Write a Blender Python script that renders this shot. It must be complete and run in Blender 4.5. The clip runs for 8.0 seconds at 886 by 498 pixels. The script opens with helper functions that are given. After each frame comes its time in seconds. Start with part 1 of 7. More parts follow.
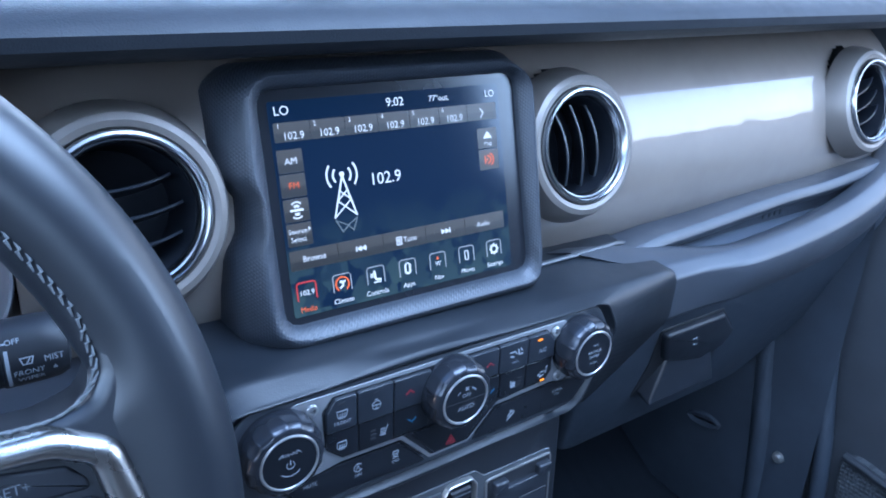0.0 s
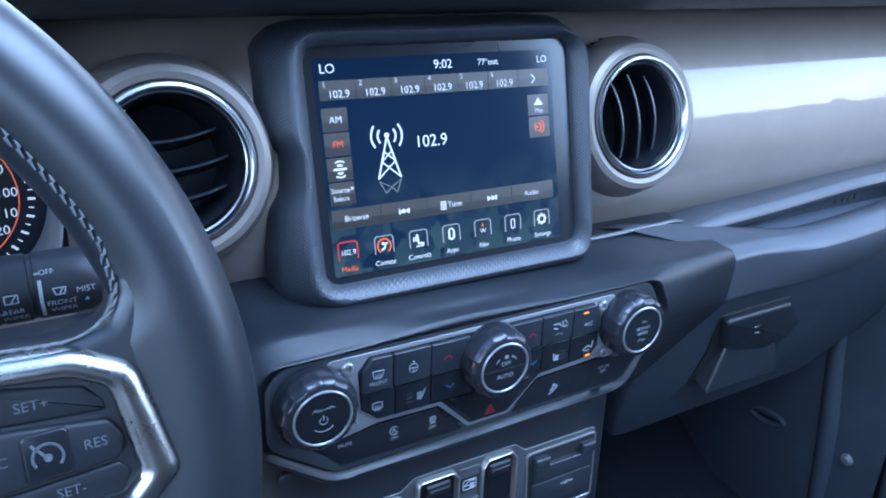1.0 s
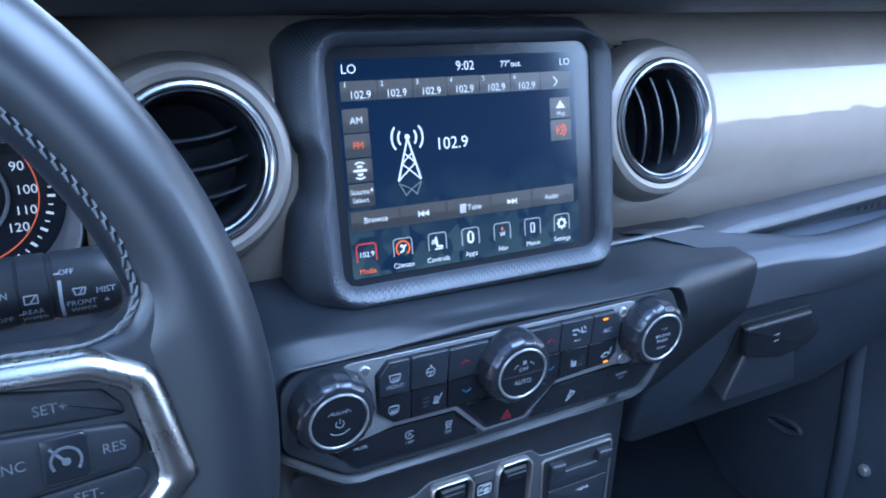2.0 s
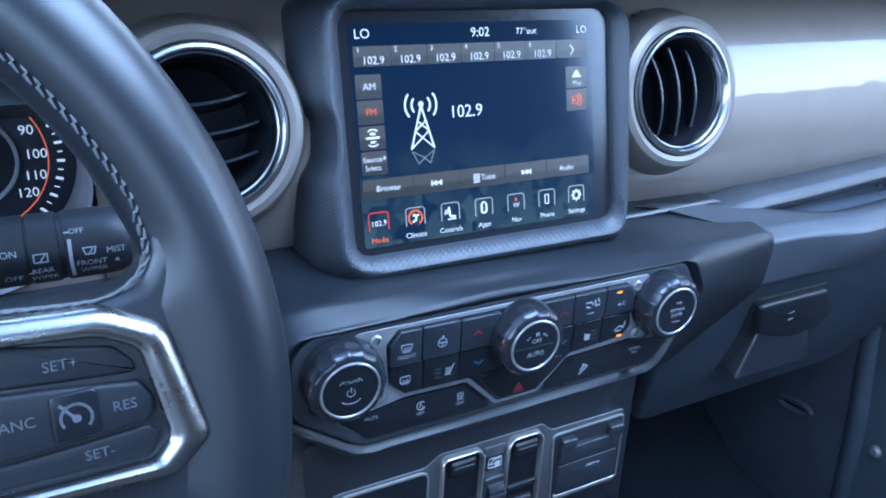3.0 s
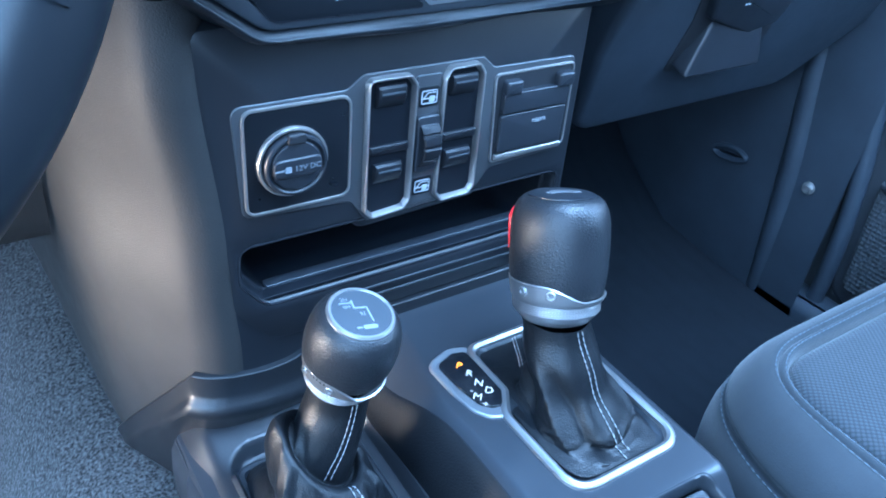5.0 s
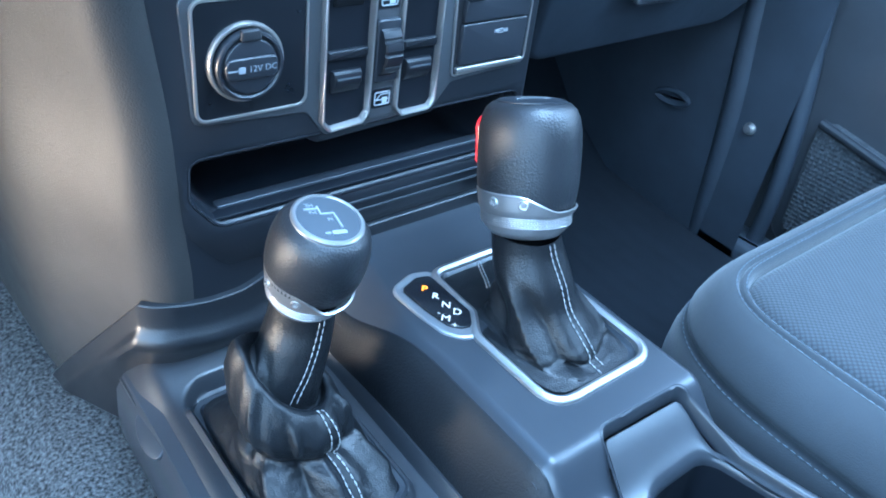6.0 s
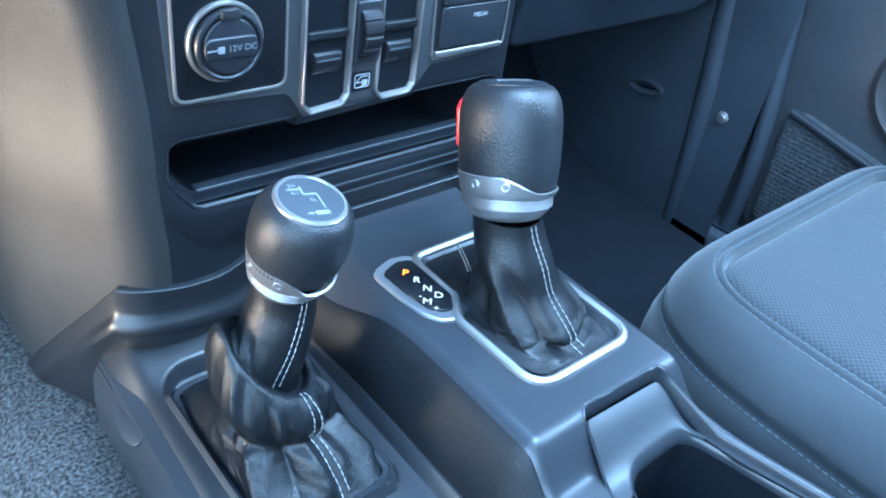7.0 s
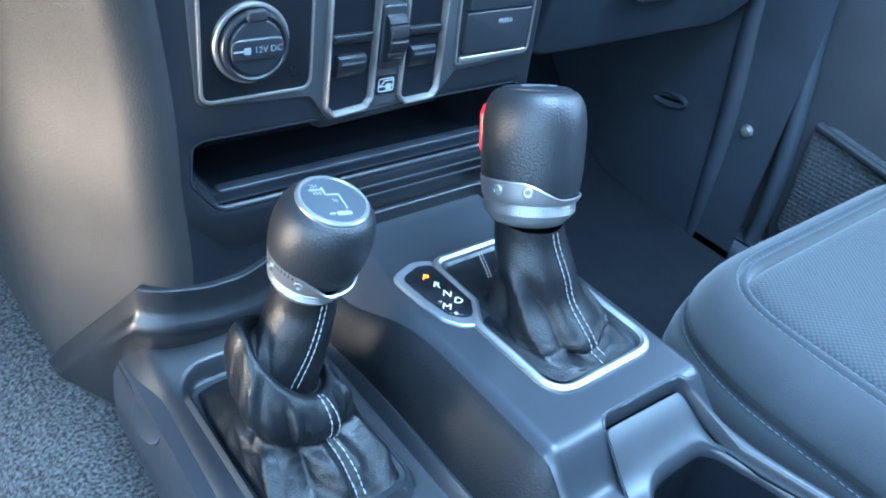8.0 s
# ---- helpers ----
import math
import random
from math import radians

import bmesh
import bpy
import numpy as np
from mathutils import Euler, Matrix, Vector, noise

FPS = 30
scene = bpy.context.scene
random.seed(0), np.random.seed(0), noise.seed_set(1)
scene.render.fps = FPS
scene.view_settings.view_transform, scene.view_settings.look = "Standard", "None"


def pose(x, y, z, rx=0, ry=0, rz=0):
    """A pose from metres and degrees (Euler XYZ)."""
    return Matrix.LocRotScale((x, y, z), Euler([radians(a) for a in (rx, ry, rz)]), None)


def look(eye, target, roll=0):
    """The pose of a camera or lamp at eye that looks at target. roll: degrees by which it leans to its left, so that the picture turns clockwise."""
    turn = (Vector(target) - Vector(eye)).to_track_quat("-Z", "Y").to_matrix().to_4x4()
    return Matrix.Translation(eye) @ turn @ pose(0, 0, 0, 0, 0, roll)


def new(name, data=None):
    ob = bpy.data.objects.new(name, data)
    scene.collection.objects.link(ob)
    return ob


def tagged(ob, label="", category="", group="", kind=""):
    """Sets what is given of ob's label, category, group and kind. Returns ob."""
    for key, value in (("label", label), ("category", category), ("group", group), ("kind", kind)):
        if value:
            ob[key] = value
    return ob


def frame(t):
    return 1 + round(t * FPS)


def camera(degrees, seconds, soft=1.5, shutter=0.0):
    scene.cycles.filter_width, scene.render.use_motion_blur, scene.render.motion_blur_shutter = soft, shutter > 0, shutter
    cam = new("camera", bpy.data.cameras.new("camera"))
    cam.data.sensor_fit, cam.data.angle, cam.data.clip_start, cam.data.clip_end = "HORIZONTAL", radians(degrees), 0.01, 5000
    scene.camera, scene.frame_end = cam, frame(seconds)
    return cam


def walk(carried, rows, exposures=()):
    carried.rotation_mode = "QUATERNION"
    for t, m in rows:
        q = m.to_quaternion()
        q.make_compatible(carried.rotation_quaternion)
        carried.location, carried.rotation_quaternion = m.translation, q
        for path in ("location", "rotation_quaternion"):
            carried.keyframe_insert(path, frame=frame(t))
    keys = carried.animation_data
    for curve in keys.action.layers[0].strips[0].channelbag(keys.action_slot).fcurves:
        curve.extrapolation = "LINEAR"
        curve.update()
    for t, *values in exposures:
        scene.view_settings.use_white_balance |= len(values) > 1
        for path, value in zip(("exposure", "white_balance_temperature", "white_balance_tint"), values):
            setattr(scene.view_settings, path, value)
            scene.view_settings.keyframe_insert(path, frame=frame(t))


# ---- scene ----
cam = camera(60.3, 8.0, 1.9)
PATH = [
    (0, (-0.261, -0.406, 0.956), (0.831, 1.094, 0.208), 2.7),
    (0.3, (-0.242, -0.42, 0.961), (0.746, 1.128, 0.169), 3.4),
    (0.5, (-0.245, -0.422, 0.945), (0.727, 1.152, 0.184), 2.3),
    (1, (-0.246, -0.417, 0.937), (0.687, 1.176, 0.167), 2.4),
    (1.5, (-0.246, -0.414, 0.941), (0.667, 1.189, 0.169), 2.7),
    (2.8, (-0.249, -0.406, 0.929), (0.638, 1.197, 0.127), 3.3),
    (3, (-0.248, -0.407, 0.928), (0.63, 1.194, 0.11), 3.2),
    (3.4, (-0.248, -0.405, 0.923), (0.629, 1.17, 0.058), 3.4),
    (3.5, (-0.248, -0.403, 0.912), (0.629, 1.163, 0.031), 3.4),
    (3.6, (-0.248, -0.401, 0.895), (0.627, 1.153, -0.01), 3.5),
    (3.8, (-0.246, -0.398, 0.861), (0.628, 1.124, -0.098), 4.0),
    (4, (-0.244, -0.4, 0.835), (0.634, 1.098, -0.156), 4.2),
    (4.2, (-0.242, -0.408, 0.814), (0.645, 1.063, -0.209), 4.5),
    (4.5, (-0.243, -0.41, 0.801), (0.677, 1.005, -0.272), 5.1),
    (4.6, (-0.243, -0.412, 0.793), (0.688, 0.988, -0.289), 5.4),
    (5, (-0.243, -0.407, 0.756), (0.742, 0.919, -0.372), 6.4),
    (5.2, (-0.241, -0.403, 0.745), (0.776, 0.887, -0.397), 7.1),
    (6.3, (-0.262, -0.399, 0.706), (0.88, 0.763, -0.455), 9.3),
    (6.5, (-0.262, -0.399, 0.706), (0.892, 0.748, -0.456), 9.6),
    (7, (-0.264, -0.399, 0.704), (0.903, 0.736, -0.458), 10.1),
    (7.5, (-0.266, -0.398, 0.701), (0.907, 0.734, -0.458), 10.5),
    (8, (-0.265, -0.4, 0.699), (0.872, 0.784, -0.443), 10.0),
]
walk(cam, [(t, look(eye, target, roll)) for t, eye, target, roll in PATH],
     exposures=[(0.0, 3.4, 4850, 10), (3.0, 3.45, 4800, 9), (4.0, 3.65, 4450, 3), (4.5, 4.0, 4400, 1), (5.0, 4.05, 4350, 0), (6.5, 4.2, 4650, -4), (8.0, 4.2, 4650, -4)])

# ---- world, large lights ----
world = bpy.data.worlds.new("sky")
scene.world = world
world.use_nodes = True
wn, wl = world.node_tree.nodes, world.node_tree.links
sky = wn.new("ShaderNodeTexSky")
sky.sky_type = 'NISHITA'
sky.sun_disc = False
sky.sun_elevation = radians(16)
sky.sun_rotation = radians(322)
sky.air_density, sky.dust_density, sky.ozone_density = 1.3, 1.2, 2.5
wbg = wn["Background"]
wbg.inputs["Strength"].default_value = 0.15
wtc = wn.new("ShaderNodeTexCoord")
wmap = wn.new("ShaderNodeMapping")
wmap.inputs["Scale"].default_value = (1.5, 1.5, 5.0)
wnoise = wn.new("ShaderNodeTexNoise")
wnoise.inputs["Scale"].default_value = 2.2
wnoise.inputs["Detail"].default_value = 7
wramp = wn.new("ShaderNodeValToRGB")
wramp.color_ramp.elements[0].position, wramp.color_ramp.elements[1].position = 0.52, 0.66
wmix = wn.new("ShaderNodeMixRGB")
wmix.inputs["Color2"].default_value = (2.3, 2.15, 2.2, 1)
wl.new(wtc.outputs["Generated"], wmap.inputs["Vector"])
wl.new(wmap.outputs["Vector"], wnoise.inputs["Vector"])
wl.new(wnoise.outputs["Fac"], wramp.inputs["Fac"])
wl.new(wramp.outputs["Color"], wmix.inputs["Fac"])
# pale evening haze low over the horizon
wsep = wn.new("ShaderNodeSeparateXYZ")
whaze = wn.new("ShaderNodeMapRange")
whaze.interpolation_type = "SMOOTHSTEP"
whaze.inputs["From Min"].default_value, whaze.inputs["From Max"].default_value = 0.0, 1.0
whaze.inputs["To Min"].default_value, whaze.inputs["To Max"].default_value = 0.85, 0.0
wpale = wn.new("ShaderNodeMixRGB")
wpale.inputs["Color2"].default_value = (3.15, 2.88, 2.72, 1)
wl.new(wtc.outputs["Generated"], wsep.inputs["Vector"])
wl.new(wsep.outputs["Z"], whaze.inputs["Value"])
wl.new(whaze.outputs["Result"], wpale.inputs["Fac"])
wl.new(sky.outputs["Color"], wpale.inputs["Color1"])
wl.new(wpale.outputs["Color"], wmix.inputs["Color1"])
wl.new(wmix.outputs["Color"], wbg.inputs["Color"])

sun_data = bpy.data.lights.new("sun", "SUN")
sun_data.energy, sun_data.angle, sun_data.color = 0.6, radians(10), (1.0, 0.72, 0.48)
sun = new("sun", sun_data)
sun.matrix_world = look((-2.0, 2.56, 0.93), (0, 0, 0))


def cab_area_light(name, eye, target, w, h, watts, colour, spread=180):
    """Area light of the cab: sky in an opening, or an added fill."""
    d = bpy.data.lights.new(name, "AREA")
    d.shape, d.size, d.size_y, d.energy, d.color, d.spread = "RECTANGLE", w, h, watts, colour, radians(spread)
    o = new(name, d)
    o.matrix_world = look(eye, target)
    return o


cab_area_light("windscreen_skylight", (0, 0.62, 1.18), (0, -0.3, 0.5), 1.2, 0.40, 0.20, (0.66, 0.82, 1.0))
# added narrow warm beam, aimed at the stack flank alone
cab_area_light("flank_warm_beam", (-0.70, 0.010, 0.42), (-0.170, -0.020, 0.46), 0.10, 0.12, 0.046, (1.0, 0.64, 0.38), 36)
cab_area_light("driver_doorway_skylight", (-0.86, -0.60, 1.05), (0.1, -0.25, 0.40), 1.0, 0.5, 0.9, (0.62, 0.81, 1.0))
# added overhead fill; the roof opening it shines through is unseen
cab_area_light("overhead_fill_light", (0.20, -0.36, 1.42), (0.14, -0.24, 0.40), 0.6, 0.5, 1.85, (0.76, 0.87, 1.0))
cab_area_light("passenger_window_skylight", (0.67, -0.56, 1.05), (0.16, -0.02, 0.60), 0.22, 0.38, 0.42, (0.70, 0.84, 1.0))
# added fill for panels that face the seats; its window is unseen
cab_area_light("rear_fill_light", (-0.74, -1.30, 1.06), (0, 0, 0.55), 0.8, 0.38, 0.6, (0.70, 0.84, 1.0))


# ---- materials ----
def shader(name, base, rough=0.5, metal=0.0, grain=0.0, grain_size=0.001, kind="noise", vary=0.12, stain=0.05, coat=0.0, rough_vary=0.03, sheen=0.0, spec=0.5, crease=0.0):
    m = bpy.data.materials.new(name)
    m.use_nodes = True
    n, l = m.node_tree.nodes, m.node_tree.links
    p = n["Principled BSDF"]
    tc = n.new("ShaderNodeTexCoord")
    big = n.new("ShaderNodeTexNoise")
    big.inputs["Scale"].default_value, big.inputs["Detail"].default_value = 1 / max(stain, 1e-4), 4
    l.new(tc.outputs["Object"], big.inputs["Vector"])
    ramp = n.new("ShaderNodeMapRange")
    ramp.inputs["From Min"].default_value, ramp.inputs["From Max"].default_value = 0.3, 0.7
    ramp.inputs["To Min"].default_value, ramp.inputs["To Max"].default_value = 1 - vary, 1 + vary
    l.new(big.outputs["Fac"], ramp.inputs["Value"])
    mul = n.new("ShaderNodeVectorMath")
    mul.operation = "SCALE"
    mul.inputs[0].default_value = base
    l.new(ramp.outputs["Result"], mul.inputs["Scale"])
    l.new(mul.outputs["Vector"], p.inputs["Base Color"])
    rr = n.new("ShaderNodeMapRange")
    rr.inputs["From Min"].default_value, rr.inputs["From Max"].default_value = 0.3, 0.7
    rr.inputs["To Min"].default_value, rr.inputs["To Max"].default_value = max(rough - rough_vary, 0.02), min(rough + rough_vary, 1)
    fine = n.new("ShaderNodeTexNoise")
    fine.inputs["Scale"].default_value, fine.inputs["Detail"].default_value = 60, 4
    l.new(tc.outputs["Object"], fine.inputs["Vector"])
    l.new(fine.outputs["Fac"], rr.inputs["Value"])
    l.new(rr.outputs["Result"], p.inputs["Roughness"])
    p.inputs["Metallic"].default_value = metal
    p.inputs["Coat Weight"].default_value = coat
    p.inputs["Coat Roughness"].default_value = 0.06
    p.inputs["Sheen Weight"].default_value = sheen
    p.inputs["Specular IOR Level"].default_value = spec
    if grain:
        b = n.new("ShaderNodeBump")
        b.inputs["Strength"].default_value = grain
        b.inputs["Distance"].default_value = grain_size * 0.35
        if kind == "leather":
            tex = n.new("ShaderNodeTexVoronoi")
            tex.feature = "SMOOTH_F1"
            tex.inputs["Scale"].default_value = 1 / grain_size
            tex.inputs["Smoothness"].default_value = 0.4
            warp = n.new("ShaderNodeTexNoise")
            warp.inputs["Scale"].default_value = 0.7 / grain_size
            add = n.new("ShaderNodeVectorMath")
            add.operation = "MULTIPLY_ADD"
            add.inputs[1].default_value = (grain_size * 0.7,) * 3
            l.new(tc.outputs["Object"], warp.inputs["Vector"])
            l.new(warp.outputs["Color"], add.inputs[0])
            l.new(tc.outputs["Object"], add.inputs[2])
            l.new(add.outputs["Vector"], tex.inputs["Vector"])
            l.new(tex.outputs["Distance"], b.inputs["Height"])
            b.invert = True
        elif kind == "dots":
            # pale raised dots on a darker ground, in staggered rows
            rot = n.new("ShaderNodeMapping")
            rot.inputs["Rotation"].default_value = (0, 0, radians(45))
            tex = n.new("ShaderNodeTexVoronoi")
            tex.voronoi_dimensions = "2D"
            tex.inputs["Scale"].default_value = 1 / grain_size
            tex.inputs["Randomness"].default_value = 0.05
            l.new(tc.outputs["Object"], rot.inputs["Vector"])
            l.new(rot.outputs["Vector"], tex.inputs["Vector"])
            dot = n.new("ShaderNodeMapRange")
            dot.inputs["From Min"].default_value, dot.inputs["From Max"].default_value = 0.22, 0.55
            dot.inputs["To Min"].default_value, dot.inputs["To Max"].default_value = 1.55, 0.55
            l.new(tex.outputs["Distance"], dot.inputs["Value"])
            prod = n.new("ShaderNodeMath")
            prod.operation = "MULTIPLY"
            l.new(dot.outputs["Result"], prod.inputs[0])
            l.new(ramp.outputs["Result"], prod.inputs[1])
            l.new(prod.outputs["Value"], mul.inputs["Scale"])
            l.new(dot.outputs["Result"], b.inputs["Height"])
        elif kind == "weave":
            tex = n.new("ShaderNodeTexVoronoi")
            tex.inputs["Scale"].default_value = 1 / grain_size
            tex.inputs["Randomness"].default_value = 0.12
            l.new(tc.outputs["Object"], tex.inputs["Vector"])
            l.new(tex.outputs["Distance"], b.inputs["Height"])
        elif kind == "hex":
            # three waves at sixty degrees give a honeycomb of raised cells
            last = None
            for a in (0, 60, 120):
                k = 2 * math.pi / grain_size
                dot = n.new("ShaderNodeVectorMath")
                dot.operation = "DOT_PRODUCT"
                dot.inputs[1].default_value = (k * math.cos(radians(a)), -0.6 * k * math.cos(radians(a)), k * math.sin(radians(a)))
                l.new(tc.outputs["Object"], dot.inputs[0])
                cs = n.new("ShaderNodeMath")
                cs.operation = "COSINE"
                l.new(dot.outputs["Value"], cs.inputs[0])
                if last is None:
                    last = cs
                else:
                    sm = n.new("ShaderNodeMath")
                    sm.operation = "ADD"
                    l.new(last.outputs["Value"], sm.inputs[0])
                    l.new(cs.outputs["Value"], sm.inputs[1])
                    last = sm
            l.new(last.outputs["Value"], b.inputs["Height"])
        else:
            tex = n.new("ShaderNodeTexNoise")
            tex.inputs["Scale"].default_value, tex.inputs["Detail"].default_value = 1 / grain_size, 3
            l.new(tc.outputs["Object"], tex.inputs["Vector"])
            l.new(tex.outputs["Fac"], b.inputs["Height"])
        l.new(b.outputs["Normal"], p.inputs["Normal"])
        if crease:
            cn = n.new("ShaderNodeTexNoise")
            cn.inputs["Scale"].default_value, cn.inputs["Detail"].default_value, cn.inputs["Distortion"].default_value = 1 / crease, 2, 0.6
            l.new(tc.outputs["Object"], cn.inputs["Vector"])
            sub = n.new("ShaderNodeMath")
            sub.operation, sub.inputs[1].default_value = "SUBTRACT", 0.5
            l.new(cn.outputs["Fac"], sub.inputs[0])
            ab = n.new("ShaderNodeMath")
            ab.operation = "ABSOLUTE"
            l.new(sub.outputs["Value"], ab.inputs[0])
            b2 = n.new("ShaderNodeBump")
            b2.inputs["Strength"].default_value, b2.inputs["Distance"].default_value = 0.25, crease * 0.3
            l.new(ab.outputs["Value"], b2.inputs["Height"])
            l.new(b2.outputs["Normal"], b.inputs["Normal"])
    return m


def glow(name, colour, strength):
    m = bpy.data.materials.new(name)
    m.use_nodes = True
    p = m.node_tree.nodes["Principled BSDF"]
    p.inputs["Base Color"].default_value = (*[0.06 * c for c in colour], 1)
    p.inputs["Emission Color"].default_value = (*colour, 1)
    p.inputs["Emission Strength"].default_value = strength
    p.inputs["Roughness"].default_value = 0.4
    return m


PLASTIC = shader("soft_black_plastic", (0.0125, 0.0145, 0.0185), 0.55, grain=0.35, grain_size=0.0011, kind="leather", spec=0.3)
SATIN = shader("satin_black_plastic", (0.016, 0.018, 0.023), 0.38, grain=0.12, grain_size=0.0007)
STACK = shader("dark_moulded_plastic", (0.0098, 0.0112, 0.0148), 0.40, grain=0.2, grain_size=0.0008)
HOOD = shader("dark_grey_soft_plastic", (0.0085, 0.0104, 0.0138), 0.42, grain=0.2, grain_size=0.0009, kind="leather", spec=0.3)
GLOSS = shader("gloss_black_plastic", (0.010, 0.011, 0.014), 0.22, vary=0.05, rough_vary=0.02, spec=0.4)
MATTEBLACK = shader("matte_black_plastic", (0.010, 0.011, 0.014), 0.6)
WHEELPRINT = shader("dim_grey_marking", (0.055, 0.062, 0.072), 0.6, vary=0.03)
PLATE = shader("dark_satin_plate", (0.080, 0.084, 0.092), 0.34, metal=0.5, vary=0.04)
# base colour lightened and blued in place of lens haze
FOOTWELL = shader("haze_lifted_footwell_plastic", (0.026, 0.032, 0.043), 0.6, grain=0.35, grain_size=0.0011, kind="leather", spec=0.35)
SLAT = shader("satin_black_slat", (0.0075, 0.0092, 0.0130), 0.34, spec=0.45)
SHADEBLACK = shader("footwell_shade_black", (0.010, 0.012, 0.016), 0.85, spec=0.10)
FASCIA = shader("granite_grey_metallic_paint", (0.186, 0.158, 0.134), 0.55, metal=0.4, vary=0.04, coat=1.0, grain=0.02, grain_size=0.0004, rough_vary=0.04)
FASCIA.node_tree.nodes["Principled BSDF"].inputs["Coat Roughness"].default_value = 0.015
FASCIA.node_tree.nodes["Principled BSDF"].inputs["Coat IOR"].default_value = 1.75
COLLARPAINT = shader("grey_satin_collar_paint", (0.150, 0.134, 0.120), 0.42, metal=0.4, vary=0.04)
CHROME = shader("bright_satin_chrome", (0.33, 0.335, 0.345), 0.24, metal=1.0, vary=0.03, rough_vary=0.015)
EDGECHROME = shader("satin_edge_chrome", (0.46, 0.445, 0.43), 0.33, metal=0.9, vary=0.04)
SATINCHROME = shader("brushed_dark_chrome", (0.25, 0.255, 0.27), 0.34, metal=0.6, vary=0.03, rough_vary=0.02)
SILVER = shader("silver_paint", (0.36, 0.358, 0.36), 0.33, metal=0.8, grain=0.05, grain_size=0.0004, vary=0.05)
HOUSING = shader("hexagon_grained_plastic", (0.021, 0.0245, 0.032), 0.44, grain=0.14, grain_size=0.0021, kind="hex")
LEATHER = shader("black_leather", (0.012, 0.0132, 0.0160), 0.42, grain=0.48, grain_size=0.0012, kind="leather", vary=0.12)
WHEELLEATHER = shader("smooth_black_wheel_leather", (0.0105, 0.0120, 0.0152), 0.36, grain=0.03, grain_size=0.0006, kind="leather", vary=0.1, rough_vary=0.015, spec=0.46)
KNEE = shader("grained_black_knee_plastic", (0.024, 0.0232, 0.0228), 0.52, grain=0.4, grain_size=0.0010, kind="leather")
CARPET = shader("charcoal_loop_carpet", (0.0365, 0.0365, 0.0370), 0.95, grain=1.0, grain_size=0.0032, vary=1.5, stain=0.0024, sheen=0.1)
CLOTH = shader("charcoal_seat_cloth", (0.0165, 0.0195, 0.024), 0.85, grain=0.6, grain_size=0.0010, vary=0.12, sheen=0.2)
MESHCLOTH = shader("charcoal_mesh_cloth", (0.021, 0.0242, 0.0290), 0.85, grain=0.25, grain_size=0.0032, kind="dots", vary=0.08, sheen=0.2)
THREAD = shader("pale_grey_thread", (0.25, 0.255, 0.26), 0.7, grain=0.3, grain_size=0.0005)
RED = shader("red_plastic", (0.50, 0.012, 0.02), 0.35)
PRINT = shader("pale_printed_marking", (0.38, 0.40, 0.42), 0.6, vary=0.03)
DIMPRINT = shader("grey_printed_marking", (0.22, 0.24, 0.27), 0.6, vary=0.03)
ROOFLINING = shader("grey_roof_lining", (0.18, 0.18, 0.18), 0.9)
ASPHALT = shader("grey_worn_asphalt", (0.085, 0.080, 0.076), 0.9, grain=0.5, grain_size=0.02, stain=0.8, vary=0.12)
HILLS = shader("far_wooded_hills", (0.11, 0.10, 0.095), 0.95, grain=0.4, grain_size=3.0, stain=14.0, vary=0.3)
BODYPAINT = shader("dark_body_paint", (0.045, 0.048, 0.052), 0.7, spec=0.2)
PADGRAIN = shader("grained_soft_pad", (0.0062, 0.0070, 0.0090), 0.48, grain=0.35, grain_size=0.0013, kind="leather", spec=0.28)
CONSOLE = shader("grey_black_console_plastic", (0.024, 0.0268, 0.0325), 0.31, grain=0.08, grain_size=0.0006, vary=0.06)
BOOTLEATHER = shader("thin_black_leather", (0.0075, 0.0083, 0.0100), 0.38, grain=0.5, grain_size=0.0011, kind="leather", vary=0.12, spec=0.34)
BAY = shader("black_console_plastic", (0.0105, 0.0116, 0.0142), 0.38, grain=0.25, grain_size=0.0009, kind="leather", vary=0.06)
BAYGREY = shader("dark_grey_console_plastic", (0.0180, 0.0193, 0.0228), 0.34, grain=0.25, grain_size=0.0009, kind="leather", vary=0.06)
CAPGREY = shader("grey_anodised_disc", (0.050, 0.056, 0.066), 0.55, metal=0.2, spec=0.3)
KEY = shader("satin_black_key", (0.007, 0.008, 0.0105), 0.30, vary=0.04, spec=0.32)
KNOBBODY = shader("dark_chrome_knob", (0.024, 0.026, 0.032), 0.20, metal=0.45, vary=0.05)
VENTBLACK = shader("vent_black_plastic", (0.0055, 0.0068, 0.0100), 0.6, spec=0.15)
KEYPRINT = shader("dim_key_marking", (0.20, 0.215, 0.24), 0.6, vary=0.03)
# lighter twin of KEY: light caught by the upper row, put into colour
LITKEY = shader("lit_satin_key", (0.015, 0.0172, 0.022), 0.32, vary=0.04, spec=0.35)
REDPRINT = shader("dull_red_marking", (0.15, 0.012, 0.02), 0.5)
BLUEPRINT = shader("dull_blue_marking", (0.025, 0.085, 0.16), 0.5)
WHEELTHREAD = shader("grey_wheel_thread", (0.075, 0.08, 0.085), 0.7, grain=0.4, grain_size=0.0005)
SEATTHREAD = shader("blue_grey_seat_thread", (0.10, 0.115, 0.135), 0.8)
SPOKECHROME = shader("satin_spoke_chrome", (0.33, 0.325, 0.32), 0.27, metal=1.0, vary=0.04)
SWITCHGREY = shader("dark_satin_switch", (0.008, 0.009, 0.012), 0.5, vary=0.05, spec=0.3)
DIALFACE = shader("dark_dial_face", (0.006, 0.008, 0.014), 0.4)
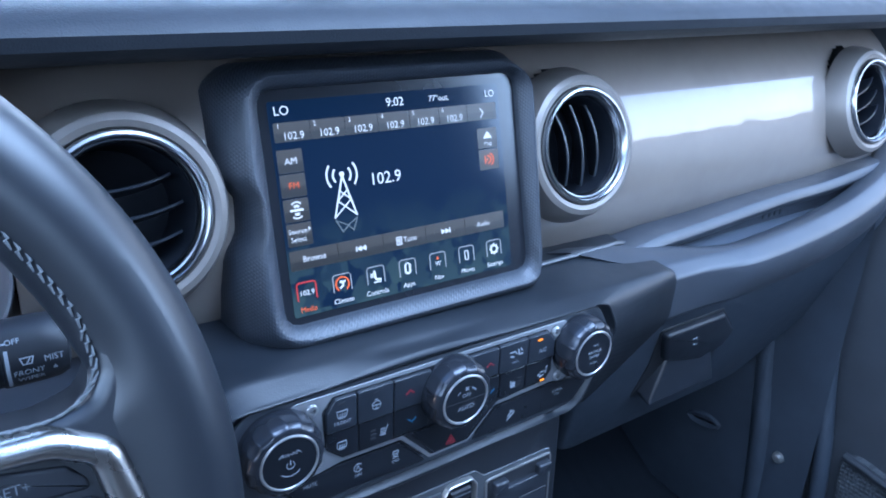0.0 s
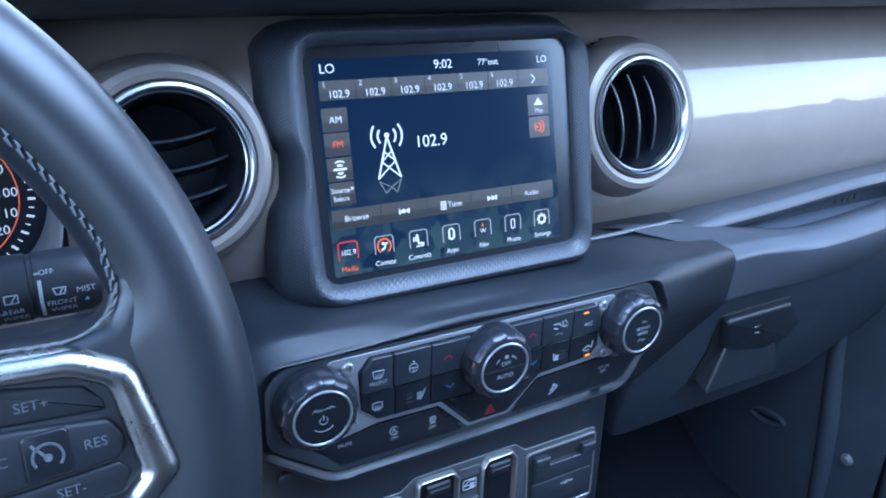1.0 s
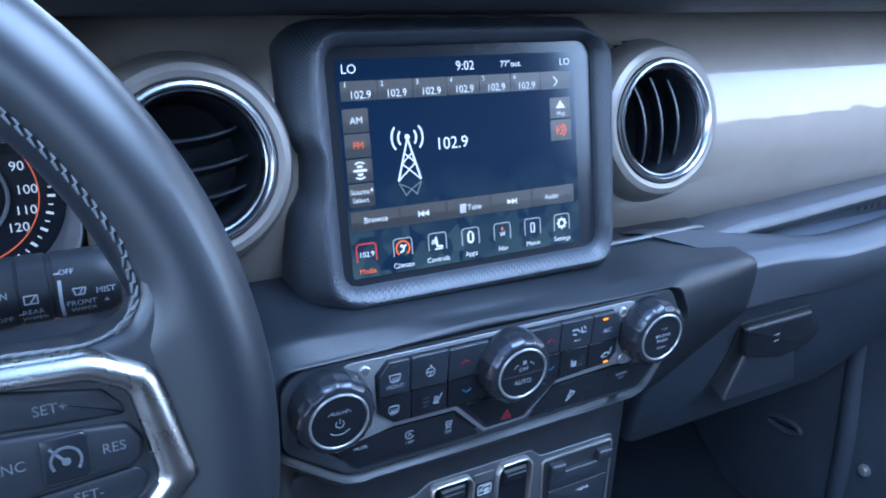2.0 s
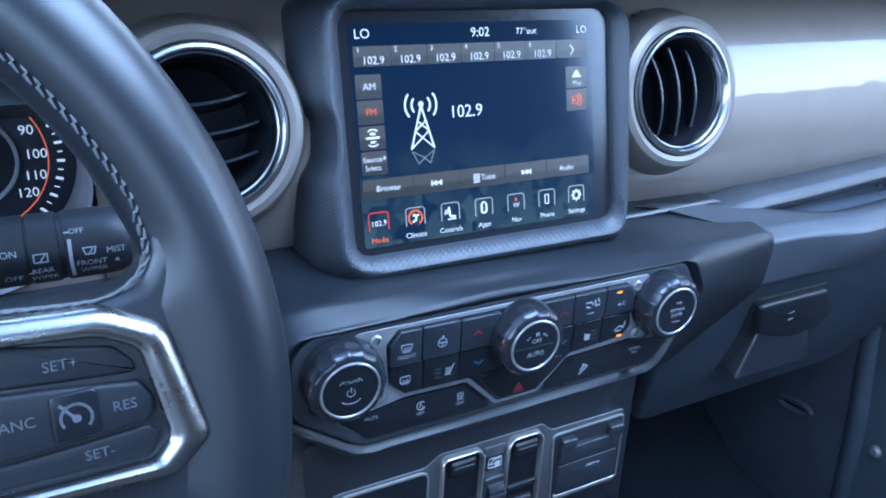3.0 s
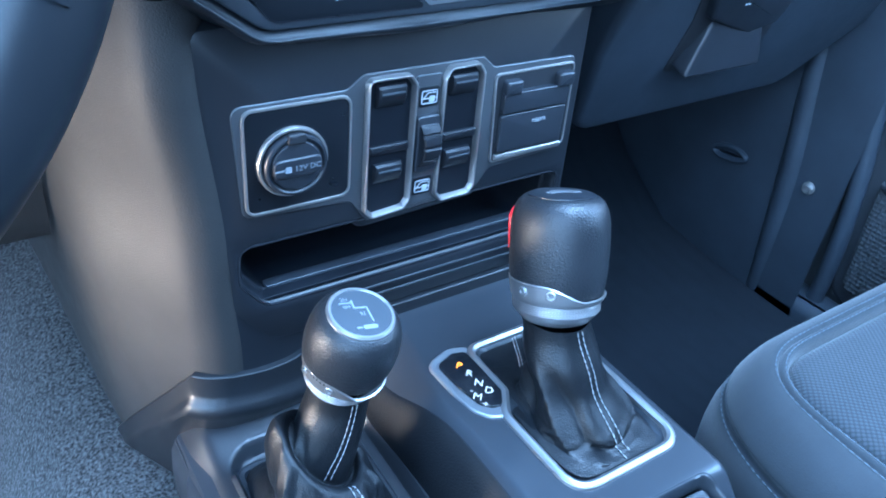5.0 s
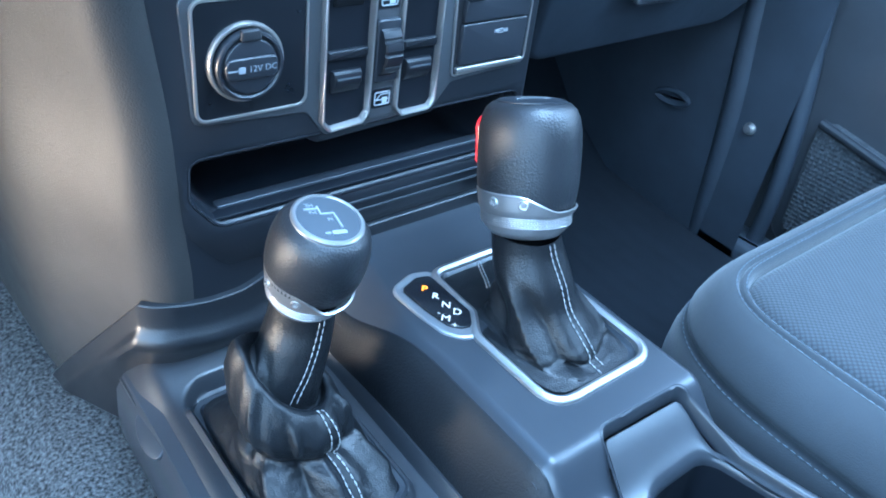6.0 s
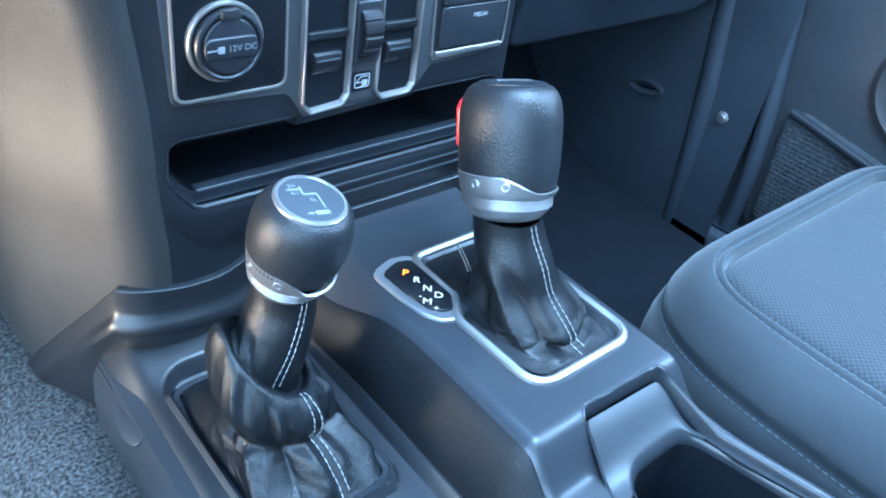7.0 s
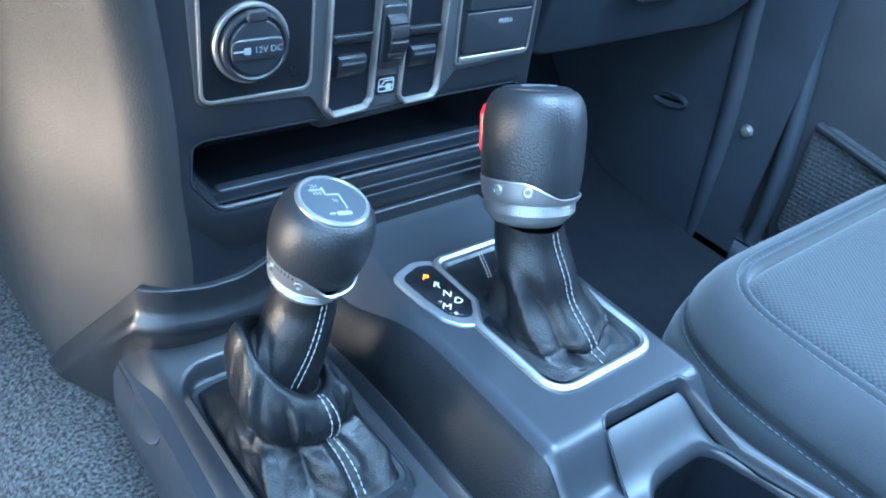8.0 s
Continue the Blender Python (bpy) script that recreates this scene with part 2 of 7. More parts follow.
BEZEL = shader("blue_grey_satin_bezel", (0.045, 0.050, 0.060), 0.36, metal=0.4, vary=0.05)
RAIL = shader("soft_black_rail", (0.026, 0.029, 0.036), 0.40, grain=0.25, grain_size=0.0010, kind="leather")
DOORGREY = shader("grey_black_door_plastic", (0.030, 0.033, 0.039), 0.5, grain=0.3, grain_size=0.0012)
NET = shader("black_net", (0.03, 0.033, 0.038), 0.8, grain=1.0, grain_size=0.006, kind="weave", vary=0.35, stain=0.008)
AMBER = glow("amber_backlight", (1.0, 0.25, 0.012), 0.34)
AMBERDIM = glow("amber_key_lamp", (1.0, 0.27, 0.005), 0.20)
WHITEGLOW = glow("pale_backlight", (0.85, 0.88, 0.92), 0.12)
SCREENWHITE = glow("screen_white", (0.88, 0.90, 0.94), 0.105)
SCREENFRAME = glow("screen_frame_grey", (0.62, 0.64, 0.68), 0.06)
SCREENGREY = glow("screen_grey", (0.35, 0.40, 0.42), 0.04)
SCREENORANGE = glow("screen_orange", (1.0, 0.16, 0.03), 0.10)
SCREENRED = glow("screen_red", (0.9, 0.06, 0.06), 0.06)
SCREENBAR = glow("screen_bar_brown", (0.16, 0.145, 0.13), 0.032)
SCREENBARLOW = glow("screen_bar_dark_brown", (0.10, 0.095, 0.09), 0.018)
DIALORANGE = glow("dial_orange", (1.0, 0.20, 0.08), 0.06)
DIALWHITE = glow("dial_white", (0.8, 0.85, 0.9), 0.07)


def display_shader():
    """The lit display: deep blue with a faint mountain pattern low down."""
    m = bpy.data.materials.new("display_navy")
    m.use_nodes = True
    n, l = m.node_tree.nodes, m.node_tree.links
    p = n["Principled BSDF"]
    tc = n.new("ShaderNodeTexCoord")
    v = n.new("ShaderNodeTexVoronoi")
    v.inputs["Scale"].default_value = 85
    v.distance = "MANHATTAN"
    l.new(tc.outputs["Object"], v.inputs["Vector"])
    sep = n.new("ShaderNodeSeparateXYZ")
    l.new(tc.outputs["Object"], sep.inputs["Vector"])
    low = n.new("ShaderNodeMapRange")
    low.inputs["From Min"].default_value, low.inputs["From Max"].default_value = 0.80, 0.735
    l.new(sep.outputs["Z"], low.inputs["Value"])
    mul = n.new("ShaderNodeMath")
    mul.operation = "MULTIPLY"
    l.new(low.outputs["Result"], mul.inputs[0])
    tint = n.new("ShaderNodeSeparateColor")
    l.new(v.outputs["Color"], tint.inputs["Color"])
    l.new(tint.outputs["Red"], mul.inputs[1])
    mix = n.new("ShaderNodeMixRGB")
    mix.inputs["Color1"].default_value = (0.0003, 0.0012, 0.0029, 1)
    mix.inputs["Color2"].default_value = (0.006, 0.010, 0.009, 1)
    l.new(mul.outputs["Value"], mix.inputs["Fac"])
    p.inputs["Base Color"].default_value = (0.004, 0.006, 0.012, 1)
    p.inputs["Roughness"].default_value = 0.12
    p.inputs["Specular IOR Level"].default_value = 0.3
    l.new(mix.outputs["Color"], p.inputs["Emission Color"])
    p.inputs["Emission Strength"].default_value = 1.0
    return m


DISPLAY = display_shader()

# ---- mesh tools ----
def step(a, b, x):
    t = max(0.0, min(1.0, (x - a) / (b - a)))
    return t * t * (3 - 2 * t)


WORLD_OF = {}


def frame_at(origin, u=(1, 0, 0), v=(0, 0, 1)):
    u, v = Vector(u).normalized(), Vector(v).normalized()
    w = u.cross(v)
    m = Matrix((u, v, w)).transposed().to_4x4()
    m.translation = origin
    return m


TILT = radians(14)
SCR = frame_at((0, 0, 0.80), (1, 0, 0), (0, math.sin(TILT), math.cos(TILT)))


def face(y):
    """A frame on an upright plane facing the seats: u = x, v = z, n towards the seats."""
    return frame_at((0, y, 0))


def level(z):
    """A frame on a level plane: u = x, v = y, n up."""
    return frame_at((0, 0, z), (1, 0, 0), (0, 1, 0))


def thing(name, place, label, category, group="", kind=""):
    e = new(name)
    e.empty_display_size = 0.02
    e.matrix_basis = Matrix.Translation(place)
    WORLD_OF[e] = e.matrix_basis.copy()
    return tagged(e, label, category, group, kind)


def finish(bm, name, material, sharp=35):
    me = bpy.data.meshes.new(name)
    bmesh.ops.recalc_face_normals(bm, faces=bm.faces)
    bm.to_mesh(me)
    bm.free()
    for p in me.polygons:
        p.use_smooth = True
    me.set_sharp_from_angle(angle=radians(sharp))
    me.materials.append(material)
    return me


def part(name, bm, material, parent=None, label="", sharp=35):
    me = bm if isinstance(bm, bpy.types.Mesh) else finish(bm, name, material, sharp)
    ob = new(name, me)
    WORLD_OF[ob] = Matrix.Identity(4)
    if parent:
        ob.parent = parent
        ob.matrix_parent_inverse = WORLD_OF[parent].inverted()
    return tagged(ob, label)


def ccw(pts):
    a = sum(p[0] * q[1] - q[0] * p[1] for p, q in zip(pts, pts[1:] + pts[:1]))
    return pts if a > 0 else pts[::-1]


def rounded(pts, r, seg=5):
    """A polygon with its corners rounded; r is one radius or one for each corner."""
    out, k = [], len(pts)
    rs = r if isinstance(r, (list, tuple)) else [r] * k
    for i in range(k):
        p, a, b = Vector(pts[i]), Vector(pts[i - 1]), Vector(pts[(i + 1) % k])
        da, db = (a - p), (b - p)
        la, lb = da.length, db.length
        da.normalize(), db.normalize()
        half = math.acos(max(-1, min(1, da.dot(db)))) / 2
        if rs[i] < 1e-6 or half > 1.56:
            out.append(tuple(p))
            continue
        cut = min(rs[i] / math.tan(half), la * 0.48, lb * 0.48)
        p0, p1 = p + da * cut, p + db * cut
        for j in range(seg + 1):
            t = j / seg
            q = p0 * (1 - t) ** 2 + p * 2 * t * (1 - t) + p1 * t * t
            out.append(tuple(q))
    return ccw(out)


def rect(x0, y0, x1, y1, r=0.0, seg=5):
    pts = [(x0, y0), (x1, y0), (x1, y1), (x0, y1)]
    return rounded(pts, r, seg) if r else pts


def circle(cx, cy, r, seg=48):
    return [(cx + r * math.cos(i * 2 * math.pi / seg), cy + r * math.sin(i * 2 * math.pi / seg)) for i in range(seg)]


def inset(pts, d):
    """The outline moved inwards by d."""
    k, out = len(pts), []
    for i in range(k):
        p, a, b = Vector(pts[i]), Vector(pts[i - 1]), Vector(pts[(i + 1) % k])
        e0, e1 = (p - a), (b - p)
        n0, n1 = Vector((-e0.y, e0.x)), Vector((-e1.y, e1.x))
        n0 = n0.normalized() if n0.length > 1e-9 else n1.normalized()
        n1 = n1.normalized() if n1.length > 1e-9 else n0
        n = n0 + n1
        n = n.normalized() if n.length > 1e-6 else n0
        c = max(n.dot(n0), 0.5)
        out.append(tuple(p + n * (d / c)))
    return out


def skin(bm, loops, closed=True, cap0=False, cap1=False):
    rows = [[bm.verts.new(p) for p in loop] for loop in loops]
    k = len(rows[0])
    for a, b in zip(rows, rows[1:]):
        for i in range(k if closed else k - 1):
            j = (i + 1) % k
            bm.faces.new((a[i], a[j], b[j], b[i]))
    if cap0:
        bm.faces.new(rows[0][::-1])
    if cap1:
        bm.faces.new(rows[-1])
    return bm


def sweep(outline, profile, m, cap0=False, cap1=False, bm=None):
    """The outline carried along a profile of (inset, height) pairs, in the frame m."""
    bm = bm or bmesh.new()
    loops = []
    for d, n in profile:
        ring = inset(outline, d) if abs(d) > 1e-9 else outline
        loops.append([m @ Vector((u, v, n)) for u, v in ring])
    return skin(bm, loops, True, cap0, cap1)


def slab(outline, n0, n1, m, bev=0.0, seg=3, bm=None, back=True):
    """A plate with a rounded front edge."""
    prof = [(0, n0)]
    if bev:
        prof += [(bev * (1 - math.cos(i * math.pi / 2 / seg)), n1 - bev + bev * math.sin(i * math.pi / 2 / seg)) for i in range(seg + 1)]
    else:
        prof += [(0, n1)]
    return sweep(outline, prof, m, back, True, bm)


def band(outline, w, n0, n1, m, bev=0.0006, bm=None):
    """A rim of width w that stands on the outline."""
    return sweep(outline, [(0, n0), (0, n1 - bev), (bev * 0.3, n1 - bev * 0.3), (bev, n1), (w - bev, n1), (w - bev * 0.3, n1 - bev * 0.3), (w, n1 - bev), (w, n0)], m, bm=bm)


def lathe(profile, m, seg=48, bm=None, cap0=False, cap1=False, squash=(1, 1)):
    """A turned body: profile of (radius, height)."""
    bm = bm or bmesh.new()
    loops = [[m @ Vector((r * squash[0] * math.cos(a), r * squash[1] * math.sin(a), n)) for a in (i * 2 * math.pi / seg for i in range(seg))] for r, n in profile]
    return skin(bm, loops, True, cap0, cap1)


def smooth_path(pts, per=8, closed=False):
    """Catmull-Rom through the points."""
    v = [Vector(p) for p in pts]
    k, out = len(v), []
    for i in range(k if closed else k - 1):
        p0 = v[i - 1] if closed or i else v[0]
        p1, p2 = v[i], v[(i + 1) % k]
        p3 = v[(i + 2) % k] if closed or i + 2 < k else v[-1]
        for j in range(per):
            t = j / per
            out.append(0.5 * ((2 * p1) + (p2 - p0) * t + (2 * p0 - 5 * p1 + 4 * p2 - p3) * t * t + (3 * p1 - p0 - 3 * p2 + p3) * t ** 3))
    if not closed:
        out.append(v[-1])
    return out


def tube(path, r, closed=False, seg=8, bm=None, flat=1.0, up=None):
    """A round bar along a path; r may be a list."""
    bm = bm or bmesh.new()
    path = [Vector(p) for p in path]
    k = len(path)
    loops, side = [], None
    for i, p in enumerate(path):
        a = path[i - 1] if closed or i else p
        b = path[(i + 1) % k] if closed or i + 1 < k else p
        t = (b - a).normalized()
        ref = Vector(up) if up else (side if side else (Vector((0, 0, 1)) if abs(t.z) < 0.9 else Vector((1, 0, 0))))
        s = ref - t * ref.dot(t)
        s.normalize()
        if not up:
            side = s
        q = t.cross(s)
        rad = r[i] if isinstance(r, (list, tuple)) else r
        loops.append([p + s * (rad * flat * math.cos(c)) + q * (rad * math.sin(c)) for c in (j * 2 * math.pi / seg for j in range(seg))])
    if closed:
        loops.append(loops[0])
        skin(bm, loops)
        bmesh.ops.remove_doubles(bm, verts=bm.verts, dist=1e-7)
        return bm
    return skin(bm, loops, True, True, True)


def block(x0, x1, y0, y1, z0, z1, bev=0.0, bm=None):
    m = level(0)
    return slab(rect(x0, y0, x1, y1, bev) if bev else rect(x0, y0, x1, y1), z0, z1, m, bev, bm=bm)


def text_mesh(words, size, m, material, depth=0.0):
    """Words in the built-in font, centred in the frame m."""
    cu = bpy.data.curves.new("words", "FONT")
    cu.body, cu.size, cu.align_x, cu.align_y, cu.extrude = words, size, "CENTER", "CENTER", depth
    cu.resolution_u = 3
    ob = bpy.data.objects.new("words", cu)
    me = bpy.data.meshes.new_from_object(ob)
    bpy.data.objects.remove(ob)
    me.transform(m)
    me.materials.clear()
    me.materials.append(material)
    return me


def shift(m, u, v, n=0.0, turn=0.0):
    return m @ Matrix.Translation((u, v, n)) @ Matrix.Rotation(radians(turn), 4, "Z")


def stitches(path, parent, material=None, length=0.0033, gap=0.0009, r=0.00042, name="stitching"):
    """A row of short thread stitches along a path, one mesh."""
    bm = bmesh.new()
    pts = [Vector(p) for p in path]
    run, at = [0.0], 0.0
    for a, b in zip(pts, pts[1:]):
        run.append(run[-1] + (b - a).length)

    def point(s):
        for i in range(len(run) - 1):
            if s <= run[i + 1]:
                f = (s - run[i]) / max(run[i + 1] - run[i], 1e-9)
                return pts[i].lerp(pts[i + 1], f)
        return pts[-1]
    while at + length < run[-1]:
        tube([point(at), point(at + length * 0.5), point(at + length)], [r * 0.6, r, r * 0.6], seg=5, bm=bm)
        at += length + gap
    return part(name, bm, material or THREAD, parent, "pale stitched thread" if material is None else "")


def add_screw(parent, m, r=0.0026):
    s = part("screw", lathe([(r * 1.25, -0.0008), (r * 1.2, 0.0005), (r, 0.0010), (r * 0.66, 0.0010), (r * 0.56, -0.0030), (0.0001, -0.0034)], m, 20), SILVER, parent, "small silver screw")
    return s


def steps(a, b, n):
    return [a + (b - a) * i / n for i in range(n + 1)]


def relief(xs, ys, height, contours=(), hole=None):
    """A height field; grid points close to a contour (distance function) are drawn on to it, and
    nothing is built where hole(x, y) is true."""
    def place(x, y, cell):
        for d in contours:
            v = d(x, y)
            if abs(v) < cell:
                e = 1e-5
                gx, gy = (d(x + e, y) - v) / e, (d(x, y + e) - v) / e
                g = gx * gx + gy * gy
                if g > 0.2:
                    return x - v * gx / g, y - v * gy / g
        return x, y
    bm = bmesh.new()
    rows = []
    for j, y in enumerate(ys):
        row = []
        for i, x in enumerate(xs):
            cell = 0.52 * max(abs(xs[i] - xs[i - 1]) if i else 0, 0.0008)
            px, py = place(x, y, cell)
            row.append((px, py, height(px, py)))
        rows.append(row)
    vs = [[bm.verts.new(p) for p in r] for r in rows]
    for ra, rb in zip(vs, vs[1:]):
        for a, b, c, d in zip(ra, ra[1:], rb[1:], rb):
            if hole and all(hole(v.co.x, v.co.y) for v in (a, b, c, d)):
                continue
            bm.faces.new((a, b, c, d))
    return bm

# ---- the setting ----
def ground_sheet():
    bm = bmesh.new()
    skin(bm, [[(-900, -900, -0.5), (900, -900, -0.5)], [(-900, 900, -0.5), (900, 900, -0.5)]], closed=False)
    tagged(part("ground", bm, ASPHALT), "grey worn asphalt of an open lot", "ground", kind="structure")


def far_hills():
    """A low, uneven skyline of hills and woods all round."""
    ring = lambda r, h: [(r * math.cos(a), r * math.sin(a), h(a)) for a in (i * math.pi / 720 for i in range(1440))]
    top = lambda a: 5 + 40 * abs(noise.noise((math.cos(a) * 7, math.sin(a) * 7, 0))) + 45 * abs(noise.noise((math.cos(a) * 45, math.sin(a) * 45, 4))) + 9 * noise.noise((math.cos(a) * 160, math.sin(a) * 160, 8))
    bm = skin(bmesh.new(), [ring(420, lambda a: -0.6), ring(424, lambda a: top(a) * 0.55), ring(430, top), ring(520, lambda a: -0.6)])
    tagged(part("backdrop", bm, HILLS), "low wooded hills along the horizon", "hills", kind="structure")


def cab_shell():
    wall = bmesh.new()
    block(0.70, 0.76, -1.9, 0.45, 0.0, 0.685, bm=wall)
    block(0.705, 0.755, 0.03, 0.45, 0.685, 0.95, bm=wall)
    block(0.68, 0.74, -1.9, 0.30, 1.27, 1.40, bm=wall)
    # unseen rear part, closed so that the fascia mirrors no light there
    block(0.69, 0.75, -1.9, -0.68, 0.685, 1.27, bm=wall)
    tagged(part("wall_east", wall, BODYPAINT), "dark painted door side with window openings", "wall", kind="structure")
    wall = bmesh.new()
    block(-0.76, -0.70, -1.9, 0.45, 0.0, 0.16, bm=wall)
    # unseen rear side, left open above for the added rear fill
    block(-0.76, -0.70, -1.9, -0.85, 0.16, 0.86, bm=wall)
    block(-0.74, -0.68, -1.9, 0.30, 1.27, 1.40, bm=wall)
    block(-0.75, -0.69, -0.85, -0.75, 0.16, 1.27, bm=wall)
    block(-0.76, -0.70, 0.35, 0.45, 0.16, 0.95, bm=wall)
    tagged(part("wall_west", wall, BODYPAINT), "dark painted body side with an open doorway", "wall", kind="structure")
    wall = bmesh.new()
    # solid wall, added behind to keep reflections in the fascia dark
    block(-0.75, 0.75, -1.96, -1.90, 0.0, 1.40, bm=wall)
    tagged(part("wall_south", wall, BODYPAINT), "dark painted unseen rear wall, closed to block light", "wall", kind="structure")
    wall = bmesh.new()
    block(-0.75, 0.75, 0.50, 0.56, -0.05, 0.95, bm=wall)
    tagged(part("wall_north", wall, MATTEBLACK), "black firewall behind the dashboard", "wall", kind="structure")
    # unseen roof, its gap made to let the overhead fill in
    bm = bmesh.new()
    block(-0.74, 0.74, -1.95, -0.86, 1.38, 1.43, bm=bm)
    block(-0.74, 0.74, 0.16, 0.32, 1.38, 1.43, bm=bm)
    block(-0.74, -0.56, -0.86, 0.16, 1.38, 1.43, bm=bm)
    block(0.56, 0.74, -0.86, 0.16, 1.38, 1.43, bm=bm)
    tagged(part("ceiling", bm, ROOFLINING), "unseen grey cloth roof lining, left open for overhead light", "ceiling", kind="structure")
    for sx in (-1, 1):
        bm = tube([(0.70 * sx, 0.50, 0.93), (0.66 * sx, 0.27, 1.40)], 0.035, seg=10)
        tagged(part("pillar", bm, BODYPAINT), "dark painted windscreen pillar", "pillar", kind="structure")
    g = bpy.data.materials.new("windscreen_glass")
    g.use_nodes = True
    p = g.node_tree.nodes["Principled BSDF"]
    p.inputs["Transmission Weight"].default_value, p.inputs["Roughness"].default_value, p.inputs["IOR"].default_value = 1.0, 0.0, 1.1
    p.inputs["Base Color"].default_value = (0.93, 0.97, 0.97, 1)
    bm = bmesh.new()
    lo, hi = [(-0.67, 0.49, 0.945), (0.67, 0.49, 0.945)], [(-0.63, 0.28, 1.39), (0.63, 0.28, 1.39)]
    back = lambda r: [(x, y + 0.005, z) for x, y, z in r]
    skin(bm, [lo, hi, back(hi), back(lo), lo], closed=False)
    pane = tagged(part("window_1", bm, g), "clear upright windscreen glass", "windscreen", kind="structure")
    pane.visible_shadow = False


def floor_carpet():
    bm = bmesh.new()
    # toe board and floor of both footwells in one dished sheet
    rows = [(-1.9, 0.13), (-0.5, 0.13), (-0.05, 0.125), (0.05, 0.128), (0.12, 0.132), (0.22, 0.145), (0.32, 0.21), (0.42, 0.32), (0.48, 0.43), (0.50, 0.52)]
    xs = [-0.72 + i * 0.03 for i in range(49)]
    loops = []
    for y, z in rows:
        loops.append([(x, y + 0.006 * noise.noise((x * 9, y * 9, 0)), z + max(0.0, 0.29 + 0.02 * step(0.06, 0.26, y) - z) * step(-0.35, -0.215, x) * step(0.12, 0.05, x) + 0.004 * noise.noise((x * 14, y * 14, 3))) for x in xs])
    skin(bm, loops, closed=False)
    tagged(part("floor", bm, CARPET), "charcoal grey loop pile carpet over the footwells", "carpet", kind="structure")


def footwell_dark_sheet():
    # dark sheet over the carpet, standing in for the footwell's shade
    m = thing("footwell_dark_sheet", (0.40, 0.05, 0.135), "black sheet added for shade in the passenger footwell", "floor mat")
    z = lambda y: np.interp(y, [-0.5, -0.05, 0.05, 0.12, 0.22, 0.32, 0.42, 0.48], [0.13, 0.125, 0.128, 0.132, 0.145, 0.21, 0.32, 0.43]) + 0.012
    bm = relief(steps(0.06, 0.64, 60), steps(-0.45, 0.43, 50), lambda x, y: z(y) + 0.002 * (1 if int((x + 1) / 0.0097) % 3 == 0 else 0))
    part("mat", bm, SHADEBLACK, m, "ribbed black in place of shade")


# ---- dashboard ----
def profile_run(section, xs, bm=None, bend=None):
    """A moulding of one cross-section (y, z) run along x; bend moves a point."""
    bm = bm or bmesh.new()
    bend = bend or (lambda x, y, z: (x, y, z))
    return skin(bm, [[bend(x, y, z) for y, z in section] for x in xs], closed=False)


XS = [-0.70 + i * 0.02 for i in range(71)]


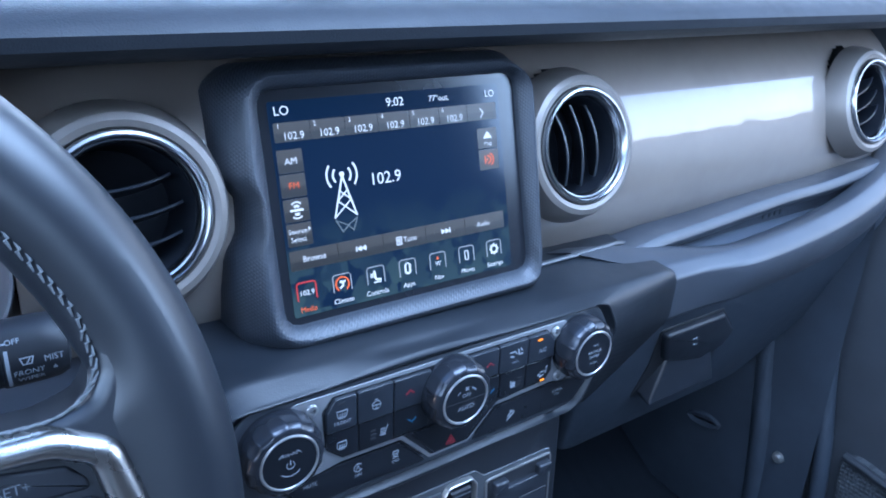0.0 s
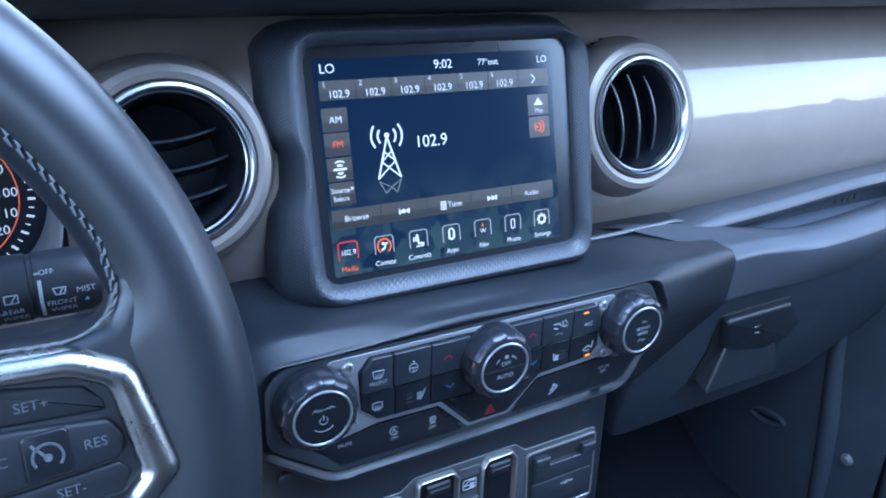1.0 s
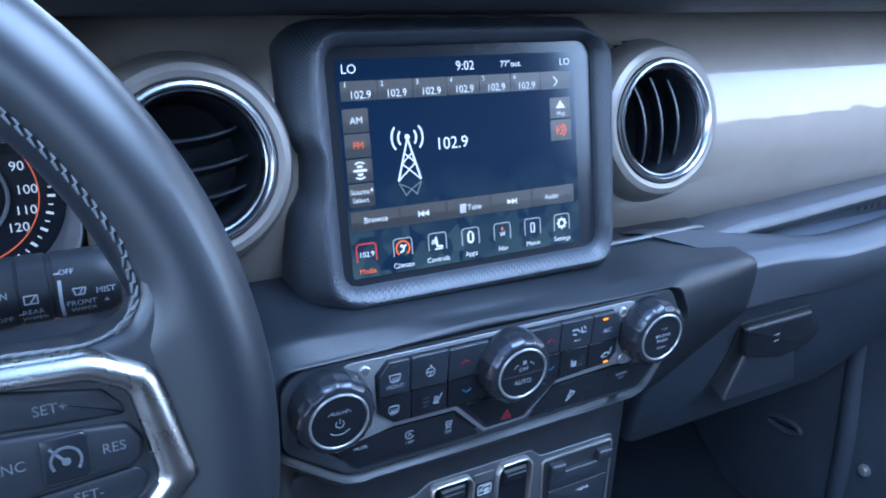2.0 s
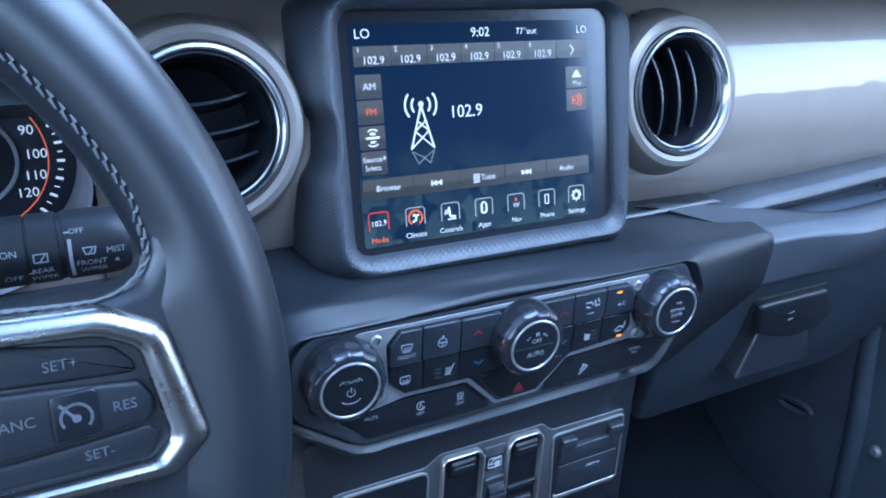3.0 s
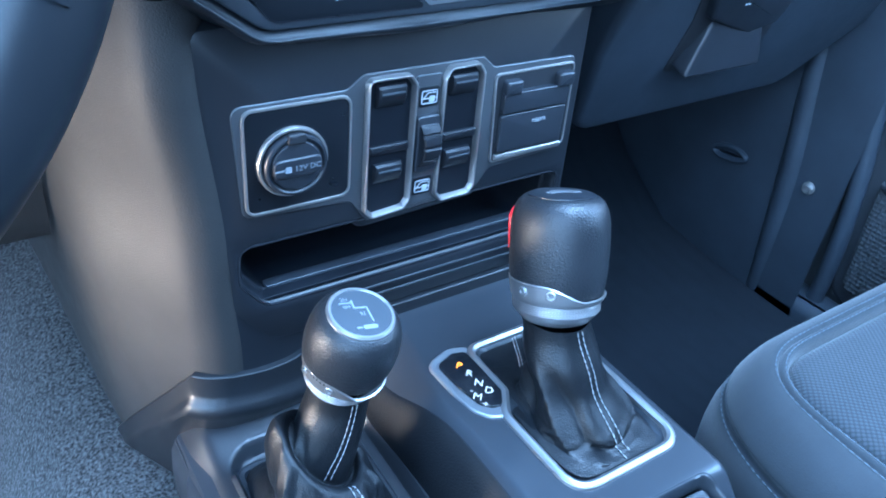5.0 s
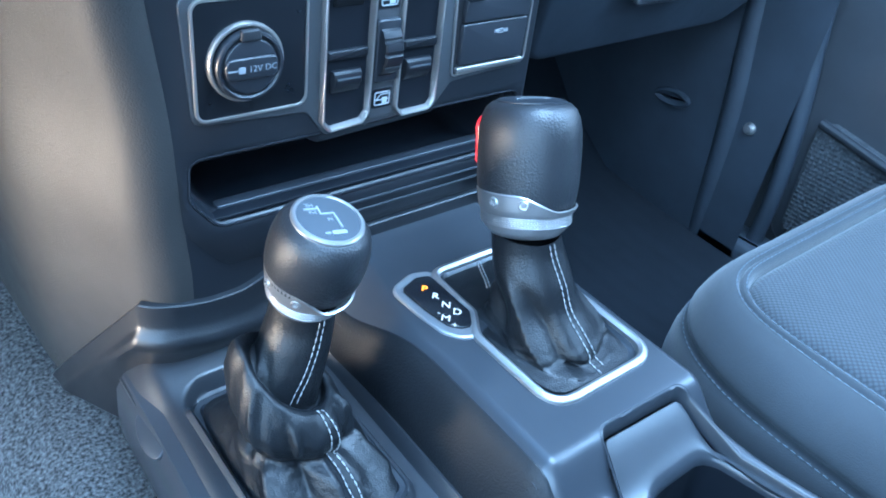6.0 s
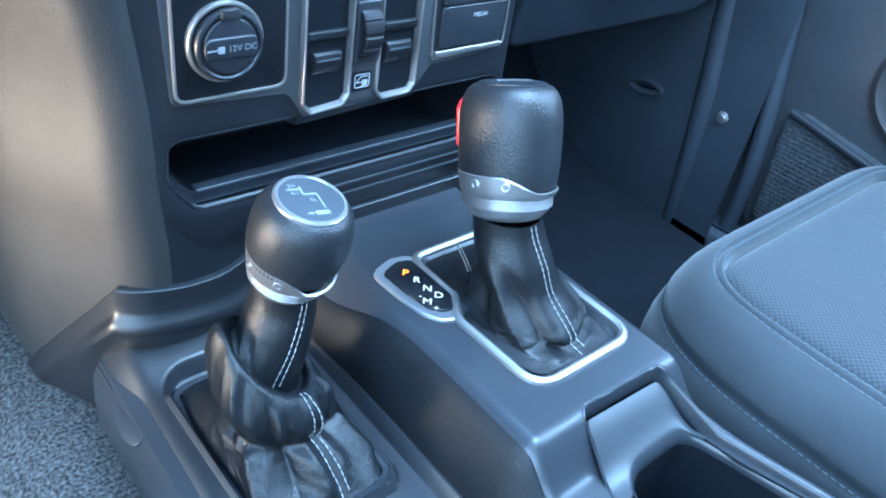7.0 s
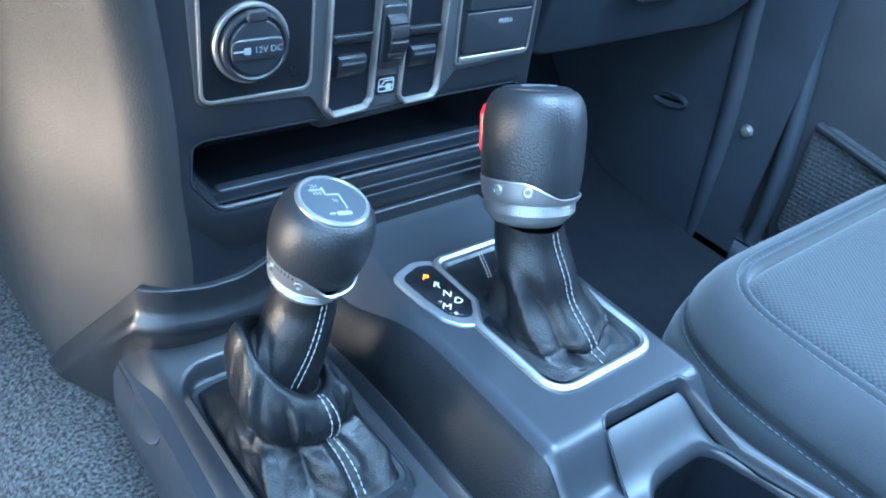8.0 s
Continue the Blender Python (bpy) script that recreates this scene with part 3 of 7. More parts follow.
def dashboard():
    d = thing("dashboard", (0, 0.2, 0.6), "dark moulded dashboard with a grey painted fascia", "dashboard")
    # upper pad: soft grained top with a rounded nose
    sec = [(0.50, 0.945), (0.30, 0.935), (0.12, 0.928), (0.05, 0.925), (0.015, 0.9235), (-0.005, 0.921), (-0.017, 0.916), (-0.022, 0.909),
           (-0.020, 0.902), (-0.012, 0.897), (0.002, 0.893), (0.02, 0.8895), (0.045, 0.886), (0.10, 0.884)]
    part("upper_pad", profile_run(sec, XS), PLASTIC, d, "grained soft-touch top pad")
    # barrel-shaped fascia: the lean of its surface grows towards the top
    lean = [(0.700, -48), (0.720, -30), (0.740, -13), (0.760, -4), (0.780, 2), (0.800, 9), (0.820, 20), (0.840, 32), (0.865, 44), (0.885, 54)]
    sec, y = [], 0.0
    for i in range(75):
        z = 0.700 + i * 0.0025
        a = np.interp(z, [q[0] for q in lean], [q[1] for q in lean])
        sec.append((y, z))
        y += 0.0025 * math.tan(radians(a))
    off = 0.0165 - np.interp(0.80, [q[1] for q in sec], [q[0] for q in sec])
    sec = [(q[0] + off, q[1]) for q in sec]
    bm = profile_run(sec, [-0.229 + i * 0.00497 for i in range(187)])
    holes = [(-0.1725, 0.813), (0.168, 0.813), (0.603, 0.815)]
    gone = [f for f in bm.faces if any(math.hypot(f.calc_center_median().x - hx, f.calc_center_median().z - hz) < 0.052 for hx, hz in holes)]
    bmesh.ops.delete(bm, geom=gone, context="FACES")
    part("fascia", bm, FASCIA, d, "glossy granite grey painted panel")
    sec = [(0.10, 0.928), (0.088, 0.924), (0.080, 0.905), (0.076, 0.887), (0.056, 0.868), (0.036, 0.845), (0.028, 0.826), (0.045, 0.815), (0.16, 0.815)]
    part("binnacle_hood", profile_run(sec, [-0.47 + i * 0.02 for i in range(13)]), HOOD, d, "black hood above the dials")
    # lower driver side
    sec = [(0.05, 0.722), (0.0, 0.727), (-0.02, 0.722), (-0.028, 0.71), (-0.026, 0.66), (-0.005, 0.622), (0.05, 0.598), (0.16, 0.585)]
    part("lower_panel", profile_run(sec, [-0.70 + i * 0.03 for i in range(19)]), SATIN, d, "black lower knee panel")
    sec = [(0.03, 0.64), (-0.018, 0.635), (-0.021, 0.60), (-0.006, 0.52), (0.010, 0.44), (0.024, 0.385), (0.038, 0.365), (0.07, 0.358), (0.18, 0.355)]
    part("knee_bolster", profile_run(sec, [-0.70 + i * 0.026 for i in range(16)] + [-0.302, -0.297, -0.294], None, lambda x, y, z: (x, y + 0.38, z)), PLASTIC, d, "grained bolster deep under the column")
    sec = [(0.03, 0.612), (0.055, 0.606), (0.072, 0.594), (0.086, 0.560), (0.100, 0.500), (0.114, 0.445), (0.124, 0.424), (0.142, 0.413), (0.20, 0.408)]
    part("knee_panel", profile_run(sec, [-0.70 + i * 0.02475 for i in range(21)]), KNEE, d, "smooth knee panel below the column")
    # unlit depth of the driver's footwell, made as a black panel
    sec = [(0.40, 0.46), (0.42, 0.40), (0.43, 0.33), (0.44, 0.26), (0.45, 0.215)]
    part("footwell_shade_panel", profile_run(sec, [-0.70 + i * 0.03 for i in range(14)]), MATTEBLACK, d, "black panel added to darken the driver footwell")
    return d


def radial(outer, inner, k=160):
    """Both outlines cut by the same rays from the middle of the inner one."""
    cx, cy = (sum(p[i] for p in inner) / len(inner) for i in (0, 1))

    def cut(pts):
        res = []
        for a in (i * 2 * math.pi / k for i in range(k)):
            dx, dy, best = math.cos(a), math.sin(a), 0.0
            for p, q in zip(pts, pts[1:] + pts[:1]):
                ex, ey = q[0] - p[0], q[1] - p[1]
                den = dx * ey - dy * ex
                if abs(den) < 1e-12:
                    continue
                t = ((p[0] - cx) * ey - (p[1] - cy) * ex) / den
                f = ((p[0] - cx) * dy - (p[1] - cy) * dx) / den
                if t > 0 and -1e-6 <= f <= 1 + 1e-6:
                    best = max(best, t)
            res.append((cx + dx * best, cy + dy * best))
        return res
    return cut(outer), cut(inner)


def centre_stack():
    d = thing("centre_stack", (0, 0.0, 0.4), "dark moulded centre stack below the screen", "centre stack")
    hood = ccw(rounded([(-0.168, 0.724), (0.2445, 0.7135), (0.2500, 0.7010), (0.2470, 0.6660), (0.152, 0.612), (-0.102, 0.609), (-0.158, 0.642)], [0.034, 0.006, 0.008, 0.012, 0.04, 0.04, 0.036], 8))
    opening = ccw(rounded([(-0.141, 0.7090), (0.146, 0.7090), (0.161, 0.682), (0.127, 0.6225), (-0.106, 0.6205), (-0.1505, 0.653), (-0.1505, 0.698)], [0.016, 0.016, 0.014, 0.022, 0.022, 0.018, 0.014], 6))
    o, w = radial(hood, opening, 260)
    grow = lambda d: [(x - (d if x < -0.12 else 0.0), z + d * step(0.690, 0.715, z) - d * step(0.66, 0.63, z)) for x, z in o]
    rings = [[Vector((x, -n, z)) for x, z in grow(d)] for d, n in ((0.007, -0.04), (0.003, -0.004), (0.001, 0.020))]
    for dd, n in ((0.0, 0.031), (0.0016, 0.0378), (0.0040, 0.0440), (0.0075, 0.0490), (-0.0062, 0.0560), (-0.0046, 0.0578), (-0.0034, 0.0588), (-0.0022, 0.0592), (-0.0010, 0.0584), (0, 0.0545)):
        ring = []
        for p, q in zip(o, w):
            p, q = Vector(p), Vector(q)
            e = (q - p).normalized()
            c = q + e * dd if (dd < 0 or n == 0.0545) else p + e * dd
            ring.append(Vector((c.x, -n, c.y)))
        rings.append(ring)
    rings.append([Vector((x, -0.0535, z)) for x, z in inset(w, 0.014)])
    bm = bmesh.new()
    skin(bm, rings)
    part("hood", bm, HOOD, d, "rounded surround of the climate panel", 80)
    lower = rounded([(-0.143, 0.625), (0.128, 0.625), (0.134, 0.445), (0.118, 0.412), (-0.104, 0.410), (-0.130, 0.442)], [0, 0, 0.03, 0.02, 0.02, 0.03], 6)
    slot = ccw(rounded([(-0.1205, 0.4895), (0.1205, 0.4895), (0.1215, 0.466), (0.106, 0.4455), (-0.106, 0.4455), (-0.1215, 0.466)], [0.006, 0.006, 0.01, 0.012, 0.012, 0.01], 6))
    o, w = radial(ccw(lower), slot)
    at = lambda ring, d, n: [Vector((x, -n, z)) for x, z in (inset(ring, d) if d else ring)]
    loops = [at(o, 0, -0.06), at(o, 0, 0.038), at(o, 0.0018, 0.0435), at(o, 0.006, 0.046), at(w, -0.0060, 0.046), at(w, -0.0035, 0.0455), at(w, -0.0015, 0.0442), at(w, -0.0003, 0.0418), at(w, 0.0, 0.0385), at(w, 0.0004, 0.0350), at(w, 0.0018, 0.0345), at(w, 0.0026, 0.0325), at(w, 0.0028, 0.010), at(w, 0.005, -0.018)]
    bm = bmesh.new()
    skin(bm, loops[:-2])
    part("switch_panel", bm, STACK, d, "flat panel with an open storage slot")
    # inside of the slot in a blacker material, as the cavity's shade
    part("slot_shade_wall", skin(bmesh.new(), loops[-3:], True, False, True), VENTBLACK, d, "slot walls blackened in place of shade")
    bm = slab(rect(-0.140, 0.020, 0.120, 0.30), 0.13, 0.62, level(0))
    part("core", bm, MATTEBLACK, d, "black inner structure")
    part("lower_backing", slab(rect(-0.136, 0.350, 0.126, 0.4435), 0.0, 0.0440, face(0)), STACK, d, "dark plastic below the switch panel")
    # moulded lines under the slot
    for z, x1 in ((0.4345, 0.105), (0.4270, 0.098)):
        part("rib", tube([(-0.050, -0.0465, z), (x1, -0.0465, z)], 0.0011, seg=8), SATIN, d, "thin moulded rib")
    # blackened floor for the shaded depth, lighter lip for light on its front
    part("slot_shelf", slab(rect(-0.112, 0.0, 0.112, 0.045, 0.004), 0.4468, 0.4485, level(0) @ Matrix.Translation((0, -0.043, 0)), 0.0008), VENTBLACK, d, "shelf of the storage slot, blackened as shade")
    part("shelf_lip", slab(rect(-0.103, -0.0345, 0.108, -0.0262, 0.003), 0.4480, 0.4504, level(0), 0.0010), BEZEL, d, "front lip of the shelf, greyed as if lit")
    part("slot_rim", tube([(x, -0.0448, z) for x, z in inset(slot, -0.0022)], 0.0011, True, 8), KNOBBODY, d, "thin glossy bead round the slot")
    return d


def knee_side():
    """The grained flank of the stack on the driver's side, rounded at its rear edge."""
    bm = bmesh.new()
    loops = []
    for i in range(40):
        z = 0.64 - i * 0.0125
        xe = -0.1440 + 0.010 * step(0.60, 0.50, z) + 0.003 * step(0.46, 0.41, z)
        loops.append([(xe + dx, y, z) for dx, y in ((0.014, -0.036), (0.009, -0.0425), (0.003, -0.0455), (-0.003, -0.0462), (-0.009, -0.0452), (-0.0145, -0.0425), (-0.0190, -0.0385), (-0.0228, -0.0335), (-0.0262, -0.0275), (-0.0335, -0.0135), (-0.0410, 0.0010), (-0.0490, 0.0165), (-0.0560, 0.0310), (-0.0610, 0.0480), (-0.0640, 0.0700), (-0.0680, 0.12), (-0.0740, 0.20), (-0.085, 0.36), (-0.10, 0.44), (-0.14, 0.50))])
    skin(bm, loops, closed=False)
    part("side_panel", bm, KNEE, STACKTHING, "grained black flank towards the driver")


# ---- screen ----
def touchscreen():
    s = thing("touchscreen", (0, 0.02, 0.73), "radio touchscreen in a hexagon-grained dark plastic housing", "touchscreen")
    out = rounded([(-0.104, -0.093), (0.109, -0.093), (0.117, -0.072), (0.124, 0.062), (0.102, 0.091), (-0.095, 0.091), (-0.1130, 0.078), (-0.1180, 0.046), (-0.1190, 0.026), (-0.1090, 0.014), (-0.1100, -0.009), (-0.1180, -0.021), (-0.1200, -0.046), (-0.1170, -0.076)],
                  [0.012, 0.012, 0.01, 0.022, 0.02, 0.014, 0.012, 0.02, 0.006, 0.008, 0.008, 0.006, 0.02, 0.012], 5)
    win = rect(-0.0935, -0.0705, 0.1015, 0.0735, 0.011, 6)
    # outer sides, sloping face, lip round the glass
    bm = bmesh.new()
    k = 120

    def even(pts, n=k):
        run = [0.0]
        for i, p in enumerate(pts):
            q = pts[(i + 1) % len(pts)]
            run.append(run[-1] + math.dist(p, q))
        res = []
        for j in range(n):
            t, i = run[-1] * j / n, 0
            while run[i + 1] < t:
                i += 1
            f = (t - run[i]) / max(run[i + 1] - run[i], 1e-9)
            p, q = pts[i], pts[(i + 1) % len(pts)]
            res.append((p[0] + (q[0] - p[0]) * f, p[1] + (q[1] - p[1]) * f))
        a = max(range(n), key=lambda i: -math.atan2(res[i][1], res[i][0]) if res[i][0] < 0 and res[i][1] < 0 else -9)
        return res[a:] + res[:a]
    o, w = even(out), even(win)
    mixr = lambda f: [(a[0] * (1 - f) + b[0] * f, a[1] * (1 - f) + b[1] * f) for a, b in zip(o, w)]
    big = [(x * 1.02, y * 1.02) for x, y in o]
    at = lambda ring, n: [SCR @ Vector((x, y, n)) for x, y in ring]
    loops = [at(big, -0.04), at(o, -0.014), at(mixr(0.08), -0.008), at(mixr(0.46), 0.0078), at(mixr(0.53), 0.0098), at(mixr(0.60), 0.0105), at(mixr(0.68), 0.0100), at(mixr(0.94), 0.0040), at(mixr(1.0), 0.0015), at(mixr(1.03), -0.002)]
    skin(bm, loops)
    part("housing", bm, HOUSING, s, "hexagon-grained dark housing")
    part("glass", slab(rect(-0.096, -0.073, 0.104, 0.076, 0.01), -0.006, -0.0005, SCR), GLOSS, s, "black glass")
    return s


# ---- vents ----
def air_vent(place, label, slat_turn, lean):
    """A round vent: painted collar, chrome ring, black barrel, three slats."""
    v = thing("air_vent", place, label, "air vent", "round dashboard vents")
    m = frame_at(place, (1, 0, 0), (0, math.sin(TILT), math.cos(TILT)))
    part("collar", lathe([(0.062, -0.022), (0.0585, -0.012), (0.0565, -0.006), (0.054, -0.001), (0.050, 0.0008), (0.0465, 0.0), (0.0455, -0.003)], m, 64), COLLARPAINT, v, "grey painted collar")
    part("chrome_ring", lathe([(0.0455, -0.004), (0.0452, 0.0015), (0.0440, 0.0035), (0.0425, 0.0038), (0.0412, 0.0026), (0.0402, 0.0), (0.0392, -0.0005), (0.0384, -0.0025), (0.0375, -0.006)], m, 64), CHROME, v, "bright chrome ring")
    part("barrel", lathe([(0.0378, -0.004), (0.0365, -0.020), (0.034, -0.050), (0.001, -0.052)], m, 48), VENTBLACK, v, "black barrel")
    for i in (-1, 0, 1):
        off = i * 0.0165
        half = math.sqrt(0.0345 ** 2 - off ** 2) * 0.94
        mm = m @ Matrix.Rotation(radians(slat_turn), 4, "Z")
        bm = bmesh.new()
        loops = []
        for j in range(13):
            s = -half + 2 * half * j / 12
            bow = 0.004 * (1 - (s / half) ** 2)
            loops.append([mm @ Vector((s, off + dv - 0.9 * bow, dn - 0.012 + bow)) for dv, dn in ((-0.0010, 0), (-0.0006, 0.0009), (0.0006, 0.0009), (0.0010, 0), (lean + 0.0008, -0.024), (lean - 0.0008, -0.024))])
        skin(bm, loops, True, True, True)
        part("slat", bm, SLAT, v)
    return v


ground_sheet()
far_hills()
cab_shell()
floor_carpet()
footwell_dark_sheet()
DASH = dashboard()
STACKTHING = centre_stack()
knee_side()
SCREEN = touchscreen()
vent = SCR @ Vector((0.168, 0.0136, 0.002))
air_vent(tuple(SCR @ Vector((-0.1725, 0.0136, 0.002))), "round air vent with chrome ring and level slats", 3, -0.005)
air_vent(tuple(vent), "round air vent with chrome ring and upright slats", 96, -0.014)
air_vent((0.603, 0.0, 0.815), "round air vent with chrome ring by the passenger door", 20, -0.006)

# ---- console ----
def in_round(x, y, x0, x1, y0, y1, r):
    """Signed distance outside a rounded rectangle (negative inside)."""
    cx, cy = (x0 + x1) / 2, (y0 + y1) / 2
    dx, dy = abs(x - cx) - (x1 - x0) / 2 + r, abs(y - cy) - (y1 - y0) / 2 + r
    return math.hypot(max(dx, 0), max(dy, 0)) + min(max(dx, dy), 0) - r


GATE = (0.0045, 0.0875, -0.2300, -0.1020)


TRAY = ccw(rounded([(0.0140, -0.2545), (0.0860, -0.2570), (0.0915, -0.3050), (0.0945, -0.3720), (0.0955, -0.4700), (-0.0200, -0.4700), (-0.0080, -0.3300), (0.0040, -0.2900)], [0.008, 0.010, 0.03, 0.03, 0.02, 0.02, 0.06, 0.03], 10))
BIN = ccw(rounded([(0.0190, -0.2900), (0.0830, -0.2900), (0.0880, -0.3200), (0.0895, -0.4400), (0.0120, -0.4400)], [0.026, 0.018, 0.03, 0.03, 0.03], 12))


def tray_edge(x, y):
    """Signed distance outside the outline of the rear tray (negative inside)."""
    best, inside = 9.0, False
    for (ax, ay), (bx, by) in zip(TRAY, TRAY[1:] + TRAY[:1]):
        ex, ey = bx - ax, by - ay
        f = max(0.0, min(1.0, ((x - ax) * ex + (y - ay) * ey) / (ex * ex + ey * ey + 1e-15)))
        best = min(best, math.hypot(x - ax - ex * f, y - ay - ey * f))
        if (ay > y) != (by > y) and x < ax + (y - ay) * ex / ey:
            inside = not inside
    return -best if inside else best


def crease(y):
    """Where the top of the raised side turns down towards the lower bay."""
    return -0.034 - 0.012 * step(-0.17, -0.08, y)


def flare(x, y):
    """The passenger side of the deck widens towards the rear."""
    return x + 0.012 * step(-0.30, -0.38, y) * max(0.0, min(1.0, (x - 0.05) / 0.0405))


def selector_deck(x, y):
    """Height of the raised side of the console."""
    z = 0.400 - 0.022 * step(-0.254, -0.284, y) + 0.004 * step(-0.1, -0.05, y)
    right = 0.106
    z -= 0.016 * step(right - 0.012, right + 0.003, x) ** 2 + 0.23 * step(right + 0.003, right + 0.010, x)
    left, dip = crease(y), step(-0.15, -0.075, y)
    z -= (0.009 + 0.019 * dip) * max(0.0, min(1.0, (left + 0.012 + 0.020 * dip - x) / (0.012 + 0.020 * dip))) ** 1.8 + 0.06 * step(left - 0.001, left - 0.008, x)
    g = min(in_round(x, y, 0.0175, GATE[1], GATE[2], GATE[3], 0.012), in_round(x, y, GATE[0], GATE[1], GATE[2], -0.158, 0.010))
    z -= 0.004 * step(0.0, -0.004, g)
    return z


def bay_deck(x, y):
    """Height of the lower side, where the transfer lever stands."""
    z = 0.350 + 0.007 * step(-0.085, -0.045, y)
    left = -0.1655 - 0.003 * step(-0.05, -0.2, y) - 0.006 * step(-0.2, -0.4, y)
    z -= 0.018 * step(left + 0.016, left - 0.006, x) ** 2 + 0.22 * step(left - 0.006, left - 0.012, x)
    f = in_round(x, y, -0.1515, -0.050, -0.36, -0.0665, 0.020)
    z -= 0.010 * step(0.0, -0.006, f)
    f = in_round(x, y, -0.149, -0.066, -0.205, -0.080, 0.012)
    z += 0.006 * step(0.004, 0.0, f) - 0.006 * step(-0.003, -0.008, f)
    return z


def console():
    c = thing("centre_console", (0, -0.3, 0.13), "grey-black moulded centre console with two lever bays", "centre console")
    xs = steps(-0.060, 0.118, 152)
    ys = [-0.80, -0.70, -0.60, -0.50] + steps(-0.46, -0.085, 250) + steps(-0.08, -0.03, 10)
    near = lambda x, y: tray_edge(x, y) if -0.03 < x < 0.13 and -0.48 < y < -0.245 else 1.0
    bm = relief(xs, ys, selector_deck, (near,), lambda x, y: near(x, y) < 0.0004)
    for v in bm.verts:
        v.co.x = flare(v.co.x, v.co.y)
    part("body", bm, CONSOLE, c, "raised side that carries the selector", 50)
    # wall of the rear tray, its sunk panel and the open bin in it
    edge = lambda pts, d, n: [(flare(x, y), y, selector_deck(x, y) + n) for x, y in (inset(pts, d) if d else pts)]
    part("tray_wall", skin(bmesh.new(), [edge(TRAY, -0.0012, 0.0003), edge(TRAY, 0.0, -0.0003), edge(TRAY, 0.0008, -0.0014), edge(TRAY, 0.0011, -0.012)]), CONSOLE, c, "wall of the rear tray", 70)
    ta, tb = radial(inset(TRAY, 0.0036), BIN, 200)
    blend = lambda f: [(p[0] * (1 - f) + q[0] * f, p[1] * (1 - f) + q[1] * f) for p, q in zip(ta, tb)]
    panel_z = lambda x, y: 0.3945 - 0.0225 * step(-0.248, -0.296, y)
    lay = lambda pts, n: [(flare(x, y), y, panel_z(x, y) + n) for x, y in pts]
    rings = [lay(inset(ta, -0.0006), -0.010), lay(ta, -0.0010), lay(inset(ta, 0.0008), 0.0)] + [lay(blend(f), 0.0) for f in (0.15, 0.3, 0.45, 0.6, 0.75)]
    rings += [lay(inset(tb, -d), -n) for d, n in ((0.0055, 0.0), (0.0040, 0.0003), (0.0025, 0.0011), (0.0012, 0.0024), (0.0003, 0.0044), (0.0, 0.0075))]
    part("tray_panel", skin(bmesh.new(), rings), CONSOLE, c, "sunk panel round the open bin", 50)
    low = lambda d, z: [(flare(x, y), y, z) for x, y in inset(tb, d)]
    part("bin_liner", skin(bmesh.new(), [lay(tb, -0.0070), low(0.0008, 0.352), low(0.003, 0.300), low(0.012, 0.290)], True, False, True), VENTBLACK, c, "black liner of the open bin")
    xs = steps(-0.200, -0.135, 48) + steps(-0.133, -0.062, 40) + steps(-0.060, -0.034, 16)
    ys = [-0.80, -0.60] + steps(-0.46, -0.19, 70) + steps(-0.188, -0.06, 86) + steps(-0.056, -0.030, 10)
    part("lower_bay", relief(xs, ys, bay_deck), BAYGREY, c, "lower side with the transfer lever")
    # grained pad on the flank between the two levels
    bm = bmesh.new()
    loops = []
    for i in range(61):
        y = -0.072 - i * 0.0063
        tx, tz = crease(y), selector_deck(crease(y), y)
        bx, bz = min(-0.050, tx - 0.004), 0.3385
        row = [(tx + 0.0046, y, selector_deck(tx + 0.0046, y) - 0.0012)] + [(tx + d, y, selector_deck(tx + d, y) + h) for d, h in ((0.0042, 0.0004), (0.0034, 0.0011), (0.0018, 0.0012))]
        for j in range(9):
            f = j / 8
            bow = 0.0035 * math.sin(f * math.pi) + 0.0010 * (1 - f) ** 4
            row.append((tx + (bx - tx) * f - bow, y, tz + (bz - tz) * f + 0.4 * bow))
        loops.append(row)
    skin(bm, loops, closed=False)
    part("knee_pad", bm, PADGRAIN, c, "grained soft pad on the console flank")
    # side cover towards the driver, with its oval cap
    bm = bmesh.new()
    loops = []
    for i in range(24):
        y = -0.030 - i * 0.02
        lx = -0.1715 - 0.002 * step(-0.05, -0.2, y) - 0.008 * step(-0.2, -0.4, y)
        loops.append([(lx + 0.010, y, 0.345), (lx + 0.002, y, 0.341), (lx - 0.003, y, 0.331), (lx - 0.0045, y, 0.31), (lx - 0.003, y, 0.26), (lx + 0.006, y, 0.20), (lx + 0.016, y, 0.125)])
    skin(bm, loops, closed=False)
    part("side_cover", bm, CONSOLE, c, "grained side cover above the carpet")
    m = frame_at((-0.1715, -0.080, 0.3360), (-0.08, -0.985, 0.0), (0.75, 0.0, 0.66))
    part("cover_cap", slab([(0.020 * math.cos(i * math.pi / 16), 0.0085 * math.sin(i * math.pi / 16)) for i in range(32)], -0.004, 0.0014, m, 0.0008), CONSOLE, c, "oval cover cap")
    # cover between stack and console; it turns the corner on to the driver's flank
    plan = [(0.118, -0.0480), (0.06, -0.0480), (0.0, -0.0480), (-0.05, -0.0480), (-0.09, -0.0482), (-0.120, -0.0486), (-0.135, -0.0484), (-0.1435, -0.0470), (-0.1505, -0.0440), (-0.1562, -0.0388), (-0.1605, -0.0320), (-0.1690, -0.0150), (-0.1770, 0.0005), (-0.1850, 0.0160), (-0.1925, 0.0310), (-0.1975, 0.048), (-0.2005, 0.07)]
    path = smooth_path([(x, y, 0) for x, y in plan], 5)
    rows = []
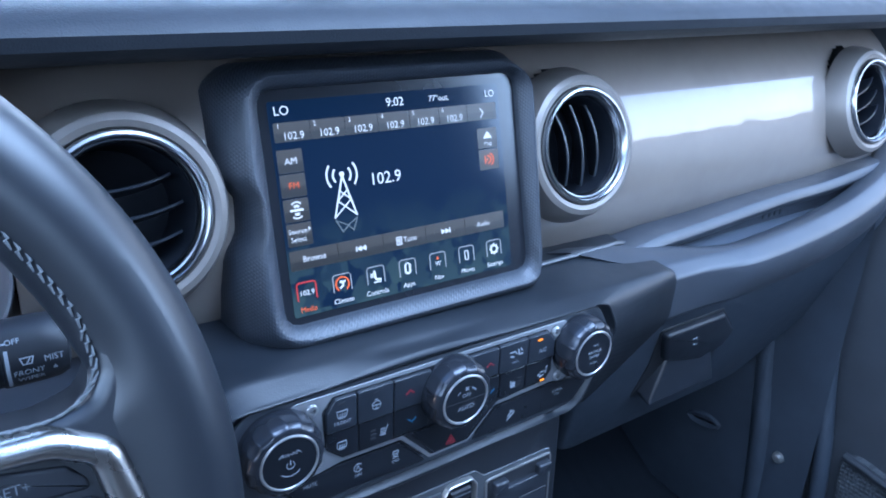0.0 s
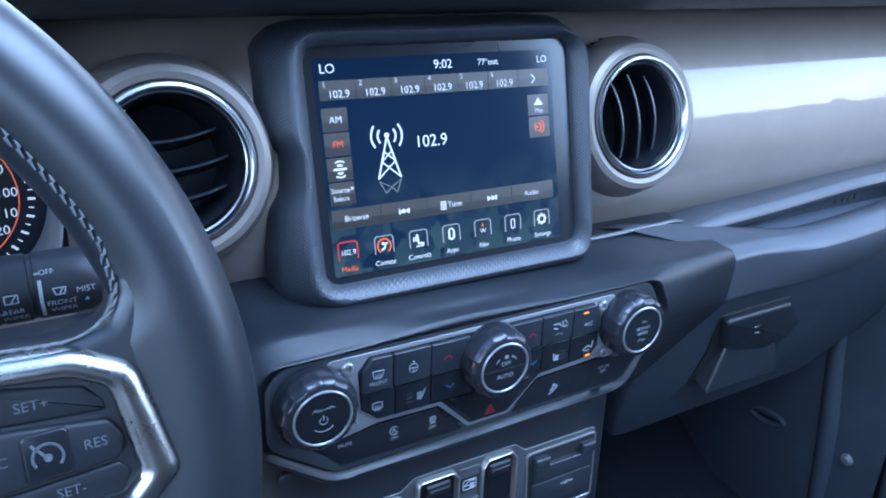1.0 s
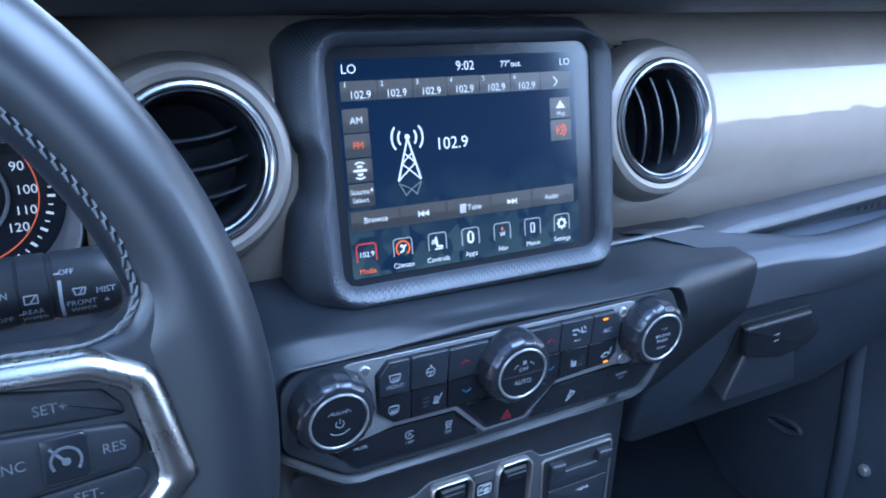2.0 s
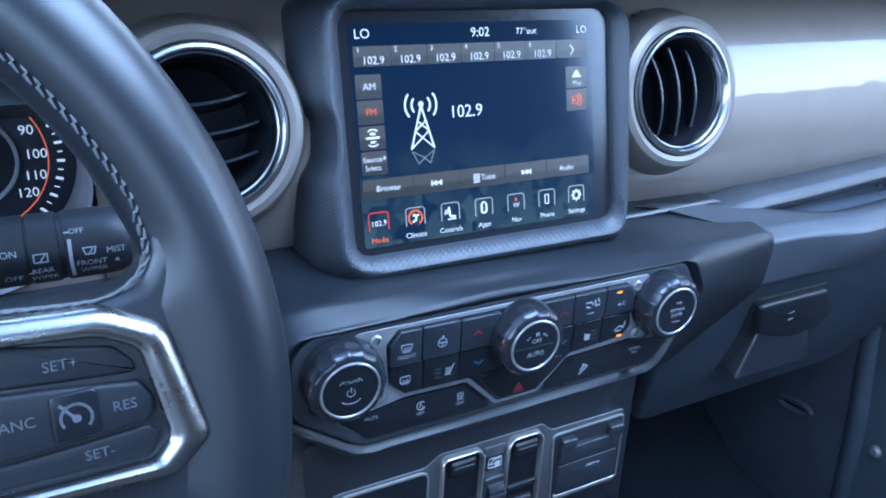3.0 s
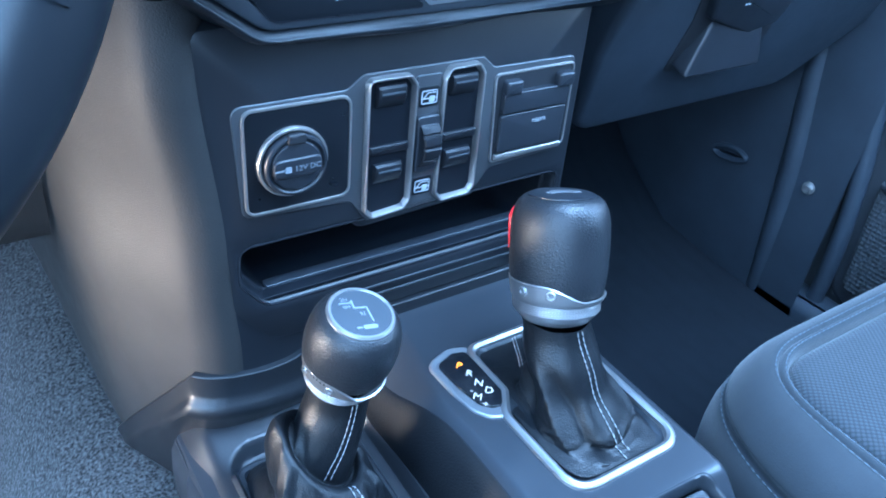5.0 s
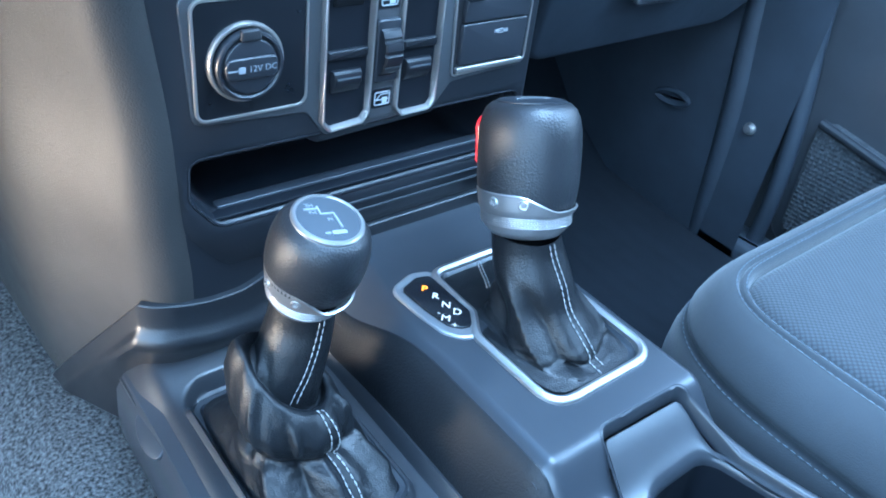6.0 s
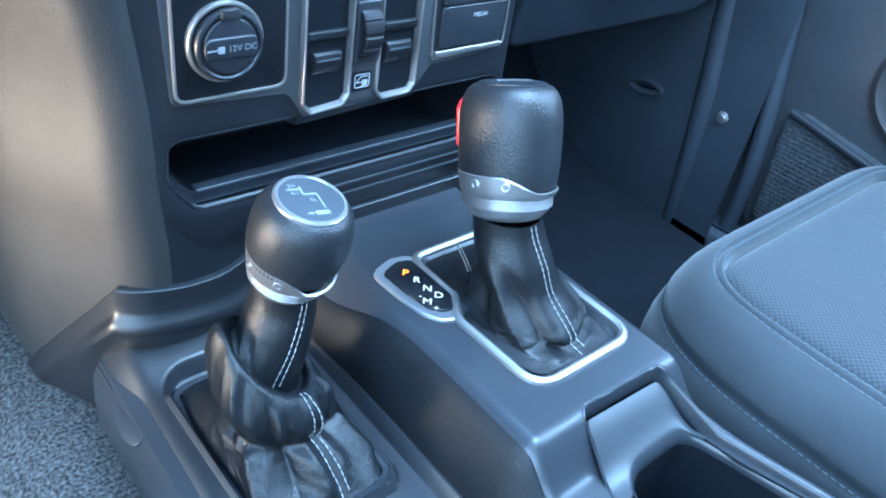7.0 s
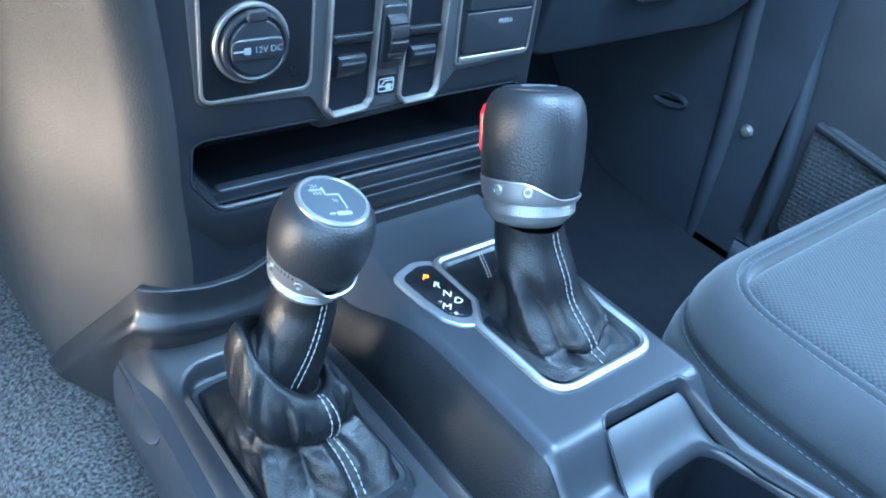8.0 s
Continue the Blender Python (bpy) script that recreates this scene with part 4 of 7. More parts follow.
    for i, p in enumerate(path):
        p = Vector(p)
        d = Vector(path[min(i + 1, len(path) - 1)]) - Vector(path[max(i - 1, 0)])
        out = Vector((-d.y, d.x, 0)).normalized() * -1
        if out.y > 0.5 or out.x > 0.5:
            out = -out
        k = step(0.005, -0.04, p.y)
        zt = 0.4135 - 0.0200 * step(-0.045, -0.100, p.x) + 0.0060 * step(-0.11, -0.15, p.x) - 1.30 * max(0.0, p.y + 0.038)
        low = 0.345 * k + 0.15 * (1 - k)
        h = 1.0 - 0.28 * step(-0.05, -0.11, p.x)
        sec = [(-0.004, zt + 0.0002), (-0.0004, zt), (0.0004, zt - 0.0008), (0.0010, zt - 0.010 * h), (0.0018, zt - 0.0200 * h)]
        sec += [(0.0030, zt - 0.0245 * h), (0.0040 + 0.0022 * k, zt - 0.0285 * h), (0.0040 + 0.0042 * k, zt - 0.0325 * h), (0.0040 + 0.0046 * k, zt - 0.0385 * h), (0.0040 + 0.002 * k, zt - 0.046 * h), (0.004 - 0.003 * k, min(low, zt - 0.055))]
        rows.append([tuple(p + out * o + Vector((0, 0, z))) for o, z in sec])
    bm = bmesh.new()
    skin(bm, rows, closed=False)
    part("front_cover", bm, BAY, c, "rounded cover under the storage slot")
    return c


def sleeve(rows, base, lobe, ridges, seed, crumple=0.0016, seg=112, sub=7, belly=None):
    """A loose leather sleeve. rows: (x, y, z, radius, squareness, extra z, extra radius) from the neck down,
    the extras growing towards the angles lobe and belly; base: (x, y, half x, half y) of the frame it ends in;
    ridges: (angle, turn, from, to, height, width) of the sharp folds."""
    def node(row, t):
        x, y, z, r, sq, ez, er = row
        k = (0.5 + 0.5 * math.cos(t - lobe)) ** 1.4
        ct, st = math.cos(t), math.sin(t)
        e = (abs(ct) ** 6 + abs(st) ** 6) ** (-1 / 6)
        r += er * (0.5 + 0.5 * math.cos(t - (lobe if belly is None else belly))) ** 1.4
        px, py = x + r * ct, y + r * st
        qx, qy = base[0] + base[2] * e * ct, base[1] + base[3] * e * st
        return Vector((px + (qx - px) * sq, py + (qy - py) * sq, z + ez * k))
    cols = []
    for j in range(seg):
        t = j * 2 * math.pi / seg
        ns = [node(r, t) for r in rows]
        ns = [ns[0]] + ns + [ns[-1]]
        col = []
        for i in range(1, len(ns) - 2):
            p0, p1, p2, p3 = ns[i - 1:i + 3]
            for q in range(sub):
                u = q / sub
                col.append(0.5 * (2 * p1 + (p2 - p0) * u + (2 * p0 - 5 * p1 + 4 * p2 - p3) * u * u + (3 * p1 - p0 - 3 * p2 + p3) * u ** 3))
        col.append(ns[-2])
        k = len(col)
        for i in range(k):
            f = i / (k - 1)
            fade = step(0.02, 0.16, f) * step(1.0, 0.90, f)
            ct, st = math.cos(t), math.sin(t)
            n1 = noise.noise((ct * 1.5 + seed, st * 1.5 + f * 2.0, f * 4.0))
            n2 = 1 - abs(noise.noise((ct * 2.6 + f * 3 + seed, st * 2.6 - f * 2, f * 6.0))) * 3.2
            n3 = max(0.0, 1 - abs(noise.noise((ct * 4.2 - f * 5 + seed, st * 4.2 + f * 3, f * 13.0))) * 5)
            low = step(0.40, 0.62, f)
            push = crumple * (0.35 + 0.65 * step(0.3, 0.55, f)) * (1.2 * n1 + (0.25 + 0.35 * low) * n2 + (0.15 + 0.25 * low) * n3)
            for ang, turn, f0, f1, hgt, wid in ridges:
                d = (t - ang - turn * f + math.pi) % (2 * math.pi) - math.pi
                w = step(f0, f0 + 0.15, f) * step(f1, f1 - 0.12, f)
                push += hgt * w * (math.exp(-abs(d / wid) ** 1.3) - 0.6 * math.exp(-((d - 1.9 * wid) / wid) ** 2))
            col[i] = col[i] + Vector((ct, st, 0.25)) * push * fade
        cols.append(col)
    loops = [[tuple(c[i]) for c in cols] for i in range(len(cols[0]))]
    return skin(bmesh.new(), loops), loops


def seam_on(loops, at, turn, parent):
    """Stitches down the sleeve at one angle."""
    seg = len(loops[0])
    path = []
    for i, ring in enumerate(loops):
        x = (at + turn * i / len(loops)) / (2 * math.pi) * seg
        j, f = int(math.floor(x)), x - math.floor(x)
        p = Vector(ring[j % seg]).lerp(Vector(ring[(j + 1) % seg]), f)
        q = Vector(loops[min(i + 1, len(loops) - 1)][j % seg]) - Vector(loops[max(i - 1, 0)][j % seg])
        w = Vector(ring[(j + 1) % seg]) - Vector(ring[(j - 1) % seg])
        n = w.cross(q).normalized()
        c = sum((Vector(v) for v in ring), Vector()) / seg
        if n.dot(p - c + Vector((0, 0, 0.01))) < 0:
            n = -n
        path.append(p + n * 0.0006)
    stitches(path[1:-1], parent)


def wave_collar(m, r0, r1, low, high, centre, width, bm=None):
    """A turned collar whose upper edge rises to one side."""
    bm = bm or bmesh.new()
    seg = 72
    loops = []
    prof = [(r0 * 0.93, 0.0), (r0, 0.0015), (r0 + 0.0008, 0.006), (None, 0), (None, 1)]
    for k in range(8):
        ring = []
        for j in range(seg):
            a = j * 2 * math.pi / seg
            d = abs((a - centre + math.pi) % (2 * math.pi) - math.pi)
            topz = low + (high - low) * (1 - step(width * 0.55, width * 1.35, d))
            f = k / 7
            z = f * topz
            r = r0 + (r1 - r0) * f + 0.0009 * math.sin(min(f * 5, 1) * math.pi / 2)
            if k == 7:
                r -= 0.0016
            ring.append(m @ Vector((r * math.cos(a), r * math.sin(a), z)))
        loops.append(ring)
    return skin(bm, loops)


def knurl_band(m, r, h, seg=96, rows=8):
    """A band of small raised pyramids."""
    bm = bmesh.new()
    loops = []
    for i in range(rows + 1):
        ring = []
        for j in range(seg):
            a = (j + (i // 2) % 2) * 2 * math.pi / seg
            rr = r + (0.00028 if i % 2 and j % 2 else -0.0001)
            ring.append(m @ Vector((rr * math.cos(a), rr * math.sin(a), h * i / rows)))
        loops.append(ring)
    return skin(bm, loops)


def axis_frame(base, top):
    w = (Vector(top) - Vector(base)).normalized()
    u = Vector((1, 0, 0)) - w * w.x
    u.normalize()
    v = w.cross(u)
    m = Matrix((u, v, w)).transposed().to_4x4()
    m.translation = base
    return m


def side_frame(m, angle, r, h):
    """A frame on the wall of a turned body."""
    p = m @ Vector((r * math.cos(angle), r * math.sin(angle), h))
    out = (m.to_3x3() @ Vector((math.cos(angle), math.sin(angle), 0))).normalized()
    up = (m.to_3x3() @ Vector((0, 0, 1))).normalized()
    u = up.cross(out)
    f = Matrix((u, up, out)).transposed().to_4x4()
    f.translation = p
    return f


def gear_selector():
    g = thing("gear_selector", (0.045, -0.16, 0.40), "automatic gear selector with black leather knob and stitched boot", "gear lever")
    base, top = (0.0405, -0.1515, 0.4535), (0.0515, -0.1235, 0.5335)
    m = axis_frame(base, top)
    r = 0.0305
    prof = [(0.0265, 0.021), (0.0285, 0.0235), (0.0294, 0.028), (0.0302, 0.036), (r, 0.048), (r * 1.0, 0.058), (r * 0.985, 0.066), (r * 0.94, 0.0735), (r * 0.86, 0.0785), (r * 0.76, 0.0813), (r * 0.68, 0.0822), (r * 0.66, 0.0815)]
    part("knob", lathe(prof, m, 64), LEATHER, g, "grained black leather knob")
    cap = part("cap", lathe([(r * 0.67, 0.0805), (r * 0.665, 0.0828), (r * 0.60, 0.0836), (r * 0.3, 0.0842), (0.0001, 0.0843)], m, 48), SATIN, g, "domed satin black cap")
    mark = frame_at((0, 0, 0), (1, 0, 0), (0, 1, 0))
    bm = bmesh.new()
    for x0, x1, y0, y1 in ((-0.011, 0.011, -0.0035, -0.001), (-0.007, 0.006, -0.001, 0.0035), (0.006, 0.010, -0.001, 0.001), (-0.009, -0.006, -0.0055, -0.0035), (0.005, 0.008, -0.0055, -0.0035)):
        slab(rect(x0, y0, x1, y1, 0.0006, 2), 0.0838, 0.0846, shift(m, 0, 0, 0, -20), bm=bm)
    part("emblem", bm, SATINCHROME, cap, "plain grey emblem shape")
    lm = shift(m, 0, 0, 0.0105)
    part("neck_ring", lathe([(0.0195, -0.0062), (0.0212, -0.0055), (0.0252, -0.001), (0.0262, 0.0015)], lm, 56), SILVER, g, "silver neck ring")
    part("knurled_band", knurl_band(shift(lm, 0, 0, 0.0015), 0.0272, 0.0068, 180, 12), SILVER, g, "knurled silver band", 40)
    cm = shift(lm, 0, 0, 0.0083)
    col = part("collar", wave_collar(cm, 0.0276, 0.0297, 0.0040, 0.0150, radians(175), radians(68)), SILVER, g, "silver collar with a wave edge")
    for a in (222, 186):
        add_screw(col, side_frame(cm, radians(a), 0.0300, 0.0080))
    # release button on the front side
    bm = slab(ccw(rounded([(-0.006, -0.014), (0.006, -0.014), (0.007, 0.010), (0.0, 0.016), (-0.007, 0.010)], 0.004, 4)), -0.004, 0.0026, side_frame(m, radians(115), r * 0.985, 0.0575), 0.0022)
    part("release_button", bm, RED, g, "red release button")
    # boot
    bx = ((GATE[0] + GATE[1]) / 2, (GATE[2] + GATE[3]) / 2, (GATE[1] - GATE[0]) / 2 - 0.004, (GATE[3] - GATE[2]) / 2 - 0.004)
    neck = m @ Vector((0, 0, 0.0085))
    ex, ey = 0.0465, -0.1800
    at = lambda f: (neck.x + (ex - neck.x) * f, neck.y + (ey - neck.y) * f)
    rows = [(*at(0), neck.z, 0.0215, 0, 0, 0), (*at(0.12), 0.452, 0.0222, 0, 0, 0), (*at(0.35), 0.438, 0.0232, 0, 0, 0.003), (*at(0.62), 0.423, 0.0245, 0, 0, 0.001), (*at(0.9), 0.4105, 0.0300, 0.02, 0, 0),
            (*at(1), 0.4045, 0.0325, 0.05, 0, 0), (*at(1), 0.4005, 0.0335, 0.12, 0, 0), (*at(1), 0.3995, 0.0335, 0.55, 0, 0), (*at(1), 0.3985, 0.034, 1.0, 0, 0)]
    bm, loops = sleeve(rows, bx, radians(215), [(radians(176), 1.1, 0.20, 0.86, 0.0042, 0.22), (radians(226), 0.35, 0.30, 0.80, -0.0026, 0.20), (radians(345), -0.5, 0.30, 0.95, 0.0040, 0.14), (radians(205), 0.9, 0.62, 1.0, 0.0032, 0.10), (radians(120), 0.2, 0.3, 0.95, 0.006, 0.3)], 5, 0.0009)
    boot = part("boot", bm, BOOTLEATHER, g, "creased black leather boot")
    for off in (-0.085, 0.085):
        seam_on(loops, radians(272) + off, 0.12, boot)
    for dx in (-0.0012, 0.0012):
        stitches([(0.0504 + dx, -0.1071, 0.4035), (0.0455 + dx, -0.1165, 0.4042), (0.0409 + dx, -0.1257, 0.4050), (0.034 + dx, -0.137, 0.4065)], boot)
    # bright frame round the gate
    out = inset(ccw(rounded([(0.0170, -0.1030), (0.0865, -0.1030), (0.0865, -0.2285), (0.0060, -0.2285), (0.0050, -0.1640), (0.0170, -0.1460)], [0.008, 0.014, 0.014, 0.014, 0.014, 0.010], 8)), -0.0062)
    part("gate_frame", sweep(out, [(0, -0.002), (0.0006, 0.002), (0.002, 0.0032), (0.004, 0.0034), (0.0062, 0.002), (0.0066, -0.004)], level(0.400)), SILVER, g, "bright silver gate frame")
    return g


def shift_display():
    g = thing("shift_display", (-0.012, -0.13, 0.40), "black gear position display with a lit amber letter", "gear display")
    out = ccw(rounded([(-0.0135, -0.1050), (0.0020, -0.0995), (0.0125, -0.1020), (0.0135, -0.1250), (0.0160, -0.1380), (0.0120, -0.1500), (0.0050, -0.1560), (-0.0020, -0.1545), (-0.0085, -0.1480), (-0.0120, -0.1290)], [0.006, 0.006, 0.006, 0.02, 0.006, 0.006, 0.005, 0.006, 0.01, 0.02], 5))
    out2 = inset(ccw(rounded([(-0.0140, -0.1050), (0.0020, -0.0995), (0.0125, -0.1020), (0.0115, -0.1250), (0.0115, -0.1380), (0.0070, -0.1500), (0.0030, -0.1590), (-0.0040, -0.1560), (-0.0095, -0.1480), (-0.0125, -0.1290)], [0.006, 0.006, 0.006, 0.02, 0.006, 0.006, 0.005, 0.006, 0.01, 0.02], 5)), -0.0062)
    part("bezel", sweep(out2, [(0, -0.003), (0.0008, 0.0012), (0.002, 0.002), (0.0055, 0.0016), (0.0062, 0.0008)], level(0.400), False, True), SATINCHROME, g, "satin grey bezel")
    win = part("window", slab(inset(out, 0.0006), 0.0009, 0.0026, level(0.400), 0.0006), GLOSS, g, "gloss black window")
    spots = [("P", -0.0001, -0.1128, AMBER), ("R", 0.0017, -0.1224, WHITEGLOW), ("N", 0.0023, -0.1326, WHITEGLOW), ("D", 0.0044, -0.1414, WHITEGLOW), ("M", -0.0057, -0.1425, WHITEGLOW), ("-", -0.0060, -0.1361, WHITEGLOW), ("+", -0.0049, -0.1504, WHITEGLOW)]
    for ch, x, y, mt in spots:
        size = 0.0082 if ch not in "-+" else 0.007
        part("letter", text_mesh(ch, size, shift(level(0.4029), x, y, 0, -42), mt), mt, win, "lit amber letter" if ch == "P" else "pale lit letter")
    return g


def transfer_lever():
    g = thing("transfer_lever", (-0.11, -0.14, 0.352), "transfer case lever with black leather knob and creased boot", "gear lever")
    base, top = (-0.0985, -0.1255, 0.4393), (-0.0907, -0.1377, 0.5017)
    m = axis_frame(base, top)
    prof = [(0.0205, 0.0195), (0.0226, 0.0218), (0.0243, 0.0263), (0.0256, 0.0325), (0.0261, 0.0393), (0.0259, 0.0461), (0.0249, 0.0526), (0.0230, 0.0574), (0.0207, 0.0602), (0.0186, 0.0614), (0.0178, 0.0610)]
    part("knob", lathe(prof, m, 64), LEATHER, g, "grained black leather knob")
    cap = part("cap", lathe([(0.0188, 0.0606), (0.0186, 0.0626), (0.0176, 0.0635), (0.0164, 0.0635), (0.0160, 0.0629)], m, 56), SILVER, g, "silver cap ring")
    disc = part("cap_disc", lathe([(0.0162, 0.0621), (0.0161, 0.0630), (0.009, 0.0635), (0.0001, 0.0637)], m, 48), CAPGREY, cap, "grey shift pattern disc")
    bm = bmesh.new()
    pm = shift(m, 0, 0, 0, -8) @ Matrix.Diagonal((0.86, 0.86, 1, 1))
    for a, b in (((-0.0125, 0.0075), (-0.004, 0.0075)), ((-0.004, 0.0095), (-0.004, 0.003)), ((-0.004, 0.003), (0.004, 0.003)), ((0.004, 0.003), (0.0045, -0.009))):
        d = (Vector(b) - Vector(a))
        n = Vector((-d.y, d.x)).normalized() * 0.0005
        a, b = Vector(a), Vector(b)
        slab(ccw([tuple(a + n), tuple(a - n), tuple(b - n), tuple(b + n)]), 0.0631, 0.0643, pm, bm=bm)
    slab(rect(-0.0030, -0.0140, 0.0060, -0.0110, 0.001, 3), 0.0627, 0.0641, pm, bm=bm)
    slab(rect(-0.0075, -0.0132, -0.0040, -0.0118, 0.0005, 3), 0.0627, 0.0641, pm, bm=bm)
    part("shift_pattern", bm, DIMPRINT, disc, "pale printed shift pattern")
    for words, x, y in (("2H", -0.0085, 0.0105), ("4H", -0.0085, 0.0045), ("N", 0.0, -0.002)):
        part("letter", text_mesh(words, 0.0042, shift(pm, x, y, 0.0640), DIMPRINT), DIMPRINT, disc)
    lm = shift(m, 0, 0, 0.0095)
    part("neck_ring", lathe([(0.0158, -0.005), (0.0172, -0.004), (0.0196, 0.0), (0.0204, 0.002)], lm, 56), SILVER, g, "silver neck ring")
    part("knurled_band", knurl_band(shift(lm, 0, 0, 0.0015), 0.0209, 0.0062, 150, 12), SILVER, g, "knurled silver band", 40)
    cm = shift(lm, 0, 0, 0.0073)
    col = part("collar", wave_collar(cm, 0.0213, 0.0246, 0.0035, 0.0150, radians(185), radians(60)), SILVER, g, "silver collar with a wave edge")
    for a in (222, 176):
        add_screw(col, side_frame(cm, radians(a), 0.0238, 0.0070), 0.0022)
    part("side_button", slab(ccw(rounded([(-0.005, -0.007), (0.005, -0.007), (0.005, 0.007), (-0.005, 0.007)], 0.004, 4)), -0.003, 0.0012, side_frame(m, radians(-12), 0.0256, 0.032), 0.0008), RED, g, "red lock button")
    neck = m @ Vector((0, 0, 0.0085))
    ex, ey = -0.1125, -0.1345
    at = lambda f: (neck.x + (ex - neck.x) * f, neck.y + (ey - neck.y) * f)
    rows = [(*at(0), neck.z, 0.0176, 0, 0, 0), (*at(0.10), 0.437, 0.0182, 0, 0, 0), (*at(0.3), 0.426, 0.0188, 0, 0.002, 0.001), (*at(0.55), 0.413, 0.0190, 0, 0.008, 0.001), (*at(0.8), 0.400, 0.0188, 0, 0.020, 0), (*at(1), 0.3880, 0.0184, 0, 0.032, 0),
            (-0.1120, -0.1360, 0.3875, 0.0192, 0, 0.0340, 0.001), (-0.1120, -0.1370, 0.3925, 0.0208, 0, 0.0350, 0.002), (-0.1115, -0.1380, 0.3920, 0.0236, 0, 0.0355, 0.004), (-0.1110, -0.1390, 0.3870, 0.0262, 0, 0.0295, 0.007), (-0.1110, -0.1400, 0.3805, 0.0278, 0.02, 0.0215, 0.0080), (-0.1105, -0.1410, 0.3740, 0.0272, 0.04, 0.0130, 0.0055),
            (-0.1100, -0.1420, 0.3690, 0.0258, 0.06, 0.0060, 0.0015), (-0.1095, -0.1425, 0.3660, 0.0290, 0.15, 0.002, 0.0030), (-0.1090, -0.1430, 0.3610, 0.0320, 0.32, 0, 0.002), (-0.1085, -0.1430, 0.3550, 0.0345, 0.58, 0, 0), (-0.1085, -0.1430, 0.3505, 0.036, 0.84, 0, 0), (-0.1085, -0.1430, 0.3480, 0.04, 1.0, 0, 0)]
    # (angle, turn, from, to, height, width)
    folds = [(radians(146), 0.0, 0.36, 0.66, 0.0032, 0.24), (radians(150), 1.9, 0.44, 0.76, 0.0026, 0.17), (radians(288), 0.0, 0.44, 0.95, 0.0030, 0.13), (radians(262), 0.15, 0.62, 0.97, 0.0046, 0.09), (radians(316), 0.1, 0.60, 1.0, 0.0036, 0.12),
             (radians(186), 0.6, 0.64, 0.99, 0.0038, 0.12), (radians(240), 0.1, 0.66, 0.98, -0.0062, 0.20), (radians(214), 0.25, 0.66, 0.99, 0.0048, 0.13), (radians(335), -0.3, 0.42, 0.80, 0.0040, 0.13), (radians(168), 1.6, 0.06, 0.38, 0.0012, 0.15), (radians(60), 0.8, 0.60, 1.0, 0.0035, 0.12),
             (radians(188), 0.6, 0.43, 0.74, 0.0024, 0.07), (radians(222), 0.5, 0.46, 0.72, -0.0022, 0.06), (radians(262), -0.5, 0.46, 0.72, 0.0022, 0.06), (radians(172), 0.4, 0.50, 0.80, -0.0026, 0.08)]
    bm, loops = sleeve(rows, (-0.1085, -0.1430, 0.0380, 0.060), radians(150), folds, 11, 0.0010, 180, belly=radians(215))
    boot = part("boot", bm, BOOTLEATHER, g, "deeply creased black leather boot", 60)
    k = len(loops)
    for off in (-0.08, 0.08):
        seam_on(loops[:int(k * 0.32)], radians(276) + off, -0.42, boot)
        seam_on(loops[int(k * 0.43):], radians(283) + off * 0.8, -0.03, boot)
    out = rect(-0.150, -0.206, -0.067, -0.079, 0.014, 7)
    part("boot_frame", sweep(out, [(0, -0.008), (0.0006, -0.001), (0.0025, 0.0008), (0.0055, 0.0004), (0.0085, -0.004), (0.009, -0.008)], level(0.3475)), SATIN, g, "black boot frame")
    return g


CONSOLETHING = console()
gear_selector()
shift_display()
transfer_lever()


# ---- the display's content ----
def stroke(bm, pts, w, n0, n1, m, closed=False):
    """A line of width w through flat points, as thin plates."""
    seq = list(zip(pts, pts[1:])) + ([(pts[-1], pts[0])] if closed else [])
    for a, b in seq:
        a, b = Vector(a), Vector(b)
        d = b - a
        if d.length < 1e-7:
            continue
        t = d.normalized()
        n = Vector((-t.y, t.x)) * w / 2
        e = t * w * 0.25
        slab(ccw([tuple(a - e - n), tuple(b + e - n), tuple(b + e + n), tuple(a - e + n)]), n0, n1, m, bm=bm, back=False)
    return bm


def arc(cx, cy, r, a0, a1, k=12):
    return [(cx + r * math.cos(radians(a0 + (a1 - a0) * i / k)), cy + r * math.sin(radians(a0 + (a1 - a0) * i / k))) for i in range(k + 1)]


